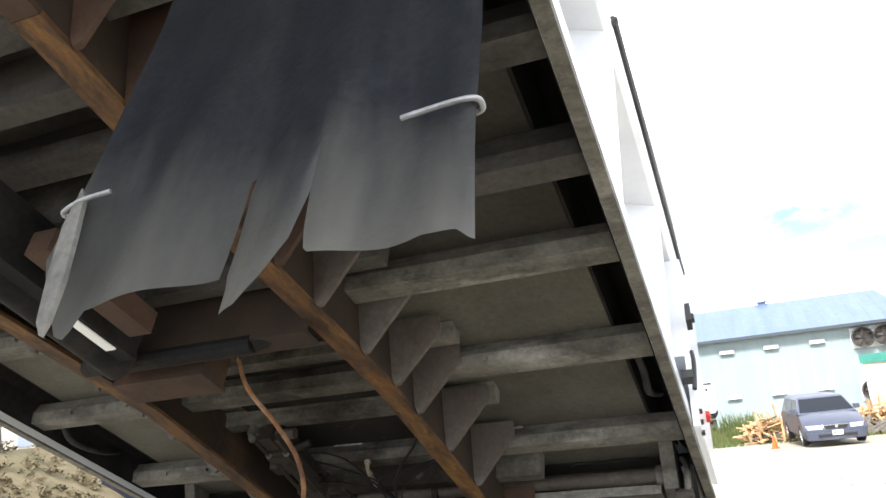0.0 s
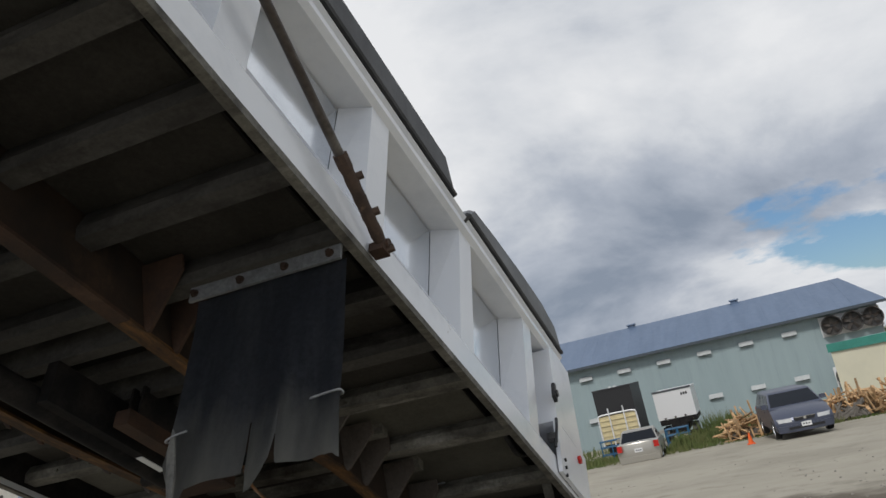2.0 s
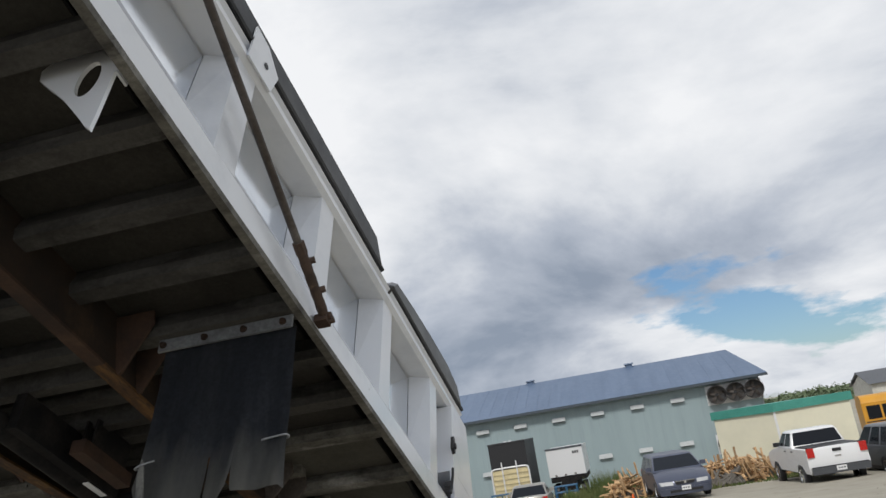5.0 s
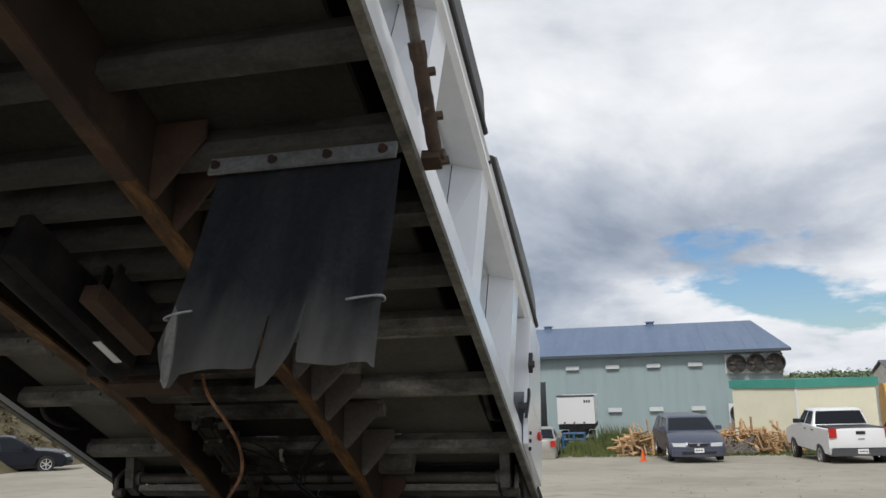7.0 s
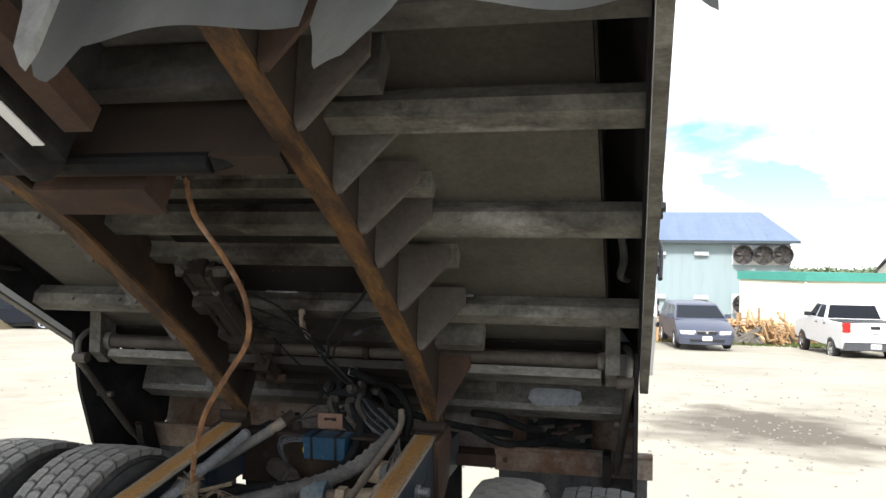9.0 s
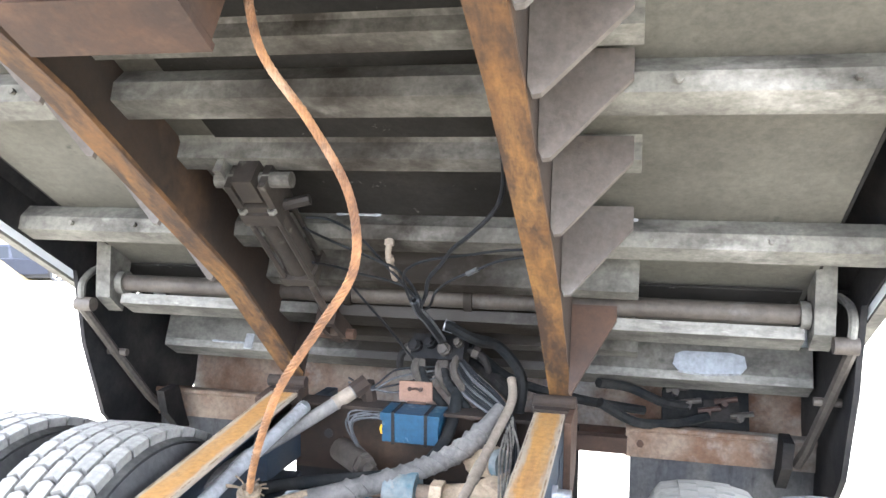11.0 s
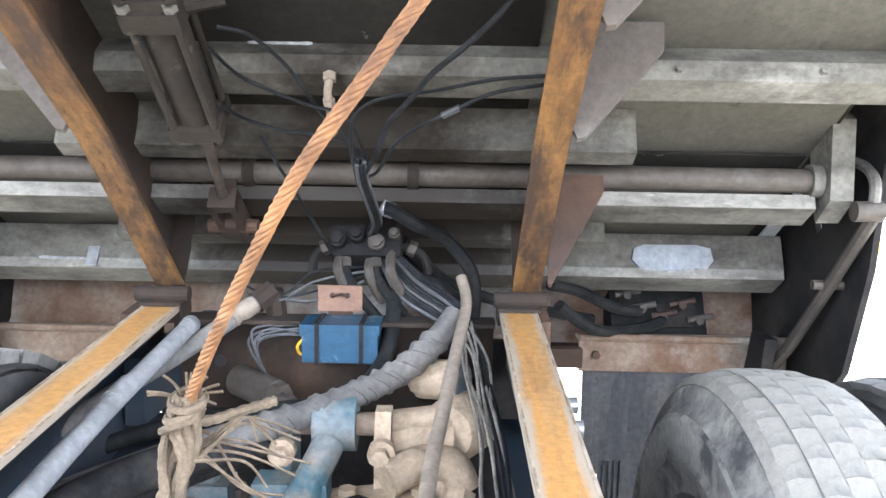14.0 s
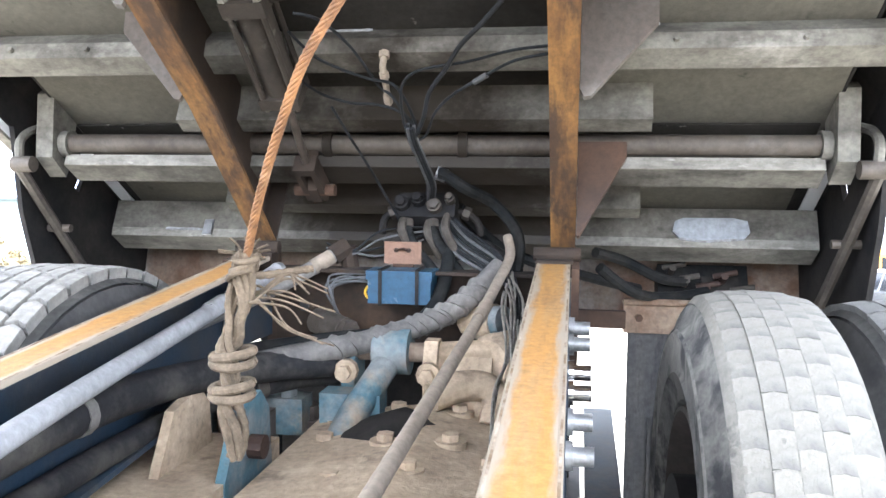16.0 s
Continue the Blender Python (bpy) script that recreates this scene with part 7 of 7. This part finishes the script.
# ---- trailers by the barn ----
stake = thing("stake_trailer", "black box trailer with a cream headboard in a white tube frame", "trailer", on_ground(-4.1, 37.0))
quick("box_body", TRIM, stake, lambda bm: box(bm, -0.95, 0.95, 0.12, 4.0, 0.62, 3.35), "black box body", bevel=0.03)
quick("top_edge", TARPBLACK, stake, lambda bm: box(bm, -0.97, 0.97, 0.09, 4.02, 3.30, 3.37), bevel=0.02)
quick("headboard", CREAMBOARD, stake, lambda bm: box(bm, -0.92, 0.92, 0.03, 0.06, 0.70, 2.05), "cream painted headboard", bevel=0.01)
for i in range(5):
    quick("headboard_rib", CREAMBOARD, stake, lambda bm: box(bm, -0.90, 0.90, -0.01, 0.03, 0.82 + 0.25 * i, 0.87 + 0.25 * i), bevel=0.008)
quick("headboard_frame", WHITEPAINT, stake, lambda bm: tube(bm, spline([(-0.95, -0.01, 0.62), (-0.95, -0.01, 1.4), (-0.94, -0.01, 1.95), (-0.85, -0.01, 2.10), (-0.4, -0.01, 2.13), (0.4, -0.01, 2.13), (0.85, -0.01, 2.10), (0.94, -0.01, 1.95), (0.95, -0.01, 1.4), (0.95, -0.01, 0.62)], 6), 0.04, 8), "white tube frame", smooth=True)
for x in (-0.38, 0.36):
    quick("frame_post", WHITEPAINT, stake, lambda bm: tube(bm, [(x, -0.035, 0.62), (x, -0.035, 2.42)], 0.035, 8), "white upright tube", smooth=True)
for x in (-0.10, 0.14):
    quick("roof_lamp", LAMPLENS, stake, lambda bm: box(bm, x, x + 0.14, 0.05, 0.12, 3.36, 3.44), bevel=0.015)
quick("chassis", DARK, stake, lambda bm: box(bm, -0.7, 0.7, 0.1, 4.0, 0.35, 0.62))
for x in (-0.75, 0.75):
    for y in (0.9, 3.2):
        quick("wheel", TRIM, stake, lambda bm: tube(bm, [(x - 0.12, y, 0.40), (x + 0.12, y, 0.40)], 0.40, 20), smooth=True)
cargo = thing("cargo_trailer", "white box trailer on a dark chassis", "trailer", on_ground(-1.45, 39.0))
quick("box_body", WHITEPAINT, cargo, lambda bm: box(bm, -0.95, 0.95, 0, 4.0, 1.30, 2.72), "white box body", bevel=0.03)
quick("top_trim", GREYPAINT, cargo, lambda bm: box(bm, -0.97, 0.97, -0.02, 0.04, 2.66, 2.76))
quick("lettering_bar", TRIM, cargo, lambda bm: [box(bm, 0.42 + 0.12 * i, 0.50 + 0.12 * i, -0.012, 0.002, 2.36, 2.50) for i in range(3)])
quick("lamp", COPPER, cargo, lambda bm: [box(bm, x - 0.05, x + 0.05, -0.02, 0.01, 1.32, 1.40) for x in (-0.6, -0.1, 0.4)])
quick("chassis", DARK, cargo, lambda bm: (box(bm, -0.9, 0.9, 0.0, 4.0, 1.02, 1.28), box(bm, -0.4, 0.4, 0.0, 4.0, 0.6, 1.02), box(bm, -0.85, 0.85, -0.05, 0.05, 0.45, 0.60)), "dark chassis")
for x in (-0.72, 0.72):
    for y in (0.5, 1.6):
        quick("wheel", TRIM, cargo, lambda bm: tube(bm, [(x - 0.14, y, 0.45), (x + 0.14, y, 0.45)], 0.45, 20), smooth=True)
rack = thing("steel_rack", "low blue painted steel rack", "rack", on_ground(-1.35, 35.2))
BLUERACK = material("blue_rack_paint", (0.02, 0.10, 0.20), 0.5)
for x in (-0.5, 0, 0.5):
    for y in (0, 0.6):
        quick("upright", BLUERACK, rack, lambda bm: tube(bm, [(x, y, 0), (x, y, 0.9)], 0.03, 6))
for z in (0.25, 0.6, 0.88):
    for y in (0, 0.6):
        quick("rail", BLUERACK, rack, lambda bm: tube(bm, [(-0.55, y, z), (0.55, y, z)], 0.03, 6))
copy_thing(rack, on_ground(-4.5, 35.8, 10))

# ---- heaps of raw timber ----
PLANK = []
for dims in ((1.15, 0.085, 0.035), (0.8, 0.07, 0.06), (0.42, 0.11, 0.09), (0.6, 0.05, 0.04)):
    bm = bmesh.new()
    box(bm, -dims[0] / 2, dims[0] / 2, -dims[1] / 2, dims[1] / 2, 0, dims[2])
    me = bpy.data.meshes.new("plank")
    bm.to_mesh(me)
    bm.free()
    me.materials.append(WOOD)
    PLANK.append(me)
TR = random.Random(11)


def timber_pile(label, x, y, w, h, count, dark=False):
    t = thing("timber_pile", label, "timber pile", on_ground(x, y), "timber heaps")
    for i in range(count):
        u = TR.uniform(-1, 1)
        top = h * (1 - 0.45 * abs(u) ** 2) * TR.uniform(0, 1)
        o = new("plank", TR.choice(PLANK))
        o.parent = t
        o.matrix_basis = pose(u * w / 2, TR.uniform(-0.6, 0.6), top, TR.uniform(-40, 40), TR.choice((TR.uniform(-20, 20), TR.uniform(-20, 20), TR.uniform(45, 110))), TR.uniform(-90, 90))
    if dark:
        quick("log_ends", GREYWOOD, t, lambda bm: [tube(bm, [(TR.uniform(-0.9, 0.6) , -0.8, 0.1), (TR.uniform(-0.9, 0.6), -0.5, TR.uniform(0.3, 0.75))], 0.06, 7) for i in range(22)], "dark tangled branches")
    # dark core added so the gaps between planks look shaded
    quick("pile_core", GREYWOOD, t, lambda bm: prism(bm, [(-w * 0.45, 0), (w * 0.45, 0), (w * 0.30, h * 0.35), (-w * 0.30, h * 0.35)], 1, -0.3, 0.5))
    return t


timber_pile("low heap of raw yellow timber offcuts", 1.75, 32.4, 1.9, 1.0, 110)
timber_pile("tall heap of raw timber with dark branches", 5.75, 32.2, 2.4, 1.1, 170, True)
timber_pile("heap of raw timber pallets beside the cream building", 7.2, 33.2, 2.1, 1.0, 120)

# ---- school bus ----
bus = thing("school_bus", "orange-yellow school bus parked behind the cars", "bus", on_ground(16.3, 39.5, -8))
quick("body", BUSYELLOW, bus, lambda bm: box(bm, -2.9, 5.5, 0, 2.4, 0.6, 2.55), bevel=0.12)
quick("roof", BUSYELLOW, bus, lambda bm: prism(bm, [(0.0, 2.552), (2.4, 2.552), (2.25, 2.78), (1.9, 2.92), (0.5, 2.92), (0.15, 2.78)], 0, -2.88, 5.48), "rounded yellow roof", smooth=True)
for i in range(11):
    quick("window", GLASS, bus, lambda bm: box(bm, -2.7 + 0.72 * i, -2.08 + 0.72 * i, -0.012, 0.02, 1.75, 2.4), "dark bus window")
for z in (0.95, 1.25, 1.6):
    quick("rub_rail", TRIM, bus, lambda bm: box(bm, -2.85, 5.45, -0.02, 0.0, z, z + 0.05))
for x in (-1.6, 4.2):
    quick("wheel", TRIM, bus, lambda bm: tube(bm, [(x, -0.02, 0.48), (x, 0.28, 0.48)], 0.48, 22), smooth=True)
    quick("wheel", TRIM, bus, lambda bm: tube(bm, [(x, 2.1, 0.48), (x, 2.38, 0.48)], 0.48, 22), smooth=True)
hut = thing("white_shed", "small white metal shed far across the yard", "shed", on_ground(21.5, 60))
quick("wall", SHEDWHITE, hut, lambda bm: prism(bm, [(0, 0), (0, 3.6), (2.5, 4.4), (5, 3.6), (5, 0)], 0, -2, 9))
quick("roof", GREYPAINT, hut, lambda bm: prism(bm, [(-0.3, 3.6), (2.5, 4.5), (5.3, 3.6), (2.5, 4.6)], 0, -2.2, 9.2))

# ---- grass, stones, bank and woods ----
GR = random.Random(3)


def blades(name, label, mat, spots, height, category):
    bm = bmesh.new()
    for x, y, k in spots:
        z, a = ground_z(x, y), GR.uniform(0, 6.28)
        h, w = height * k * GR.uniform(0.6, 1.2), 0.03
        d = Vector((math.cos(a), math.sin(a), 0))
        lean = Vector((GR.uniform(-0.3, 0.3), GR.uniform(-0.3, 0.3), 1)) * h
        p = Vector((x, y, z - 0.02))
        v = [bm.verts.new(q) for q in (p - d * w, p + d * w, p + lean * 0.6 + d * w * 0.6, p + lean, p + lean * 0.6 - d * w * 0.6)]
        bm.faces.new(v)
    return tagged(link(name, bm, mat), label, category, kind="stuff")


def strip(n, x0, x1, y0, y1, tall):
    out = []
    for i in range(n):
        x, y = GR.uniform(x0, x1), GR.uniform(y0, y1)
        k = (0.25 + 0.9 * max(0, noise.noise((x * 0.5, y * 0.5, 2)) + 0.3)) * tall * (0.4 + 0.6 * min(1, (y - y0) / 3))
        out.append((x, y, k))
    return out


blades("grass_strip", "rank green grass along the yard's far edge", GRASS, strip(9000, -9, 12, 30.8, 36.5, 1.0) + strip(7000, -1.5, 3, 33.5, 39, 2.8) + strip(3000, -26, -3, 40, 48, 1.5), 0.42, "grass")


def scatter_stones():
    bm = bmesh.new()
    for i in range(1300):
        u = GR.random()
        x, y = GR.uniform(-9, 12), -1.5 + 22 * u ** 1.5
        if i < 420:
            x, y = GR.gauss(2.9, 1.7), GR.gauss(8.0, 1.9)
        r = GR.uniform(0.008, 0.028) * (1.5 if GR.random() < 0.06 else 1)
        z = ground_z(x, y) + r * 0.2
        base = [Vector((math.cos(a) * GR.uniform(0.7, 1.2), math.sin(a) * GR.uniform(0.7, 1.2), 0)) * r for a in (0.1, 1.3, 2.6, 3.7, 5.1)]
        lo = [bm.verts.new(Vector((x, y, z - r * 0.5)) + b) for b in base]
        hi = [bm.verts.new(Vector((x, y, z + r * GR.uniform(0.3, 0.7))) + b * 0.6) for b in base]
        for k in range(5):
            bm.faces.new([lo[k], lo[(k + 1) % 5], hi[(k + 1) % 5], hi[k]])
        bm.faces.new(hi)
    tagged(link("loose_stones", bm, STONE), "loose pale stones scattered on the gravel", "stones", kind="stuff")


scatter_stones()


def clumps(name, label, mat, spots, category, sub=1):
    """Rough leafy clumps of many small faces."""
    bm = bmesh.new()
    for x, y, z, r, tall in spots:
        for i in range(46):
            a, b = GR.uniform(0, 6.28), math.acos(GR.uniform(-0.2, 1))
            k = GR.uniform(0.65, 1.08)
            p = Vector((x + r * k * math.sin(b) * math.cos(a), y + r * k * math.sin(b) * math.sin(a), z + tall * k * math.cos(b) * (0.9 + 0.2 * math.sin(a * 3))))
            u, v = Vector((GR.uniform(-1, 1), GR.uniform(-1, 1), GR.uniform(-0.6, 0.6))), Vector((GR.uniform(-1, 1), GR.uniform(-1, 1), GR.uniform(-1, 1)))
            q = r * GR.uniform(0.16, 0.34)
            bm.faces.new([bm.verts.new(p + u * q), bm.verts.new(p + v * q), bm.verts.new(p - u * q), bm.verts.new(p - v * q * 0.7)])
    return tagged(link(name, bm, mat), label, category, kind="stuff")


def hill_z(x):
    return -2.07 + 3.5 + 0.035 * max(0, x - 40) + 1.3 * noise.noise((x * 0.03, 7, 0))


def hill(bm):
    rings = []
    for i in range(61):
        x = -180 + 9 * i
        h = hill_z(x)
        rings.append([bm.verts.new((x, y, z)) for y, z in ((205, -2.3), (222, h * 0.5 - 1), (240, h - 1.2), (275, h - 1.0), (330, -2.3))])
    for a, b in zip(rings, rings[1:]):
        for j in range(4):
            bm.faces.new([a[j], a[j + 1], b[j + 1], b[j]])


bm = bmesh.new()
hill(bm)
tagged(link("far_hill", bm, WOODS, smooth=True), "low far hill under dark green woods", "hill", kind="structure")
clumps("far_woods", "dense green woods on the low far hill", WOODS, [(x, GR.uniform(208, 245), hill_z(x) * GR.uniform(0.1, 0.75) - 1.2, GR.uniform(1.2, 2.4), GR.uniform(1.2, 2.6)) for x in (GR.uniform(-150, 300) for _ in range(1500))], "woods")
# scrubby bank beside the yard, with a fence and sheds on top
def bank_at(u, out):
    """A place out metres behind the toe of the bank, u from 0 to 1 along it."""
    toe = Vector((-13.5 - 11.0 * u, -6 + 40 * u, 0))
    p = toe + Vector((-0.96, 0.27, 0)) * out
    k = 0.9 + 0.25 * noise.noise((u * 9, out * 0.2, 5))
    low = ground_z(toe.x, toe.y)
    p.z = low - 0.1 + (1.75 - low) * min(1.0, max(0.0, out / 5.0)) ** 0.8 * (k if out < 4.9 else 1.0)
    return p


bm = bmesh.new()
rings = [[bm.verts.new(bank_at(i / 40, out)) for out in (0, 1, 2, 3.2, 4.2, 5, 9, 20, 45)] for i in range(41)]
for a, b in zip(rings, rings[1:]):
    for j in range(8):
        bm.faces.new([a[j], a[j + 1], b[j + 1], b[j]])
tagged(link("earth_bank", bm, SCRUB, smooth=True), "low brown earth bank with dry scrub", "bank", kind="structure")
spots = []
for _ in range(420):
    p = bank_at(GR.random(), GR.uniform(0.3, 5.5))
    spots.append((p.x, p.y, p.z, GR.uniform(0.12, 0.4), GR.uniform(0.12, 0.45)))
clumps("scrub", "dry brown and green scrub on the bank", SCRUB, spots, "scrub")
spots = []
for _ in range(60):
    p = bank_at(GR.uniform(0.35, 0.62), GR.uniform(7.5, 11))
    spots.append((p.x, p.y, p.z + GR.uniform(0.3, 1.9), GR.uniform(0.25, 0.6), GR.uniform(0.25, 0.6)))
clumps("pale_bushes", "pale thin bushes behind the fence", GRASS, spots, "bushes")


def shed(label, u, out, rz, w, h):
    p = bank_at(u, out)
    t = thing("shed", label, "shed", pose(p.x, p.y, 1.72, 0, 0, rz))
    quick("wall", SHEDWHITE, t, lambda bm: box(bm, -w, w, 0, 4, -0.3, h), "cream board wall", bevel=0.02)
    quick("roof", GREYPAINT, t, lambda bm: prism(bm, [(-0.3, h), (2.0, h + 0.8), (4.3, h), (2.0, h + 0.7)], 0, -w - 0.2, w + 0.2), "grey shed roof")
    quick("door", DOORBLUE, t, lambda bm: box(bm, 0.25 * w, 0.8 * w, -0.03, 0.0, 0.0, 2.05), "blue-grey door")
    quick("door_sign", TRIM, t, lambda bm: prism(bm, [(0.0, -0.12), (0.12, 0.0), (0.0, 0.12), (-0.12, 0.0)], 1, -0.045, -0.03), "dark diamond sign").location = (0.5 * w, 0, 1.5)
    quick("doorway", TRIM, t, lambda bm: box(bm, -0.8 * w, -0.3 * w, -0.02, 0.0, 0.0, 2.0), "dark doorway")
    return t


DOORBLUE = material("blue_grey_door", (0.30, 0.35, 0.42), 0.5)
shed("cream shed with a blue-grey door", 0.665, 7.0, 40, 2.0, 2.7)
shed("long white shed behind the bushes", 0.46, 15.0, 62, 6.0, 3.0)
fence = thing("rail_fence", "low weathered dark timber rail fence", "fence", pose(0, 0, 0))
for i in range(12):
    p = bank_at(0.34 + 0.026 * i, 5.4)
    quick("post", GREYWOOD, fence, lambda bm: box(bm, -0.09, 0.09, -0.09, 0.09, -0.2, 1.05)).location = p
for i in range(11):
    p, q = bank_at(0.34 + 0.026 * i, 5.4), bank_at(0.366 + 0.026 * i, 5.4)
    for z in (0.25, 0.55, 0.85):
        quick("rail", GREYWOOD, fence, lambda bm: tube(bm, [p + Vector((0.11, 0, z)), q + Vector((0.11, 0, z))], 0.07, 4))
